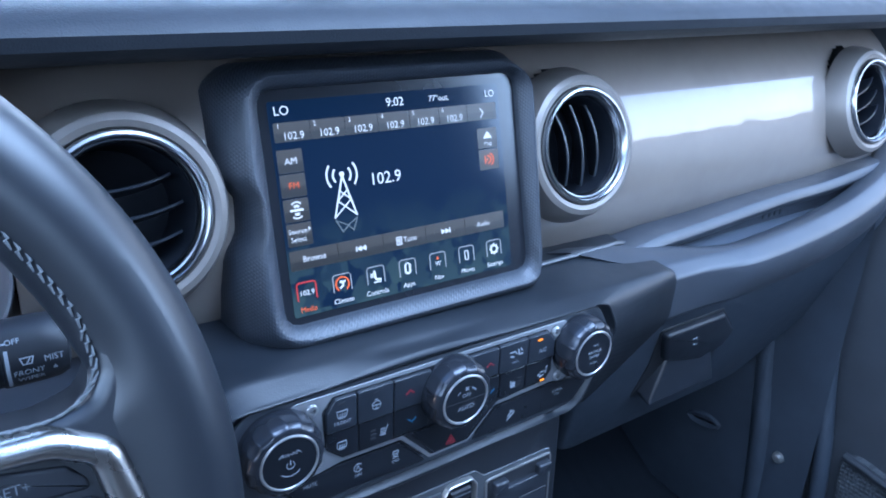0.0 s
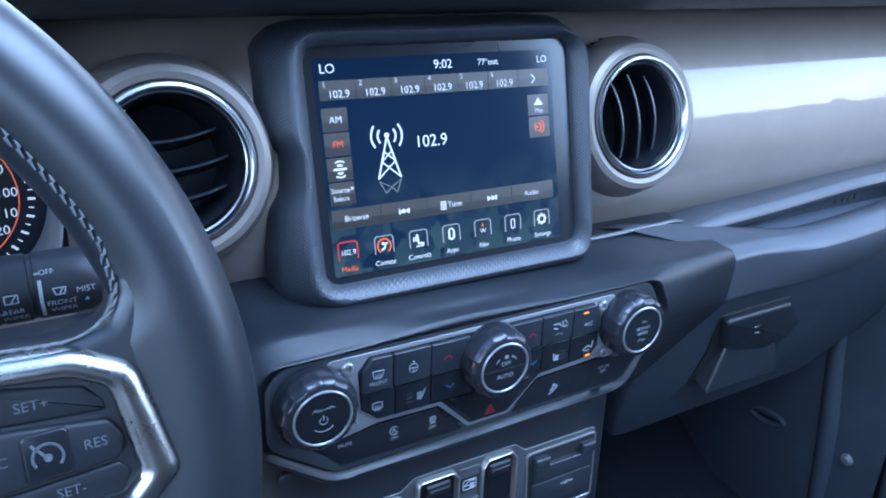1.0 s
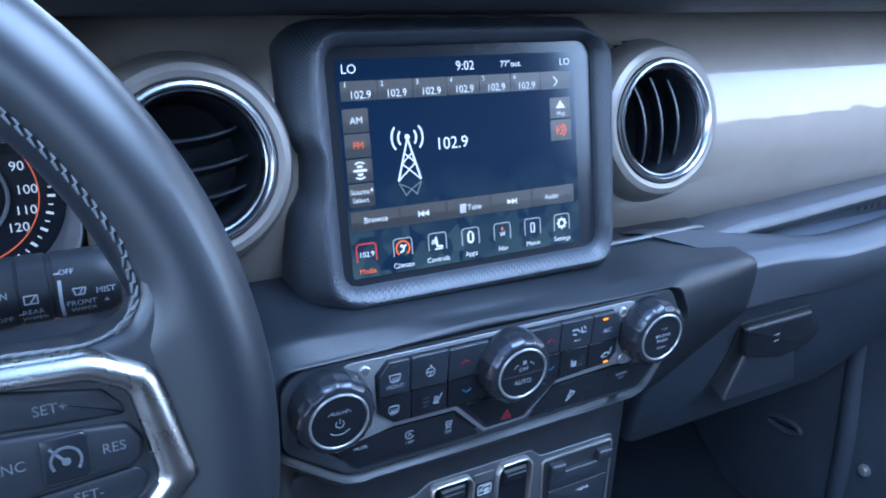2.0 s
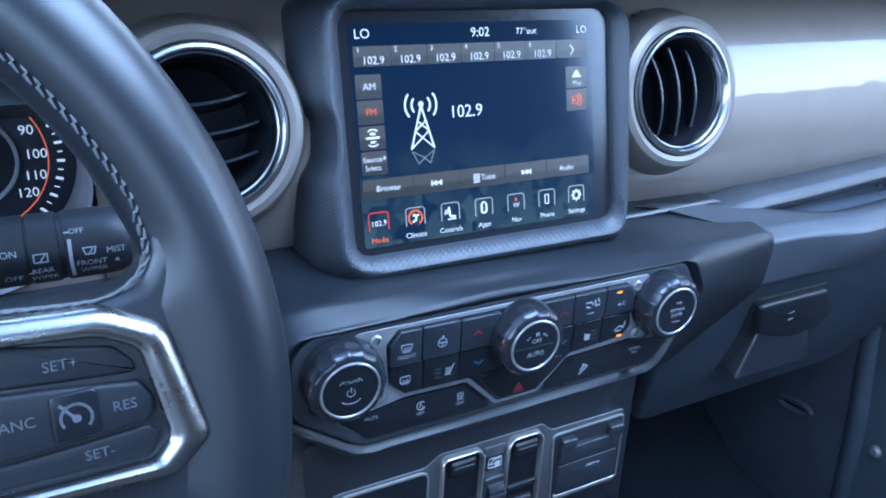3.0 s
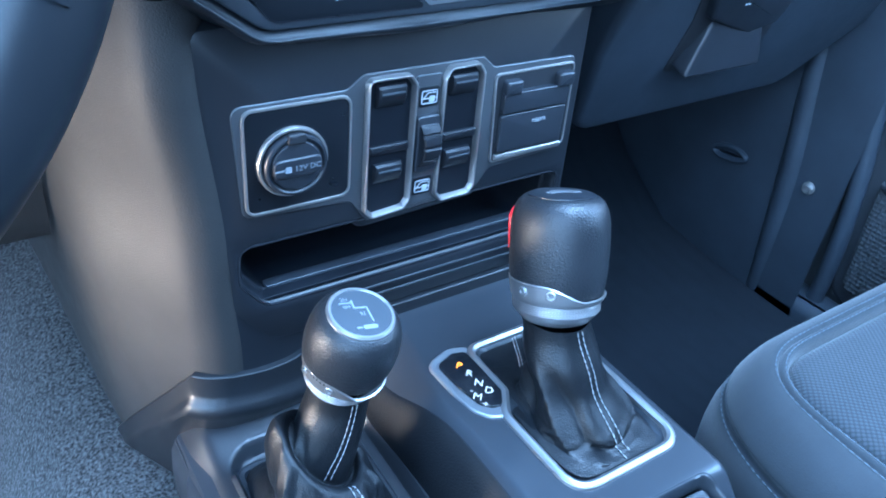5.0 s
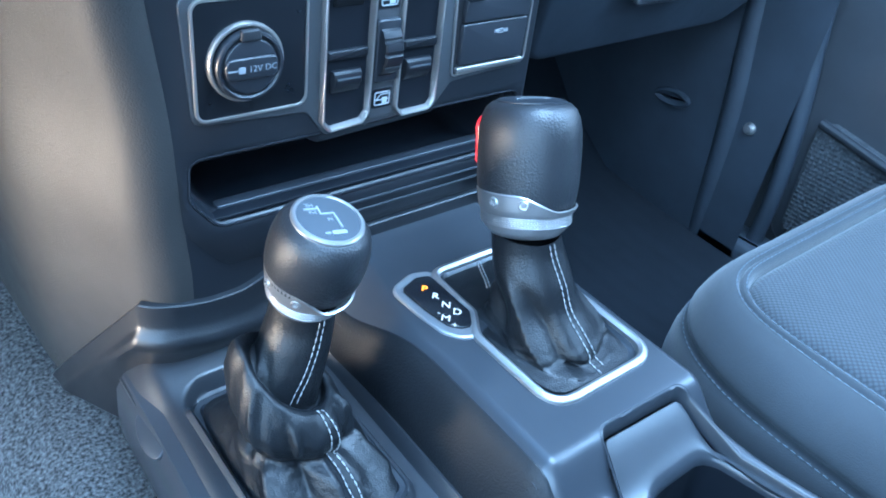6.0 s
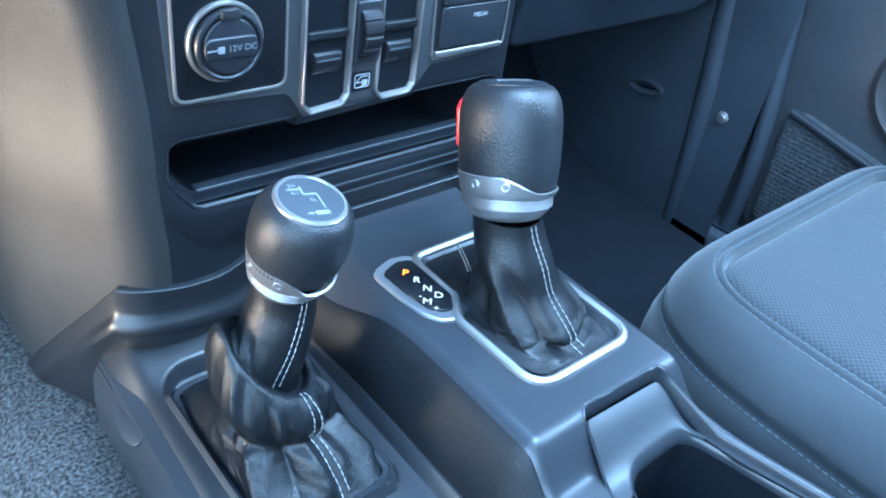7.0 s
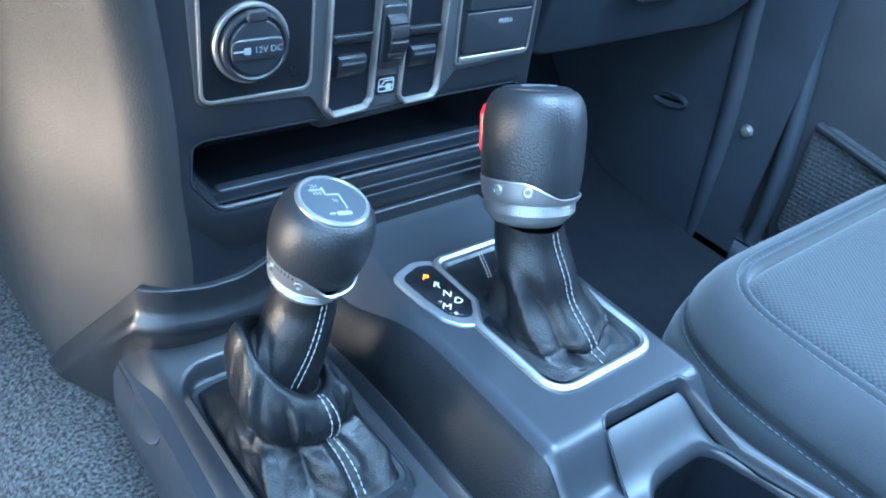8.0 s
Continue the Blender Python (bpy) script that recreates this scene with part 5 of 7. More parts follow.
def display_content():
    disp = part("display", slab(rect(-0.0868, -0.0655, 0.0866, 0.0662, 0.002), -0.0006, 0.0, SCR), DISPLAY, SCREEN, "lit navy display")
    T1, T2 = 0.0003, 0.0006

    def words(s, u, v, size, mt=SCREENWHITE, name="caption"):
        part(name, text_mesh(s, size, shift(SCR, u, v, T2), mt), mt, disp)

    def plate(u0, v0, u1, v1, mt=SCREENBAR, name="screen_button"):
        part(name, slab(rect(u0, v0, u1, v1, 0.0008, 2), 0.0, T1, SCR), mt, disp)
        part(name, slab(rect(u0 + 0.0002, v0 + 0.0002, u1 - 0.0002, v0 + (v1 - v0) * 0.45), T1, T1 + 0.0001, SCR), SCREENBARLOW, disp)
    words("LO", -0.0785, 0.0603, 0.0078)
    words("LO", 0.0783, 0.0597, 0.0066)
    words("9:02", 0.0005, 0.0597, 0.0080)
    words("77°out.", 0.0352, 0.0597, 0.0056)
    for i in range(6):
        u = -0.0846 + i * 0.0238
        plate(u, 0.0420, u + 0.0235, 0.0536)
        words(str(i + 1), u + 0.0030, 0.0513, 0.0042)
        words("102.9", u + 0.0122, 0.0452, 0.0064)
    plate(-0.0846 + 6 * 0.0238, 0.0420, 0.0832, 0.0536)
    part("arrow", stroke(bmesh.new(), [(0.0692, 0.0500), (0.0718, 0.0470), (0.0692, 0.0440)], 0.0008, T1, T2, SCR), SCREENWHITE, disp)
    for k, v in enumerate((0.0235, 0.0087, -0.0063, -0.0213)):
        plate(-0.0848, v, -0.0684, v + 0.0140)
    words("AM", -0.0763, 0.0303, 0.0058)
    words("FM", -0.0763, 0.0155, 0.0058, SCREENORANGE)
    bm = bmesh.new()
    slab(rect(-0.0808, 0.0000, -0.0722, 0.0014), T1, T2, SCR, bm=bm)
    for sgn in (1, -1):
        for r, w in ((0.0020, 0.0014), (0.0044, 0.0009)):
            stroke(bm, [(x, 0.0007 + sgn * (y + 0.0006)) for x, y in arc(-0.0765, 0, r, 50, 130, 6)], w, T1, T2, SCR)
    part("satellite_icon", bm, SCREENWHITE, disp, "plain band icon")
    words("Source", -0.0778, -0.0122, 0.0044)
    words("Select", -0.0778, -0.0172, 0.0044)
    part("arrow", slab([(-0.0705, -0.0128), (-0.0690, -0.0115), (-0.0705, -0.0102)], T1, T2, SCR), SCREENWHITE, disp)
    plate(0.0650, 0.0222, 0.0822, 0.0362)
    plate(0.0650, 0.0070, 0.0822, 0.0212)
    words("Map", 0.0737, 0.0253, 0.0042)
    bm = bmesh.new()
    slab([(0.0698, 0.0290), (0.0776, 0.0290), (0.0737, 0.0340)], T1, T2, SCR, bm=bm)
    part("map_icon", bm, SCREENWHITE, disp)
    bm = bmesh.new()
    stroke(bm, [(0.0702, 0.0115), (0.0702, 0.0165)], 0.0009, T1, T2, SCR)
    stroke(bm, [(0.0702, 0.0140), (0.0725, 0.0140)], 0.0009, T1, T2, SCR)
    stroke(bm, arc(0.0725, 0.0140, 0.0026, -90, 90), 0.0010, T1, T2, SCR)
    stroke(bm, arc(0.0728, 0.0140, 0.0046, -60, 60), 0.0009, T1, T2, SCR)
    part("broadcast_icon", bm, SCREENORANGE, disp, "plain orange icon")
    # mast with waves, and its mirror image below
    bm = bmesh.new()
    cx = -0.0436
    stroke(bm, [(cx - 0.0080, -0.0082), (cx, 0.0176), (cx + 0.0075, -0.0082)], 0.0011, T1, T2, SCR)
    stroke(bm, [(cx - 0.0080, -0.0082), (cx + 0.0045, 0.0022), (cx - 0.0028, 0.0085)], 0.0008, T1, T2, SCR)
    stroke(bm, [(cx + 0.0075, -0.0082), (cx - 0.0048, 0.0022), (cx + 0.0026, 0.0085)], 0.0008, T1, T2, SCR)
    slab(circle(cx, 0.0185, 0.0017, 14), T1, T2, SCR, bm=bm)
    for r in (0.0062, 0.0106):
        stroke(bm, arc(cx, 0.0180, r, -38, 38), 0.0012, T1, T2, SCR)
        stroke(bm, arc(cx, 0.0180, r, 142, 218), 0.0012, T1, T2, SCR)
    part("mast_icon", bm, SCREENWHITE, disp, "white radio mast icon")
    bm = stroke(bmesh.new(), [(cx - 0.0078, -0.0098), (cx - 0.0036, -0.0176), (cx + 0.0005, -0.0140), (cx + 0.0040, -0.0176), (cx + 0.0074, -0.0098)], 0.0007, T1, T2, SCR)
    stroke(bm, [(cx - 0.0078, -0.0098), (cx + 0.0005, -0.0140), (cx + 0.0074, -0.0098)], 0.0006, T1, T2, SCR)
    part("mast_reflection", bm, SCREENGREY, disp)
    words("102.9", -0.0124, 0.0121, 0.0108)
    plate(-0.0852, -0.0362, 0.0822, -0.0240)
    for u in (-0.0525, -0.0195, 0.0140, 0.0470):
        part("divider", slab(rect(u, -0.0360, u + 0.0003, -0.0242), T1, T2, SCR), SCREENBARLOW, disp)
    words("Browse", -0.0690, -0.0300, 0.0052)
    words("Tune", 0.0012, -0.0306, 0.0052)
    words("Audio", 0.0632, -0.0308, 0.0048)
    for u, sgn in ((-0.0358, -1), (0.0304, 1)):
        bm = bmesh.new()
        for k in (0, 1):
            a = u + sgn * (-0.0034 + 0.0034 * k)
            slab(ccw([(a, -0.0322), (a, -0.0286), (a + sgn * 0.0034, -0.0304)]), T1, T2, SCR, bm=bm)
        e = u + sgn * 0.0036
        slab(rect(e - 0.0004, -0.0322, e + 0.0004, -0.0286), T1, T2, SCR, bm=bm)
        part("skip_icon", bm, SCREENWHITE, disp)
    bm = bmesh.new()
    for i in range(3):
        for j in range(4):
            slab(rect(-0.0095 + i * 0.0016, -0.0334 + j * 0.0015, -0.0084 + i * 0.0016, -0.0324 + j * 0.0015), T1, T2, SCR, bm=bm)
    part("keypad_icon", bm, SCREENWHITE, disp)
    names = ("Media", "Climate", "Controls", "Apps", "Nav", "Phone", "Settings")
    for i, s in enumerate(names):
        u, v = -0.0770 + i * 0.02465, -0.0505
        mt = SCREENRED if i == 0 else SCREENFRAME
        h = 0.0064
        box = [(u - h, v - h * 0.7), (u - h, v + h - 0.002)] + arc(u - h + 0.002, v + h - 0.002, 0.002, 180, 90, 4) + arc(u + h - 0.002, v + h - 0.002, 0.002, 90, 0, 4) + [(u + h, v - h * 0.7)]
        part("icon_frame", stroke(bmesh.new(), box, 0.0006 if i else 0.0009, T1, T2, SCR), mt, disp)
        words(s, u, v - 0.0108, 0.0046, SCREENORANGE if i == 0 else SCREENWHITE)
        if i == 0:
            words("102.9", u, v - 0.0004, 0.0047)
            continue
        bm = bmesh.new()
        if i == 1:
            stroke(bm, arc(u, v, 0.0046, -50, 230, 16), 0.0010, T1, T2, SCR)
            part("icon", bm, SCREENORANGE, disp, "orange climate icon")
            bm = stroke(bmesh.new(), [(u - 0.0018, v - 0.0024), (u + 0.0002, v - 0.0014), (u + 0.0008, v + 0.0012), (u + 0.0022, v + 0.0018)], 0.0011, T1, T2, SCR)
            slab(circle(u - 0.0008, v + 0.0016, 0.0010, 10), T1, T2, SCR, bm=bm)
        elif i == 2:
            stroke(bm, [(u - 0.001, v + 0.0036), (u - 0.0002, v - 0.0022), (u + 0.0034, v - 0.0026)], 0.0013, T1, T2, SCR)
            for k in range(3):
                stroke(bm, [(u - 0.0038 + k * 0.0013, v - 0.0005), (u - 0.0034 + k * 0.0013, v + 0.0022)], 0.0007, T1, T2, SCR)
            slab(rect(u - 0.002, v - 0.0044, u + 0.0035, v - 0.0036), T1, T2, SCR, bm=bm)
        elif i == 3:
            stroke(bm, [(u - 0.0018, v + 0.0024), (u - 0.0018, v - 0.0020), (u - 0.0006, v - 0.0030), (u + 0.0006, v - 0.0030), (u + 0.0018, v - 0.0020), (u + 0.0018, v + 0.0024)], 0.0013, T1, T2, SCR)
            stroke(bm, arc(u, v + 0.0026, 0.0014, 10, 170, 6), 0.0008, T1, T2, SCR)
        elif i == 4:
            part("icon", slab([(u - 0.0009, v + 0.0018), (u + 0.0009, v + 0.0018), (u, v + 0.0042)], T1, T2, SCR), SCREENORANGE, disp)
            part("icon", text_mesh("W", 0.0046, shift(SCR, u, v - 0.0012, T2), SCREENWHITE), SCREENWHITE, disp)
            bm.free()
            continue
        elif i == 5:
            stroke(bm, rect(u - 0.0014, v - 0.0030, u + 0.0014, v + 0.0032, 0.0007, 3), 0.0006, T1, T2, SCR, True)
        else:
            stroke(bm, arc(u, v, 0.0026, 0, 360, 20), 0.0012, T1, T2, SCR)
            for k in range(8):
                a = radians(45 * k)
                stroke(bm, [(u + 0.0028 * math.cos(a), v + 0.0028 * math.sin(a)), (u + 0.0038 * math.cos(a), v + 0.0038 * math.sin(a))], 0.0012, T1, T2, SCR)
        part("icon", bm, SCREENWHITE, disp)


# ---- climate panel ----
FACE = face(0.003)


def knob(parent, x, z, label):
    m = frame_at((x, -0.0565, z))
    seg, loops = 144, []
    flat = lambda a: (math.cos(math.pi / 16) / math.cos(a % (math.pi / 8) - math.pi / 16) - 1) * 1.7
    prof = [(0.0240, 0.0, 0), (0.0246, 0.002, 0), (0.0247, 0.0060, 0.05), (0.0246, 0.0085, 0.5), (0.0242, 0.0125, 0.9), (0.0234, 0.0158, 1.0), (0.0218, 0.0180, 1.0), (0.0198, 0.0189, 0.5), (0.0180, 0.0190, 0.0)]
    for r, n, lob in prof:
        loops.append([m @ Vector((r * (1 + lob * flat(a)) * math.cos(a), r * (1 + lob * flat(a)) * math.sin(a), n)) for a in (i * 2 * math.pi / seg for i in range(seg))])
    k = part("knob", skin(bmesh.new(), loops), KNOBBODY, parent, label)
    part("knob_ring", lathe([(0.0181, 0.0184), (0.0180, 0.0195), (0.0174, 0.0199), (0.0167, 0.0198), (0.0163, 0.0190)], m, 64), SILVER, k, "bright ring")
    part("knob_face", lathe([(0.0165, 0.0185), (0.0163, 0.0193), (0.012, 0.0196), (0.0001, 0.0197)], m, 48), KEY, k, "satin black face")
    return k, shift(m, 0, 0, 0.0200) @ Matrix.Diagonal((0.84, 0.84, 1, 1))


def climate_panel():
    c = thing("climate_panel", (0, -0.058, 0.62), "gloss black climate control panel with three chrome-edged knobs", "control panel")
    out = ccw(rounded([(-0.137, 0.706), (0.142, 0.7055), (0.156, 0.682), (0.124, 0.627), (-0.105, 0.625), (-0.146, 0.655), (-0.146, 0.694)], [0.014, 0.012, 0.012, 0.02, 0.02, 0.016, 0.01], 5))
    part("panel", slab(out, 0.040, 0.0585, FACE, 0.002), GLOSS, c, "gloss black panel")
    part("edge_trim", band(inset(out, -0.0010), 0.0085, 0.056, 0.0594, FACE, 0.0012), BEZEL, c, "satin blue-grey edge band")
    plate = ccw(rounded([(-0.1085, 0.7045), (0.1075, 0.7040), (0.1160, 0.690), (0.1140, 0.6515), (0.098, 0.6545), (0.0446, 0.6520), (0.0222, 0.6300), (-0.0105, 0.6292), (-0.0338, 0.6525), (-0.077, 0.6532), (-0.102, 0.6485), (-0.1120, 0.665), (-0.1140, 0.696)], [0.006, 0.006, 0.006, 0.006, 0.003, 0.003, 0.003, 0.003, 0.003, 0.003, 0.006, 0.006, 0.006], 4))
    part("key_plate", slab(plate, 0.058, 0.0602, FACE, 0.0005), SATINCHROME, c, "satin dark chrome plate")
    bed = ccw(rounded([(-0.0905, 0.693), (-0.083, 0.7022), (0.0885, 0.7015), (0.0955, 0.692), (0.0965, 0.6655), (0.0905, 0.6585), (0.0462, 0.6552), (0.0212, 0.6326), (-0.0095, 0.6320), (-0.0325, 0.6557), (-0.077, 0.6562), (-0.0885, 0.666)], 0.003, 4))
    part("key_bed", slab(bed, 0.0595, 0.0608, FACE, 0.0003), GLOSS, c, "gloss black key bed")

    def key(x0, z0, x1, z1, n=0.0634, mt=None, pts=None):
        mt = mt or (LITKEY if n > 0.063 else KEY)
        o = ccw(rounded(pts, 0.0012, 3)) if pts else rect(x0, z0, x1, z1, 0.0012, 3)
        return part("key", slab(o, 0.0602, n, FACE, 0.0008), mt, c)

    def mark(s, x, z, size, parent, mt=KEYPRINT, n=0.0637):
        part("marking", text_mesh(s, size, shift(FACE, x, z, n), mt), mt, parent)

    def lines(parent, sets, mt=KEYPRINT, w=0.00046, n=0.0634):
        bm = bmesh.new()
        for s in sets:
            stroke(bm, s, w, n, n + 0.0003, FACE)
        part("marking", bm, mt, parent)

    def lamp_slot(parent, x, z, mt, n=0.0634):
        part("key_lamp", slab(rect(x - 0.0022, z - 0.0007, x + 0.0022, z + 0.0007, 0.0006, 3), n - 0.0005, n + 0.0003, FACE), mt, parent)
    # upper row
    k1 = key(0, 0, 0, 0, pts=[(-0.0888, 0.6785), (-0.0683, 0.6785), (-0.0683, 0.7010), (-0.0825, 0.7012), (-0.0888, 0.6925)])
    lamp_slot(k1, -0.0785, 0.6978, MATTEBLACK)
    lines(k1, [[(-0.0822, 0.6925), (-0.0748, 0.6925), (-0.0758, 0.6880), (-0.0812, 0.6880), (-0.0822, 0.6925)]] + [[(-0.080 + i * 0.0015, 0.6868), (-0.0797 + i * 0.0015, 0.6905)] for i in range(3)])
    mark("FRONT", -0.0783, 0.6842, 0.0036, k1)
    k2 = key(-0.0676, 0.6785, -0.0422, 0.7010)
    lamp_slot(k2, -0.0549, 0.6974, MATTEBLACK)
    lines(k2, [arc(-0.0546, 0.6885, 0.0030, 0, 360, 16), [(-0.0576, 0.6885), (-0.0516, 0.6885)], [(-0.0546, 0.6885), (-0.0546, 0.6855)], [(-0.0553, 0.6928), (-0.0539, 0.6928)]])
    k3 = key(-0.0416, 0.6785, -0.0135, 0.7005)
    lines(k3, [[(-0.0326, 0.6886), (-0.0298, 0.6908), (-0.0270, 0.6886)]], REDPRINT, 0.0010)
    k4 = key(0.0155, 0.6795, 0.0428, 0.7005)
    lines(k4, [[(0.0324, 0.6886), (0.0352, 0.6908), (0.0380, 0.6886)]], REDPRINT, 0.0010)
    k5 = key(0.0435, 0.6790, 0.0695, 0.7005)
    lines(k5, [[(0.0525, 0.6935), (0.0570, 0.6935), (0.0585, 0.6915)], [(0.0600, 0.6945), (0.0605, 0.6905), (0.0640, 0.6905)], [(0.0530, 0.6905), (0.0560, 0.6895)], [(0.062, 0.695), (0.0635, 0.693)]], w=0.0010)
    mark("MODE", 0.0575, 0.6852, 0.0022, k5, DIMPRINT)
    k6 = key(0, 0, 0, 0, pts=[(0.0702, 0.6790), (0.0950, 0.6790), (0.0948, 0.6915), (0.0882, 0.7003), (0.0702, 0.7003)])
    lamp_slot(k6, 0.0802, 0.6965, AMBERDIM)
    mark("A/C", 0.0833, 0.6872, 0.0045, k6, DIMPRINT)
    # lower row
    k = key(0, 0, 0, 0, 0.0622, pts=[(-0.0885, 0.6778), (-0.0665, 0.6778), (-0.0665, 0.6570), (-0.0765, 0.6570), (-0.0880, 0.6665)])
    lines(k, [rect(-0.0815, 0.6650, -0.0750, 0.6695, 0.0006, 2) + [(-0.0815, 0.6656)]] + [[(-0.0798 + i * 0.0015, 0.6635), (-0.0795 + i * 0.0015, 0.6672)] for i in range(3)], n=0.0622)
    k = key(-0.0658, 0.6568, -0.0412, 0.6778, 0.0622)
    lines(k, [[(-0.0505, 0.6652), (-0.0475, 0.6650), (-0.0452, 0.6705)], [(-0.0510, 0.6640), (-0.0470, 0.6636)]] + [[(-0.0505 + i * 0.0012, 0.6660), (-0.0502 + i * 0.0012, 0.6688)] for i in range(3)], n=0.0622)
    for i in range(3):
        lamp_slot(k, -0.0560, 0.6690 - i * 0.0030, MATTEBLACK, 0.0622)
    k = key(-0.0405, 0.6575, -0.0140, 0.6778, 0.0622)
    lines(k, [[(-0.0300, 0.6680), (-0.0270, 0.6656), (-0.0240, 0.6680)]], BLUEPRINT, 0.0010, 0.0622)
    k = key(0.0290, 0.6590, 0.0455, 0.6780, 0.0622)
    lines(k, [[(0.0356, 0.6678), (0.0384, 0.6654), (0.0412, 0.6678)]], BLUEPRINT, 0.0010, 0.0622)
    k = key(0.0462, 0.6578, 0.0695, 0.6780, 0.0622)
    lines(k, [[(0.0560, 0.6690), (0.0565, 0.6640), (0.0600, 0.6640)]] + [[(0.0575 + i * 0.0011, 0.6650), (0.0577 + i * 0.0011, 0.6675)] for i in range(3)], w=0.0009, n=0.0622)
    for i in range(3):
        lamp_slot(k, 0.0640, 0.6695 - i * 0.0030, MATTEBLACK, 0.0622)
    k = key(0, 0, 0, 0, 0.0622, pts=[(0.0702, 0.6780), (0.0948, 0.6780), (0.0955, 0.6665), (0.0900, 0.6600), (0.0702, 0.6590)])
    lines(k, [[(0.0820, 0.6655), (0.0850, 0.6680), (0.0880, 0.6680), (0.0895, 0.6660), (0.0905, 0.6715)], [(0.0835, 0.6645), (0.0875, 0.6650)]], w=0.0008, n=0.0622)
    lamp_slot(k, 0.0868, 0.6607, AMBERDIM, 0.0622)
    # hazard key
    k = key(0, 0, 0, 0, 0.0618, pts=[(-0.0270, 0.6560), (0.0380, 0.6560), (0.0195, 0.6340), (-0.0080, 0.6335)])
    lines(k, [[(0.0020, 0.6360), (0.0098, 0.6360), (0.0059, 0.6428), (0.0020, 0.6360)], [(0.0042, 0.6376), (0.0076, 0.6376), (0.0059, 0.6404), (0.0042, 0.6376)]], REDPRINT, 0.0008, 0.0618)
    # lower key rows in thin frames
    left = ccw(rounded([(-0.118, 0.6488), (-0.104, 0.6475), (-0.078, 0.6500), (-0.035, 0.6500), (-0.0125, 0.6285), (-0.102, 0.6280)], [0.004, 0.003, 0.004, 0.003, 0.002, 0.01], 4))
    k = part("lower_key", slab(left, 0.058, 0.0598, FACE, 0.0006), KEY, c, "gloss black lower key")
    part("edge_line", band(left, 0.0005, 0.0595, 0.0601, FACE, 0.0001), KEY, k)
    mark("MUTE", -0.0990, 0.6435, 0.0036, k, KEYPRINT, 0.0602)
    lines(k, [arc(-0.0655, 0.6432, 0.0030, 40, 330, 14), [(-0.0668, 0.6418), (-0.0655, 0.6448), (-0.0642, 0.6418)]], n=0.0599)
    mark("OFF", -0.0655, 0.6375, 0.0033, k, KEYPRINT, 0.0602)
    lines(k, [rect(-0.0395, 0.6430, -0.0355, 0.6450) + [(-0.0395, 0.6430)], [(-0.0395, 0.6420), (-0.0375, 0.6408), (-0.0395, 0.6398)], [(-0.0358, 0.6420), (-0.0372, 0.6408), (-0.0355, 0.6398)]], n=0.0599)
    mark("OFF", -0.0376, 0.6372, 0.0033, k, KEYPRINT, 0.0602)
    right = ccw(rounded([(0.0245, 0.6285), (0.0455, 0.6490), (0.0985, 0.6520), (0.1410, 0.6490), (0.1240, 0.6290)], [0.002, 0.003, 0.004, 0.004, 0.006], 4))
    k = part("lower_key", slab(right, 0.058, 0.0598, FACE, 0.0006), KEY, c, "gloss black lower key")
    part("edge_line", band(right, 0.0005, 0.0595, 0.0601, FACE, 0.0001), KEY, k)
    lines(k, [[(0.0575, 0.6345), (0.0640, 0.6395)], [(0.0580, 0.6375), (0.0615, 0.6410), (0.0640, 0.6405)], [(0.0600, 0.6415), (0.0610, 0.6425)]], w=0.0008, n=0.0599)
    mark("SCREEN", 0.1062, 0.6445, 0.0030, k, DIMPRINT, 0.0602)
    mark("OFF", 0.1062, 0.6410, 0.0030, k, DIMPRINT, 0.0602)
    part("divider", slab(rect(0.0905, 0.6300, 0.0908, 0.6505), 0.0597, 0.0600, FACE), MATTEBLACK, k)
    for x, z in ((-0.0975, 0.6980), (-0.0950, 0.6600), (0.0965, 0.6975), (0.1030, 0.6588)):
        add_screw(c, frame_at((x, -0.0588, z)), 0.0033)
    # knobs
    k, m = knob(c, -0.1195, 0.6810, "dark chrome volume knob")
    part("marking", text_mesh("VOLUME", 0.0030, shift(m, 0, 0.0075), KEYPRINT), KEYPRINT, k)
    bm = stroke(bmesh.new(), arc(0, -0.001, 0.0029, 130, 410, 14), 0.0006, 0, 0.0002, m)
    stroke(bm, [(0, -0.0005), (0, 0.003)], 0.0006, 0, 0.0002, m)
    stroke(bm, arc(0, 0, 0.0095, 225, 315, 10), 0.0006, 0, 0.0002, m)
    stroke(bm, arc(0, 0, 0.0105, 40, 62, 4), 0.0004, 0, 0.0002, m)
    stroke(bm, arc(0, 0, 0.0105, 118, 140, 4), 0.0004, 0, 0.0002, m)
    part("marking", bm, KEYPRINT, k)
    k, m = knob(c, 0.0035, 0.6810, "dark chrome temperature and fan knob")
    part("marking", text_mesh("OFF", 0.0050, shift(m, 0, 0.0045), KEYPRINT), KEYPRINT, k)
    part("marking", text_mesh("AUTO", 0.0054, shift(m, 0, -0.0065), KEYPRINT), KEYPRINT, k)
    bm = bmesh.new()
    for a in range(4):
        stroke(bm, [(0, 0.0105), (0.0016 * math.cos(radians(90 * a + 45)), 0.0105 + 0.0016 * math.sin(radians(90 * a + 45)))], 0.0012, 0, 0.0002, m)
    stroke(bm, arc(0, 0.0, 0.0112, 40, 62, 5), 0.0014, 0, 0.0002, m)
    stroke(bm, arc(0, 0.0, 0.0112, 122, 142, 5), 0.0006, 0, 0.0002, m)
    part("marking", bm, KEYPRINT, k)
    part("split_line", slab(rect(-0.0186, -0.0006, 0.0186, 0.0004), 0.0, 0.0002, m), MATTEBLACK, k)
    k, m = knob(c, 0.1205, 0.6810, "dark chrome tuning knob")
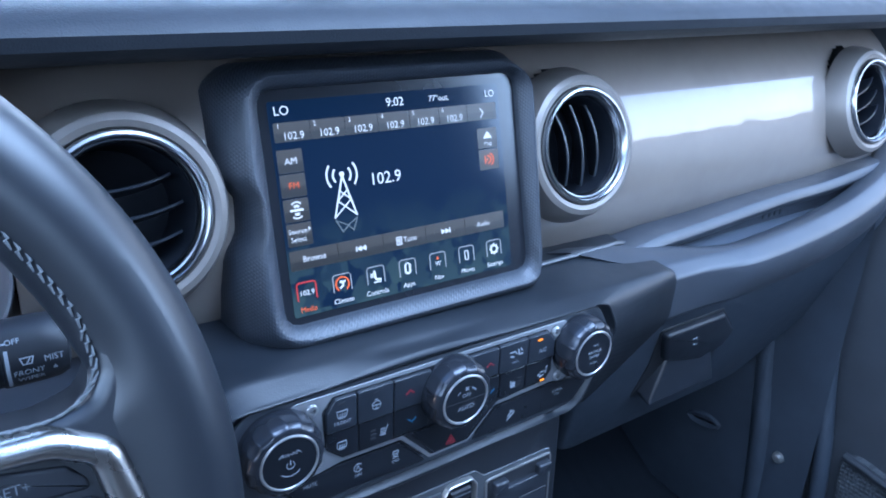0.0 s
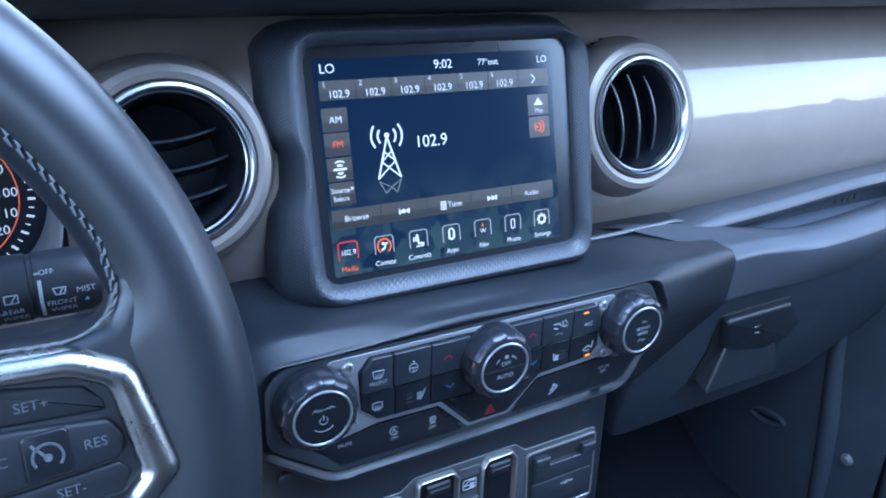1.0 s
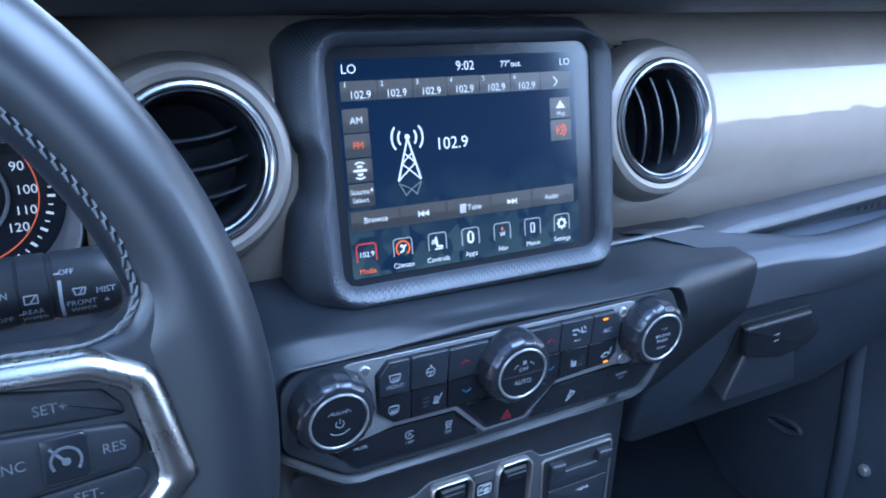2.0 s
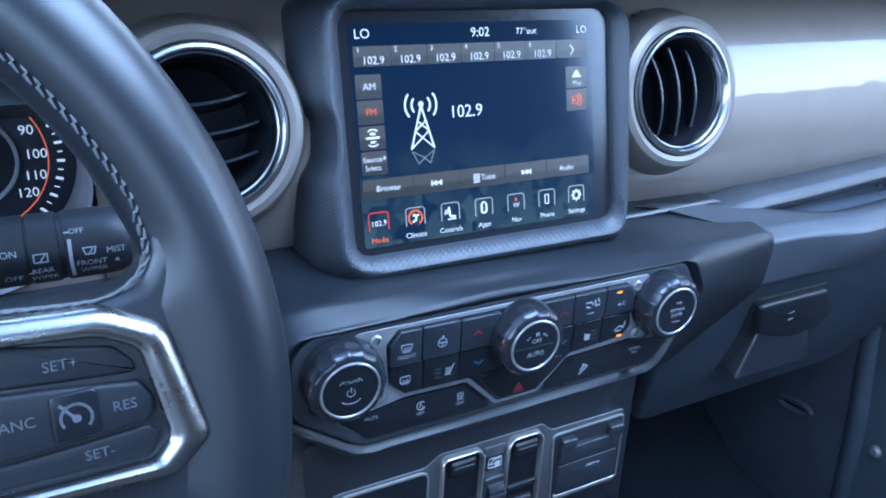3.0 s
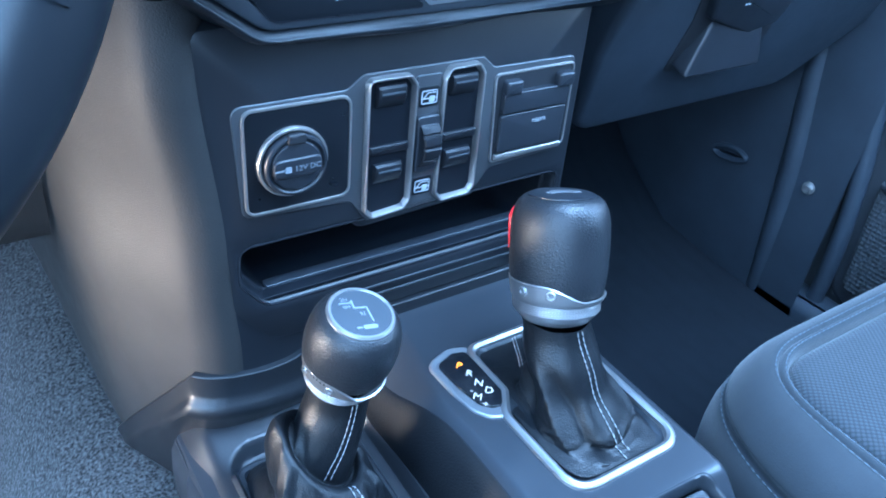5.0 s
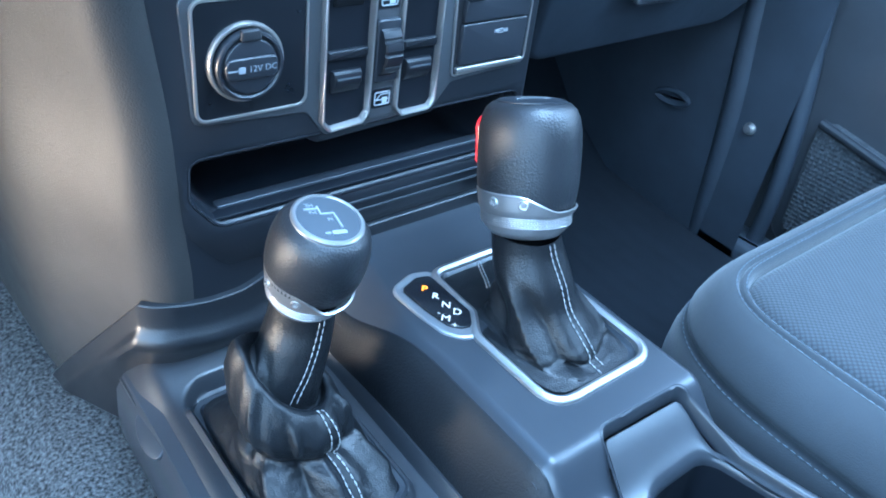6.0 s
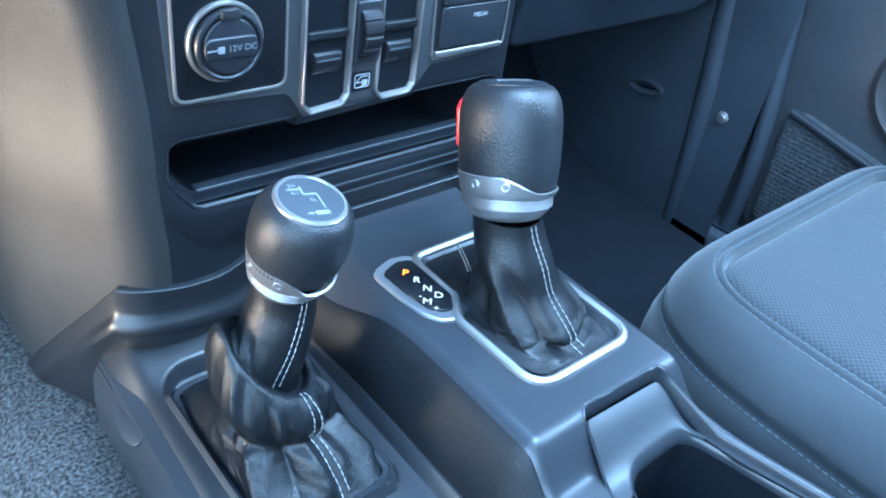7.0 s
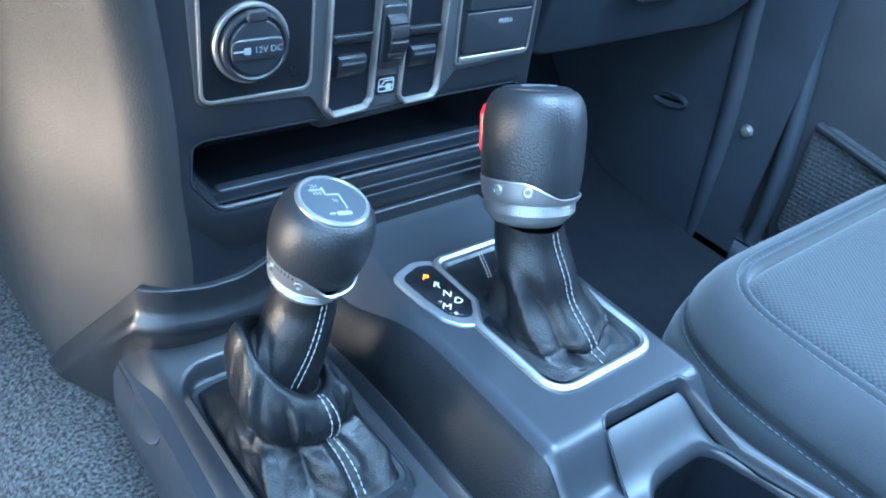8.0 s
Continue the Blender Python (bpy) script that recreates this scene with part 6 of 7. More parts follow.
    part("marking", text_mesh("BROWSE", 0.0040, shift(m, 0, 0.0022), DIMPRINT), DIMPRINT, k)
    part("marking", text_mesh("ENTER", 0.0040, shift(m, 0, -0.0026), DIMPRINT), DIMPRINT, k)
    part("marking", text_mesh("TUNE", 0.0026, shift(m, 0, 0.0085), DIMPRINT), DIMPRINT, k)
    part("marking", text_mesh("SCROLL", 0.0026, shift(m, 0, -0.0088), DIMPRINT), DIMPRINT, k)
    return c


# ---- outlet, window switches, media port ----
def switch_cluster():
    FACE = face(0.0045)
    s = thing("switch_cluster", (0, -0.046, 0.50), "window switches between a power outlet and a media port door", "switch panel")
    frame_o = ccw(rounded([(-0.1232, 0.5822), (-0.0545, 0.5822), (-0.0440, 0.5900), (0.0400, 0.5902), (0.0492, 0.5822), (0.1180, 0.5818), (0.1210, 0.5125), (0.0560, 0.5090), (0.0440, 0.4940), (-0.0385, 0.4905), (-0.0515, 0.5080), (-0.1195, 0.5125)], [0.007, 0.006, 0.005, 0.005, 0.006, 0.006, 0.006, 0.006, 0.005, 0.005, 0.006, 0.007], 5))
    raw = ccw([(-0.1232, 0.5822), (-0.0545, 0.5822), (-0.0440, 0.5900), (0.0400, 0.5902), (0.0492, 0.5822), (0.1180, 0.5818), (0.1210, 0.5125), (0.0560, 0.5090), (0.0440, 0.4940), (-0.0385, 0.4905), (-0.0515, 0.5080), (-0.1195, 0.5125)])
    raised = rounded(inset(raw, -0.0085), 0.0105, 6)
    part("surround", sweep(raised, [(0, 0.0415), (0.0008, 0.0450), (0.0022, 0.0474), (0.0042, 0.0490), (0.0064, 0.0496), (0.0085, 0.0496)], FACE, False, True), STACK, s, "raised black surround", 70)
    part("plate", slab(frame_o, 0.048, 0.0515, FACE, 0.0010), PLATE, s, "dark satin plate")
    # outlet
    po = rect(-0.1165, 0.5155, -0.0535, 0.5785, 0.006, 5)
    panel = part("outlet_panel", slab(po, 0.0505, 0.0526, FACE, 0.0006), KEY, s, "black outlet panel")
    part("outlet_panel_edge", band(inset(po, -0.0016), 0.0018, 0.051, 0.0534, FACE), EDGECHROME, panel, "bright edge line")
    om = frame_at((-0.0895, -0.0481, 0.5455))
    part("outlet_ring", lathe([(0.0216, 0.0), (0.0216, 0.0020), (0.0210, 0.0030), (0.0200, 0.0032), (0.0190, 0.0024), (0.0180, 0.0)], om, 64), EDGECHROME, panel, "bright outlet ring")
    cm = shift(om, 0.0014, -0.0014)
    cap = part("outlet_cap", lathe([(0.0194, 0.0), (0.0193, 0.0034), (0.0186, 0.0046), (0.0173, 0.0050), (0.0166, 0.0046), (0.0160, 0.0034), (0.0001, 0.0034)], cm, 64), SATIN, s, "black outlet cap")
    core = ccw([(0.0151 * math.cos(a), 0.0151 * math.sin(a)) for a in (i * 2 * math.pi / 48 for i in range(48))])
    part("cap_face", slab(core, 0.003, 0.0052, cm, 0.0010), SATIN, cap, "round black cap face")
    part("cap_grip", slab(rect(-0.0149, -0.0060, 0.0149, 0.0056, 0.0045, 5), 0.0046, 0.0068, cm, 0.0012), SATIN, cap, "raised black grip bar")
    part("cap_hinge", slab(ccw(rounded([(-0.0060, 0.0140), (0.0060, 0.0140), (0.0052, 0.0199), (-0.0052, 0.0199)], 0.0015, 3)), 0.003, 0.0062, cm, 0.001), MATTEBLACK, cap, "black hinge tab")
    part("marking", text_mesh("12V DC", 0.0049, shift(cm, 0.0056, -0.0004, 0.0070), KEYPRINT), KEYPRINT, cap)
    bm = stroke(bmesh.new(), [(-0.0138, -0.0004), (-0.0076, -0.0004)], 0.0008, 0.0066, 0.0071, cm)
    slab(rect(-0.0082, -0.0022, -0.0044, 0.0014, 0.0007, 3), 0.0066, 0.0071, cm, bm=bm)
    part("marking", bm, KEYPRINT, cap)
    # wells with rockers
    wells = [ccw(rounded([(-0.0420, 0.5865), (-0.0150, 0.5865), (-0.0105, 0.5805), (-0.0105, 0.5020), (-0.0145, 0.4962), (-0.0370, 0.4945), (-0.0420, 0.5000)], 0.004, 4)),
             ccw(rounded([(0.0105, 0.5805), (0.0140, 0.5870), (0.0345, 0.5872), (0.0390, 0.5810), (0.0405, 0.5010), (0.0370, 0.4955), (0.0150, 0.4950), (0.0105, 0.5010)], 0.004, 4))]
    for o in wells:
        # shallow floor; the shade of a deep well is in its black
        well = part("switch_well", slab(inset(o, 0.0004), 0.0500, 0.0519, FACE), VENTBLACK, s, "switch well, floor blackened for missing depth")
        part("well_rim", sweep(inset(o, -0.0014), [(0, 0.0500), (0.0002, 0.0550), (0.0009, 0.0560), (0.0018, 0.0557), (0.0032, 0.0522), (0.0034, 0.0505)], FACE), EDGECHROME, well, "bright chrome rim")
    for x0, x1 in ((-0.0398, -0.0126), (0.0126, 0.0382)):
        part("well_divider", slab(rect(x0, 0.5378, x1, 0.5436, 0.001, 3), 0.0515, 0.0545, FACE, 0.0014), SWITCHGREY, s, "black bar across the well")
        for z1 in (0.5822, 0.5312):
            # a paddle that stands out at its top and falls back to the floor of the well
            sec = [(0.0, 0.0), (0.0, 0.0030), (-0.0012, 0.0046), (-0.0034, 0.0052), (-0.0068, 0.0050), (-0.0100, 0.0038), (-0.0128, 0.0018), (-0.0145, 0.0)]
            mid, half = (x0 + x1) / 2 - 0.0006, 0.0098
            loops = []
            for f, k in ((-1.0, 0.35), (-0.94, 0.85), (-0.85, 1.0), (0.85, 1.0), (0.94, 0.85), (1.0, 0.35)):
                loops.append([(mid + half * f, -0.0470 - n * k, z1 + dz) for dz, n in sec])
            rocker = part("window_switch", skin(bmesh.new(), loops, True, True, True), SWITCHGREY, s, "black window switch paddle")
            part("marking", slab(rect(mid - 0.0078, z1 - 0.0046, mid + 0.0078, z1 - 0.0034, 0.0004, 2), 0.0563, 0.0570, FACE), WHEELPRINT, rocker, "pale line")
    col = part("centre_column", slab(rect(-0.0088, 0.4955, 0.0090, 0.5845, 0.002, 3), 0.0505, 0.0528, FACE, 0.0006), PLATE, s, "dark satin centre column")
    for z in (0.5705, 0.5085):
        part("icon_plate", slab(rect(-0.0070, z - 0.0065, 0.0074, z + 0.0065, 0.002, 4), 0.0525, 0.0532, FACE, 0.0003), KEY, col)
        bm = stroke(bmesh.new(), rect(-0.0052, z - 0.0042, 0.0056, z + 0.0040, 0.0012, 3), 0.0007, 0.0532, 0.0535, FACE, True)
        stroke(bm, [(-0.0040, z - 0.0008), (-0.0010, z + 0.0026), (0.0046, z + 0.0026)], 0.0006, 0.0532, 0.0535, FACE)
        stroke(bm, [(-0.0045, z - 0.0010), (0.0050, z - 0.0010)], 0.0006, 0.0532, 0.0535, FACE)
        slab(rect(0.0002, z - 0.0034, 0.0040, z + 0.0004), 0.0532, 0.0535, FACE, bm=bm)
        part("marking", bm, PRINT, col, "pale window icon")
    part("roller_base", slab(rect(-0.0082, 0.5200, 0.0086, 0.5590, 0.003, 4), 0.0525, 0.0560, FACE, 0.0015), SATIN, col, "black roller housing")
    bm = bmesh.new()
    loops = []
    for i in range(61):
        a = radians(-80 + 160 * i / 60)
        r = 0.0165 + (0.0010 if (i % 10) > 2 else 0.0)
        loops.append([(x, -(0.0440 + r * k * math.cos(a) * 0.85), 0.5395 + r * math.sin(a)) for x, k in ((-0.0062, 0.93), (-0.0052, 1.0), (0.0058, 1.0), (0.0068, 0.93))])
    skin(bm, loops, closed=False)
    part("roller", bm, SWITCHGREY, col, "ribbed black roller")
    # media port door
    mo = ccw(rounded([(0.0515, 0.5760), (0.1160, 0.5765), (0.1185, 0.5165), (0.0555, 0.5140)], 0.003, 4))
    door = part("media_bed", slab(mo, 0.0510, 0.0522, FACE), MATTEBLACK, s, "black media port bed")
    part("media_edge", band(inset(mo, -0.0014), 0.0016, 0.0512, 0.0530, FACE), EDGECHROME, door, "satin chrome edge")
    part("port_door", slab(rect(0.0575, 0.5205, 0.1130, 0.5485, 0.0022, 4), 0.0515, 0.0555, FACE, 0.0012), SATIN, s, "black hinged port door")
    part("port_door", slab(rect(0.0575, 0.5492, 0.1130, 0.5640, 0.0022, 4), 0.0515, 0.0562, FACE, 0.0012), SATIN, s, "black upper port door")
    for a, b in ((0.0572, 0.0705), (0.1015, 0.1148)):
        part("door_tab", slab(rect(a, 0.5628, b, 0.5725, 0.002, 4), 0.0515, 0.0578, FACE, 0.0018), SATIN, s, "black lift tab")
    part("lower_bar", slab(rect(0.0570, 0.5152, 0.1150, 0.5192, 0.001, 3), 0.0515, 0.0548, FACE, 0.0008), EDGECHROME, s, "satin chrome lower bar")
    part("marking", text_mesh("MEDIA", 0.0042, shift(FACE, 0.0900, 0.5410, 0.0557), PRINT), PRINT, s)
    return s


display_content()
CLIMATE = climate_panel()
switch_cluster()


# ---- steering wheel, stalk, dial ----
def lacing(path, parent, side, half=0.0011, pitch=0.0046, r=0.00045):
    """Crossed thread along a seam; side is the way across it."""
    bm = bmesh.new()
    pts = [Vector(p) for p in path]
    run = [0.0]
    for a, b in zip(pts, pts[1:]):
        run.append(run[-1] + (b - a).length)

    def point(s):
        for i in range(len(run) - 1):
            if s <= run[i + 1]:
                return pts[i].lerp(pts[i + 1], (s - run[i]) / max(run[i + 1] - run[i], 1e-9))
        return pts[-1]
    s = 0.0
    lift = Vector((0, -0.0008, 0.0003))
    while s + pitch * 1.5 < run[-1]:
        a, b = point(s), point(s + pitch * 1.35)
        w = side(a) * half
        c = (a + b) / 2
        tube([a - w, c - w * 0.45 + lift, c + w * 0.45 + lift, b + w], [r * 0.7, r * 1.35, r * 1.35, r * 0.7], seg=6, bm=bm)
        s += pitch
    return part("stitching", bm, WHEELTHREAD, parent, "grey laced thread")


def steering_wheel():
    centre = Vector((-0.3825, -0.171, 0.7723))
    w = thing("steering_wheel", tuple(centre), "black leather steering wheel with satin chrome spoke trim", "steering wheel")
    t = radians(16)
    m = frame_at(centre, (1, 0.015, 0), (0, math.sin(t), math.cos(t)))
    ring = [m @ Vector((0.1823 * math.cos(a), 0.1823 * math.sin(a), 0)) for a in (i * 2 * math.pi / 160 for i in range(160))]
    part("rim", tube(ring, 0.0195, True, 40), WHEELLEATHER, w, "black leather rim")
    # right spoke, flaring into the rim, and its twin
    for sx in (1, -1):
        mm = m @ Matrix.Diagonal((sx, 1, 1, 1))
        out = ccw(rounded([(0.03, 0.037), (0.1384, 0.0350), (0.1530, 0.0385), (0.1575, 0.0470), (0.1585, 0.0640), (0.1715, 0.0690), (0.1850, 0.0), (0.1680, -0.0770), (0.1580, -0.0700), (0.1525, -0.0555), (0.1500, -0.0465), (0.1400, -0.0375), (0.03, -0.033)],
                          [0, 0.012, 0.010, 0.008, 0.006, 0.03, 0.06, 0.03, 0.006, 0.008, 0.008, 0.01, 0], 6))
        spoke = part("spoke", slab(out, -0.012, 0.0160, mm, 0.006, 6), WHEELLEATHER, w, "leather wrapped spoke")
        o = rounded([(0.072, 0.0375), (0.1420, 0.0345), (0.1600, 0.0250), (0.1700, -0.0150), (0.1570, -0.0262), (0.072, -0.0222)], [0.002, 0.020, 0.012, 0.006, 0.010, 0.002], 9)
        i = rounded([(0.080, 0.0300), (0.1390, 0.0248), (0.1495, 0.0195), (0.1556, -0.0120), (0.1500, -0.0185), (0.080, -0.0180)], [0.002, 0.012, 0.007, 0.005, 0.005, 0.002], 9)
        at = lambda ring, n: [mm @ Vector((x, y, n)) for x, y in ring]
        mix = lambda f: [(p[0] * (1 - f) + q[0] * f, p[1] * (1 - f) + q[1] * f) for p, q in zip(o, i)]
        bm = skin(bmesh.new(), [at(o, 0.010), at(mix(0.02), 0.0165), at(mix(0.10), 0.0192), at(mix(0.22), 0.0208), at(mix(0.45), 0.0220), at(mix(0.70), 0.0222), at(mix(0.86), 0.0214), at(mix(0.96), 0.0198), at(i, 0.012)])
        flow = []
        for k in range(49):
            a = radians(-27.5 + 53.0 * k / 48)
            e = step(4, 14, k) * step(43, 35, k)
            r0 = 0.1665 - 0.0120 * e
            row = []
            for j in range(15):
                r = r0 + (0.1900 - r0) * j / 14
                rim = math.sqrt(max(0.0, 0.0195 ** 2 - (r - 0.1823) ** 2))
                plane = 0.0136 + 0.0060 * step(0.150, 0.1823, r) - (0.0196 - rim) * step(0.1823, 0.1900, r)
                row.append(mm @ Vector((r * math.cos(a), r * math.sin(a), rim + max(0.0, plane - rim) * e + 0.0005)))
            flow.append(row)
        part("spoke_flare", skin(bmesh.new(), flow, closed=False), WHEELLEATHER, spoke, "leather flare into the rim", 80)
        part("spoke_trim", bm, SPOKECHROME, spoke, "satin chrome trim")
        part("switch_bed", slab(ccw(i), 0.008, 0.0150, mm), KEY, spoke, "black switch bed")
        up = ccw(rounded([(0.084, 0.0285), (0.1142, 0.0268), (0.1430, 0.0210), (0.1482, 0.0150), (0.1490, 0.0110), (0.1240, 0.0125), (0.084, 0.0160)], 0.003, 4))
        mid = ccw(rounded([(0.084, 0.0150), (0.1240, 0.0115), (0.1485, 0.0085), (0.1525, 0.0020), (0.1520, -0.0030), (0.1490, -0.0058), (0.1235, -0.0075), (0.084, -0.0090)], 0.003, 4))
        low = ccw(rounded([(0.088, -0.0100), (0.1235, -0.0085), (0.1500, -0.0068), (0.1535, -0.0110), (0.1500, -0.0178), (0.1293, -0.0170), (0.094, -0.0172)], 0.003, 4))
        for o_, n in ((up, 0.0172), (mid, 0.0190), (low, 0.0172)):
            part("button", slab(o_, 0.012, n, mm, 0.0016), SWITCHGREY, spoke, "dark satin button")
        part("button", slab(rect(0.1225, -0.0055, 0.1365, 0.0098, 0.0022, 4), 0.0175, 0.0198, mm, 0.001), KEY, spoke, "square cruise button")
        if sx > 0:
            for s, x, y, n in (("SET+", 0.1275, 0.0182, 0.0174), ("CANC", 0.1120, 0.0028, 0.0192), ("RES", 0.1437, 0.0018, 0.0192), ("SET-", 0.1345, -0.0125, 0.0174)):
                part("marking", text_mesh(s, 0.0047, shift(m, x, y, n, 0), WHEELPRINT), WHEELPRINT, spoke)
            bm = stroke(bmesh.new(), arc(0.1297, 0.0015, 0.0044, -40, 210, 16), 0.0009, 0.0198, 0.0201, m)
            slab(circle(0.1297, 0.0013, 0.0013, 12), 0.0198, 0.0201, m, bm=bm)
            stroke(bm, [(0.1290, 0.0020), (0.1255, 0.0062)], 0.0009, 0.0198, 0.0201, m)
            part("marking", bm, WHEELPRINT, spoke)
    hub = rounded([(-0.072, 0.045), (0.072, 0.045), (0.080, 0.02), (0.075, -0.03), (0.045, -0.07), (-0.045, -0.07), (-0.075, -0.03), (-0.080, 0.02)], 0.02, 5)
    part("hub", slab(ccw(hub), -0.02, 0.032, m, 0.014, 5), LEATHER, w, "black leather hub")
    part("column", lathe([(0.035, -0.02), (0.04, -0.06), (0.05, -0.16)], m, 32), SATIN, w, "black column cover")
    # seam along the inner edge
    pts = [(0.105, 0.0372, 0.0125), (0.1200, 0.0362, 0.0125), (0.1384, 0.0352, 0.0125), (0.1480, 0.0372, 0.0125), (0.1560, 0.0440, 0.0125), (0.1572, 0.0520, 0.0125), (0.1555, 0.0600, 0.0128)]
    for k in range(14):
        a = radians(22.5 + 6.0 * k)
        pts.append((0.1684 * math.cos(a), 0.1684 * math.sin(a), 0.0140))
    wsp = lambda p: (p - centre).normalized()
    lacing(smooth_path([m @ Vector(p) for p in pts], 6), w, wsp)
    pts = [(0.105, -0.0352, 0.0120), (0.1260, -0.0365, 0.0120), (0.1400, -0.0378, 0.0120), (0.1490, -0.0440, 0.0120), (0.1525, -0.0540, 0.0122), (0.1520, -0.0640, 0.0122)]
    for k in range(12):
        a = radians(-25.5 - 6.0 * k)
        pts.append((0.1664 * math.cos(a), 0.1664 * math.sin(a), 0.0118))
    lacing(smooth_path([m @ Vector(p) for p in pts], 6), w, wsp)
    return w


def wiper_stalk():
    s = thing("wiper_stalk", (-0.29, -0.0995, 0.80), "black wiper stalk with pale printed symbols", "wiper stalk")
    yc, zc, r = -0.0995, 0.80, 0.0135
    m = frame_at((0, yc, zc), (0, 1, 0), (0, 0, 1))
    part("lever", lathe([(0.0001, -0.2232), (0.0075, -0.2236), (0.0115, -0.2250), (0.0131, -0.2285), (r, -0.2340), (r, -0.2478), (0.0128, -0.2482), (0.0128, -0.2500), (r, -0.2504), (r, -0.2600), (0.0130, -0.2603), (0.0130, -0.2610), (r, -0.2614), (r, -0.30), (0.0125, -0.34), (0.012, -0.37)], m, 48), SWITCHGREY, s, "satin black lever")

    def wrapped(me):
        for v in me.vertices:
            u, h = v.co.x, v.co.y
            a = h / r
            v.co = (u, yc - (r + 0.0002) * math.cos(a), zc + (r + 0.0002) * math.sin(a))
        return me

    def label(words, x, h, size):
        part("marking", wrapped(text_mesh(words, size, Matrix.Translation((x, h, 0)), KEYPRINT)), KEYPRINT, s)
    label("FRONT", -0.2396, -0.0030, 0.0033)
    label("WIPER", -0.2390, -0.0066, 0.0033)
    label("MIST", -0.2306, 0.0012, 0.0034)
    label("OFF", -0.2436, 0.0100, 0.0030)
    label("REAR", -0.2565, -0.0040, 0.0032)
    label("WIPER", -0.2560, -0.0076, 0.0032)
    label("OFF", -0.2665, -0.0062, 0.0036)
    label("ON", -0.2670, 0.0040, 0.0036)
    flat = lambda: Matrix.Identity(4)

    def strokes(sets, w=0.0005):
        bm = bmesh.new()
        for q in sets:
            fine = [tuple(Vector(a).lerp(Vector(b), k / 4)) for a, b in zip(q, q[1:]) for k in range(4)] + [q[-1]]
            stroke(bm, fine, w, 0.0, 0.0001, flat())
        me = finish(bm, "marking", KEYPRINT)
        part("marking", wrapped(me), KEYPRINT, s)
    strokes([[(-0.2422, 0.0032), (-0.2376, 0.0032), (-0.2384, 0.0006), (-0.2414, 0.0006), (-0.2422, 0.0032)], [(-0.2402, 0.0006), (-0.2388, 0.0028)]])
    strokes([[(-0.2590, 0.0030), (-0.2544, 0.0030), (-0.2544, -0.0002), (-0.2590, -0.0002), (-0.2590, 0.0030)], [(-0.2572, -0.0002), (-0.2552, 0.0026)]])
    strokes([[(-0.2464, 0.0068), (-0.2466, -0.0010), (-0.2462, -0.0098)]], 0.0013)
    strokes([[(-0.2306, -0.0026), (-0.2300, -0.0036), (-0.2312, -0.0036), (-0.2306, -0.0026)], [(-0.2306, -0.0029), (-0.2306, -0.0036)]], 0.0006)
    strokes([[(-0.2478, 0.0098), (-0.2462, 0.0098)], [(-0.2612, -0.0045), (-0.2596, -0.0045)]], 0.0007)
    # collar where the stalk leaves the column
    part("stalk_root", lathe([(0.016, -0.31), (0.017, -0.33), (0.019, -0.40)], m, 32), SATIN, s, "black root collar")
    return s


def speed_dial():
    d = thing("speed_dial", (-0.291, 0.066, 0.73), "speedometer dial with orange ring and pale numerals", "speedometer")
    c = (-0.291, 0.788)
    m = frame_at((c[0], 0.066, c[1]))
    dial = part("dial", lathe([(0.0570, 0.0), (0.03, 0.0002), (0.0001, 0.0003)], m, 64), DIALFACE, d, "dark dial face")
    part("dial_ring", lathe([(0.0625, 0.046), (0.0612, 0.0478), (0.0598, 0.0470), (0.0590, 0.036), (0.0582, 0.034), (0.0572, 0.012), (0.0565, 0.002)], m, 72), SATINCHROME, d, "satin silver bezel")
    part("orange_ring", band(circle(0, 0, 0.0425, 72), 0.0007, 0.0002, 0.0008, m, 0.0001), DIALORANGE, dial)
    part("inner_ring", band(circle(0, 0, 0.0275, 72), 0.0022, 0.0002, 0.0030, m, 0.0005), SATINCHROME, dial, "silver inner ring")
    part("dial_centre", lathe([(0.0252, 0.0012), (0.01, 0.0014), (0.0001, 0.0014)], m, 48), GLOSS, dial, "black centre")
    for i, a in enumerate((48, 24, 1, -19, -37)):
        x, y = 0.0362 * math.cos(radians(a)), 0.0362 * math.sin(radians(a))
        part("numeral", text_mesh(str(80 + 10 * i), 0.0078, shift(m, x, y, 0.0008), DIALWHITE), DIALWHITE, dial)
    bm = bmesh.new()
    for i in range(24):
        a = radians(84 - i * 6.1 * 24 / 23)
        r0, r1, w = (0.0468, 0.0502, 0.0014) if i % 2 == 0 else (0.0472, 0.0496, 0.0006)
        stroke(bm, [(r0 * math.cos(a), r0 * math.sin(a)), (r1 * math.cos(a), r1 * math.sin(a))], w, 0.0002, 0.0008, m)
    part("tick_marks", bm, DIALWHITE, dial, "pale tick marks")
    # painted surround with the round opening
    o = rect(-0.70, 0.712, -0.2286, 0.886)
    a, b = radial(o, circle(c[0], c[1], 0.0622, 64), 160)
    at = lambda ring, n: [Vector((x, n, z)) for x, z in ring]
    mix = lambda f: [(p[0] * (1 - f) + q[0] * f, p[1] * (1 - f) + q[1] * f) for p, q in zip(a, b)]
    bm = skin(bmesh.new(), [at(a, 0.06), at(a, 0.026), at(mix(0.9), 0.022), at(mix(0.97), 0.0195), at(b, 0.022), at(b, 0.068)])
    part("surround", bm, FASCIA, d, "grey painted cluster surround")
    return d


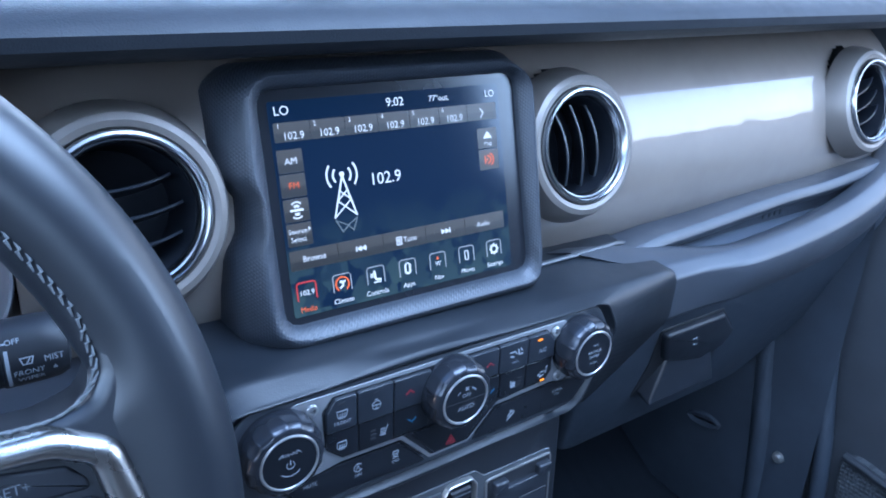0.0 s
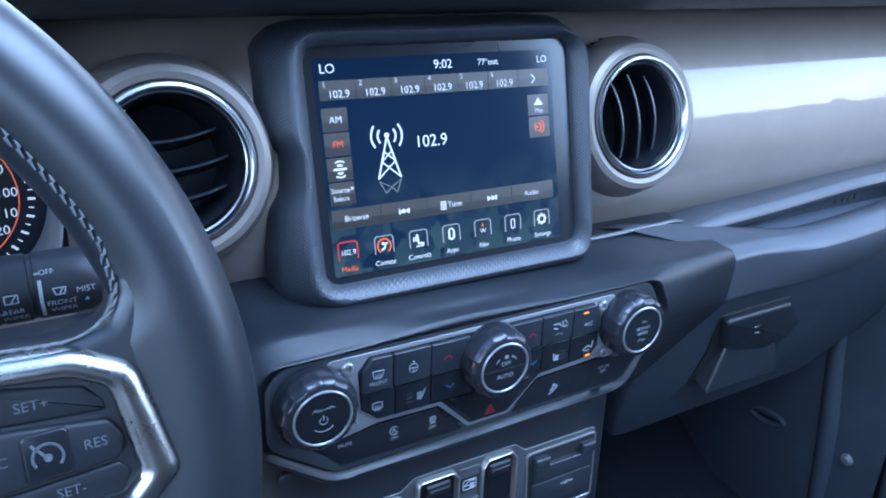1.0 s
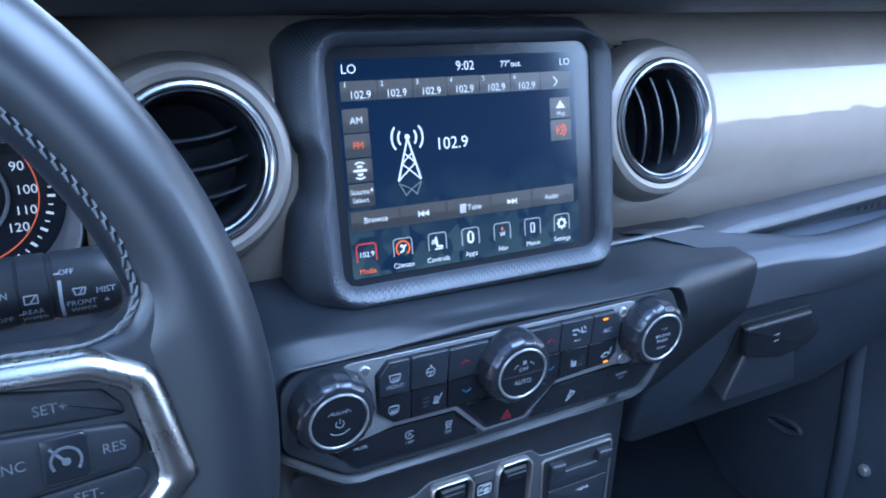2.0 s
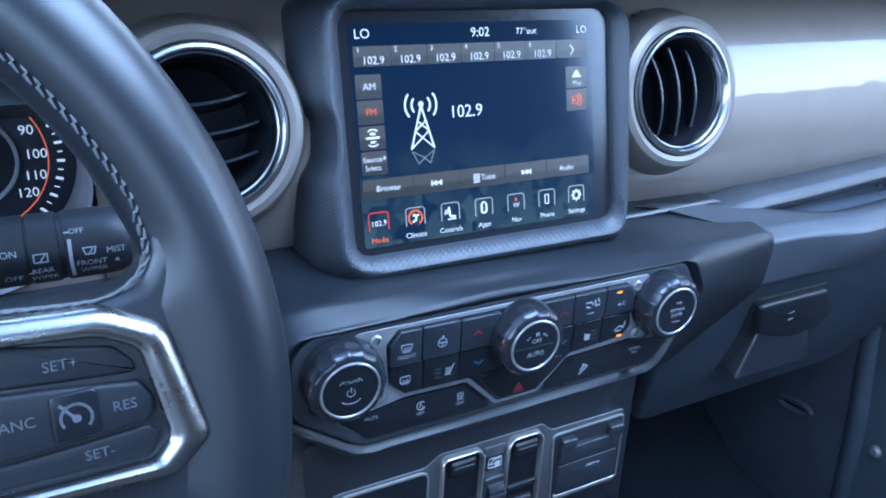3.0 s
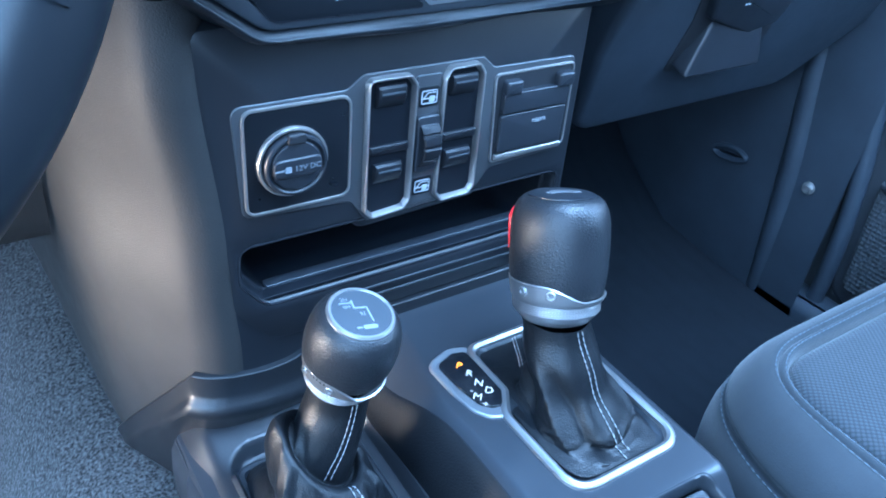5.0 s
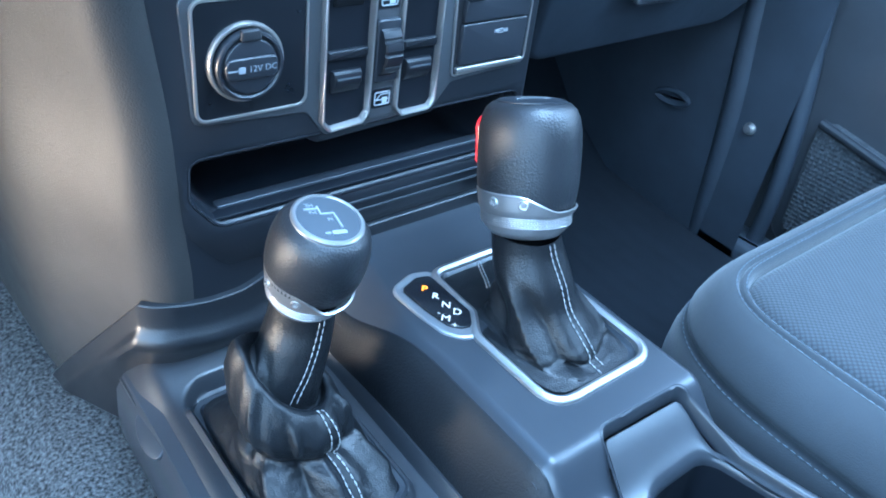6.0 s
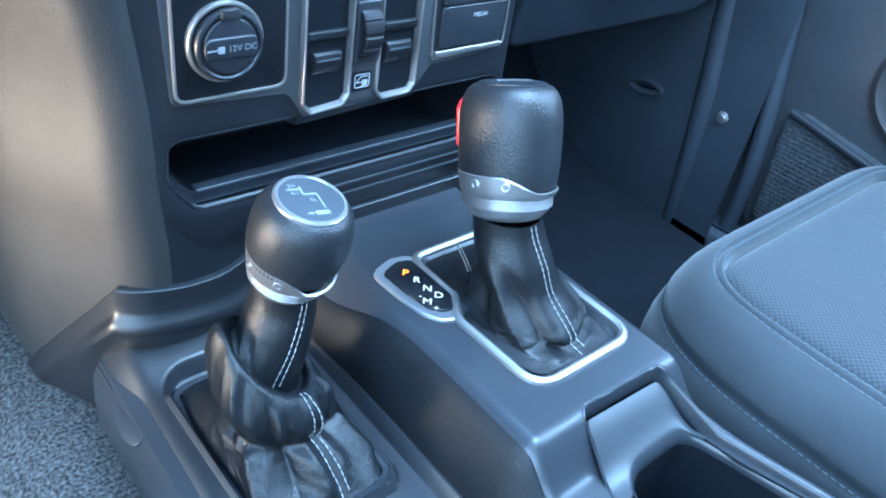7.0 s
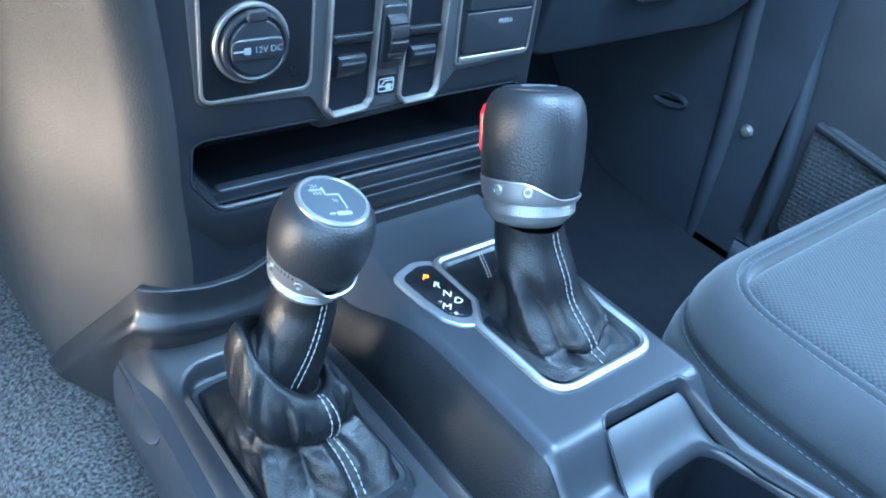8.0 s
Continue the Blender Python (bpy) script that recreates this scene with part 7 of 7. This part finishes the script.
def column_details():
    b = thing("ignition_button", (-0.315, -0.03, 0.665), "round ignition button with a bronze rim in the lower panel", "button")
    m = frame_at((-0.300, -0.030, 0.668), (1, 0, 0), (0, 0.15, 1))
    part("rim", lathe([(0.030, -0.004), (0.029, 0.003), (0.026, 0.0045), (0.0235, 0.003), (0.023, 0.0)], m, 48), KNEE, b, "raised rim")
    part("face", lathe([(0.0235, 0.0), (0.022, 0.002), (0.0001, 0.0025)], m, 40), GLOSS, b, "black face")
    return b


# ---- passenger side ----
def grab_rail():
    g = thing("grab_rail", (0.42, -0.04, 0.69), "padded black grab rail across the passenger dashboard", "grab rail")
    path = smooth_path([(0.236, -0.034, 0.6890), (0.256, -0.035, 0.6889), (0.29, -0.038, 0.6885), (0.34, -0.042, 0.6895), (0.43, -0.042, 0.6945), (0.52, -0.036, 0.702), (0.60, -0.024, 0.713), (0.66, -0.006, 0.728), (0.70, 0.017, 0.745)], 8)
    # end profile (y, z) that meets the hood, from the lower front corner round over the top
    root = rounded([(-0.0480, 0.6640), (-0.0485, 0.7030), (-0.0380, 0.7115), (0.0060, 0.7225), (0.0300, 0.7180), (0.0300, 0.6700), (-0.0200, 0.6500)], [0.008, 0.006, 0.012, 0.008, 0.01, 0.01, 0.02], 5)
    mid = (-0.030, 0.690)
    turn = [math.atan2(z - mid[1], y - mid[0]) for y, z in root]
    loops = []
    for p in path:
        k = step(0.255, 0.345, p.x)
        ring = []
        for (y, z), a in zip(root, turn):
            e = (p.y + 0.0225 * math.cos(a), p.z + 0.0262 * math.sin(a))
            q = (y + (e[0] - y) * k, z + (e[1] - z) * k)
            ring.append((p.x - 1.25 * max(0.0, y + 0.050) * step(0.695, 0.715, z) * (1 - k), q[0], q[1]))
        loops.append(ring)
    part("rail", skin(bmesh.new(), loops, True, True, True), RAIL, g, "soft black rail", 60)
    strip = smooth_path([(0.118, 0.002, 0.7200), (0.16, 0.002, 0.7205), (0.20, 0.003, 0.7208), (0.225, 0.005, 0.7200), (0.240, 0.009, 0.7150)], 6)
    part("trim_strip", tube(strip, 0.0020, False, 8), PLATE, g, "thin grey painted strip")
    return g


def parcel_shelf():
    s = thing("parcel_shelf", (0.42, 0.0, 0.70), "black parcel shelf lip below the painted fascia", "dashboard shelf")
    xs = [0.222 + i * 0.0172 for i in range(28)]
    bend = lambda x, y, z: (x, y, z - 0.005 * step(0.272, 0.240, x) + 0.012 * step(0.25, 0.50, x) + 0.010 * step(0.5, 0.68, x))
    sec = [(0.05, 0.7195), (0.02, 0.7205), (0.000, 0.7235), (-0.006, 0.7230), (-0.0100, 0.7195), (-0.0112, 0.7150), (-0.0095, 0.7105), (-0.005, 0.7075), (-0.002, 0.7040), (-0.001, 0.690), (0.004, 0.672), (0.03, 0.660)]
    part("lip", profile_run(sec, xs, None, bend), RAIL, s, "rounded black lip")
    bm = bmesh.new()
    for i, (x, w) in enumerate(((0.4300, 0.0075), (0.4410, 0.0060), (0.4505, 0.0060), (0.4600, 0.0075))):
        slab(rect(x, 0.7095, x + w, 0.7165, 0.0015, 3), 0.0, 0.0030, face(0), 0.0006, bm=bm)
    part("relief_mark", bm, RAIL, s, "moulded plain marks")
    return s


def glove_box():
    g = thing("glove_box", (0.45, 0.03, 0.44), "black glove box door with a recessed pull handle", "glove box")
    m = frame_at((0.0, 0.0265, 0.555), (1, 0, 0), (0, -0.359, 0.933))
    out = ccw(rounded([(0.232, 0.150), (0.665, 0.150), (0.650, -0.030), (0.560, -0.115), (0.250, -0.120), (0.225, -0.02)], [0.01, 0.02, 0.04, 0.05, 0.03, 0.02], 6))
    rec = ccw(rounded([(0.3060, 0.0620), (0.4050, 0.0620), (0.4480, 0.0230), (0.4550, -0.0270), (0.4360, -0.0530), (0.3260, -0.0530), (0.3220, 0.0050)], 0.006, 4))
    part("door", slab(out, -0.03, 0.0, m, 0.008, 4), FOOTWELL, g, "grained black door")
    # no hollow here: a black plate gives the shade behind the handle
    part("handle_shade_plate", slab(rec, -0.001, 0.0012, m, 0.001), MATTEBLACK, g, "flat dark plate in place of a shaded recess")
    h = ccw(rounded([(0.3070, 0.0600), (0.4030, 0.0595), (0.4440, 0.0240), (0.4430, -0.0020), (0.4050, -0.0120), (0.3350, 0.0120)], 0.006, 4))
    hd = part("handle", slab(h, 0.0, 0.009, m, 0.005, 4), SATIN, g, "satin black pull handle")
    for dx, dz in ((0.3645, 0.0385), (0.3720, 0.0270)):
        part("marking", slab(rect(dx - 0.004, dz - 0.0012, dx + 0.004, dz + 0.0012, 0.001, 3), 0.0088, 0.0093, m), DIMPRINT, hd)
    lip = ccw(rounded([(0.3285, -0.0440), (0.3500, 0.0040), (0.4250, 0.0000), (0.4400, -0.0440)], 0.004, 4))
    bm = slab(lip, 0.0, 0.004, m, 0.0035, 4)
    flat = m.inverted()
    for v in bm.verts:
        q = flat @ v.co
        if q.z > 0.0002:
            q.z += 0.018 * max(0.0, min(1.0, (0.002 - q.y) / 0.044))
            v.co = m @ q
    part("finger_lip", bm, SATIN, g, "finger lip that slopes outwards")
    return g


def side_kick():
    """Lower trim of the passenger footwell: kick panel, sill trim, hinge pillar."""
    k = thing("kick_panel", (0.66, 0.05, 0.13), "black kick panel and sill trim of the passenger footwell", "trim panel")
    bm = bmesh.new()
    skin(bm, [[(0.640, y, z) for y in steps(-0.02, 0.46, 12)] for z in steps(0.12, 0.70, 8)], closed=False)
    part("panel", bm, FOOTWELL, k, "black kick panel")
    part("pillar_trim", tube(smooth_path([(0.655, 0.045, 0.12), (0.650, 0.050, 0.24), (0.648, 0.058, 0.34), (0.650, 0.075, 0.46), (0.655, 0.09, 0.62)], 6), 0.016, seg=12), FOOTWELL, k, "rounded pillar trim")
    part("door_seal", tube(smooth_path([(0.672, -0.025, 0.10), (0.668, -0.030, 0.22), (0.668, -0.020, 0.34), (0.672, 0.005, 0.48), (0.676, 0.02, 0.66)], 6), 0.011, seg=12), FOOTWELL, k, "rubber door seal")
    m = frame_at((0.6395, 0, 0), (0, -1, 0), (0, 0, 1))
    part("bolt", lathe([(0.0085, 0.0), (0.0080, 0.003), (0.0055, 0.0042), (0.0050, 0.0062), (0.0001, 0.0066)], shift(m, -0.0227, 0.3167), 20), SILVER, k, "small bolt head")
    plug = ccw([(0.030 * math.cos(a), 0.013 * math.sin(a)) for a in (i * 2 * math.pi / 40 for i in range(40))])
    part("plug", sweep(plug, [(0, 0.0), (0.0015, 0.004), (0.004, 0.005), (0.007, 0.003), (0.009, 0.0012)], shift(m, -0.145, 0.307, 0, 8), False, True), FOOTWELL, k, "oval black plug")
    part("sill", slab(rect(0.640, -0.80, 0.70, 0.05, 0.01), 0.12, 0.165, level(0), 0.015), FOOTWELL, k, "black sill trim")
    return k


def passenger_door():
    d = thing("passenger_door", (0.69, -0.4, 0.16), "closed passenger door with a net map pocket", "car door")
    out = ccw(rounded([(-0.78, 0.17), (-0.035, 0.17), (-0.015, 0.30), (0.02, 0.62), (0.02, 0.69), (-0.78, 0.69)], [0.03, 0.03, 0.05, 0.03, 0.03, 0.03], 5))
    m = frame_at((0.6985, 0, 0), (0, 1, 0), (0, 0, 1)) @ Matrix.Diagonal((1, 1, -1, 1))
    part("panel", slab(out, 0.0, 0.012, m, 0.006), DOORGREY, d, "grey-black door panel")
    pocket = ccw(rounded([(-0.55, 0.185), (-0.050, 0.195), (-0.040, 0.345), (-0.060, 0.352), (-0.55, 0.270)], 0.012, 4))
    part("pocket", slab(pocket, 0.010, 0.026, m, 0.006), NET, d, "black net map pocket")
    part("pocket_hem", tube([m @ Vector((-0.045, 0.350, 0.026)), m @ Vector((-0.20, 0.324, 0.030)), m @ Vector((-0.55, 0.272, 0.030))], 0.006, seg=10), PLASTIC, d, "elastic pocket hem")
    part("speaker", lathe([(0.075, 0.010), (0.073, 0.018), (0.066, 0.020), (0.060, 0.016), (0.0001, 0.015)], shift(m, -0.185, 0.43), 48), MATTEBLACK, d, "round black loudspeaker")
    return d


def passenger_seat():
    s = thing("passenger_seat", (0.395, -0.45, 0.13), "charcoal cloth passenger seat with stitched seams", "car seat")
    out = ccw(rounded([(0.152, -0.164), (0.645, -0.164), (0.645, -0.80), (0.152, -0.80)], 0.13, 16))
    mid = ccw(rounded([(0.2150, -0.205), (0.575, -0.205), (0.575, -0.74), (0.2150, -0.74)], 0.060, 12))
    oa, ob = radial(out, mid, 220)
    ring = lambda f, n: [Vector((p[0] * (1 - f) + q[0] * f, p[1] * (1 - f) + q[1] * f, 0.385 + n)) for p, q in zip(oa, ob)]
    prof = [(0.25, -0.24), (0.10, -0.17), (0.02, -0.11), (0.0, -0.075), (0.03, -0.058), (0.09, -0.047), (0.14, -0.0425), (0.175, -0.0410), (0.190, -0.0385), (0.185, -0.0350), (0.170, -0.0335), (0.172, -0.0310), (0.21, -0.0260), (0.28, -0.0185), (0.38, -0.0110), (0.50, -0.0055), (0.64, -0.0018), (0.72, -0.0002), (0.76, -0.0008), (0.785, -0.0024), (0.80, -0.0030), (0.815, -0.0020), (0.84, -0.0002), (0.88, 0.0002), (0.94, -0.0012), (0.975, -0.0050), (0.99, -0.0095), (1.0, -0.0115)]
    part("bolster", skin(bmesh.new(), [ring(f, n) for f, n in prof]), CLOTH, s, "charcoal cloth bolster", 60)
    c = Vector((0.395, -0.464, 0.385))
    rings = []
    for f, n in ((1.004, -0.0120), (0.998, -0.0112), (0.992, -0.0075), (0.975, -0.0038), (0.95, -0.0020), (0.90, 0.0), (0.8, 0.0018), (0.6, 0.003), (0.3, 0.003), (0.05, 0.003)):
        rings.append([Vector((c.x + (q[0] - c.x) * f, c.y + (q[1] - c.y) * f, 0.385 + n)) for q in ob])
    part("insert", skin(bmesh.new(), rings, True, False, True), MESHCLOTH, s, "charcoal mesh cloth centre", 60)
    for f, n in ((0.90, 0.0004), (0.735, 0.0003)):
        stitches(ring(f, n) + ring(f, n)[:1], s, SEATTHREAD, 0.0040, 0.0018, 0.0006)
    side = ring(0.150, -0.0411)
    side = [p + Vector((p.x - c.x, p.y - c.y, 0)).normalized() * 0.0004 for p in side]
    stitches(side + side[:1], s, SEATTHREAD, 0.0040, 0.0018, 0.0005)
    return s


def dash_top_tray():
    t = thing("dash_top_tray", (0.0, 0.10, 0.925), "dark lidded tray on top of the dashboard", "storage tray")
    part("lid", slab(rect(-0.020, 0.045, 0.16, 0.24, 0.012), 0.9262, 0.938, level(0), 0.004), STACK, t, "dark tray lid")
    part("latch_block", slab(rect(-0.052, 0.035, -0.024, 0.10, 0.003), 0.9255, 0.9445, level(0), 0.002), STACK, t, "small dark block")
    return t


steering_wheel()
wiper_stalk()
speed_dial()
column_details()
grab_rail()
parcel_shelf()
glove_box()
side_kick()
passenger_door()
passenger_seat()
dash_top_tray()
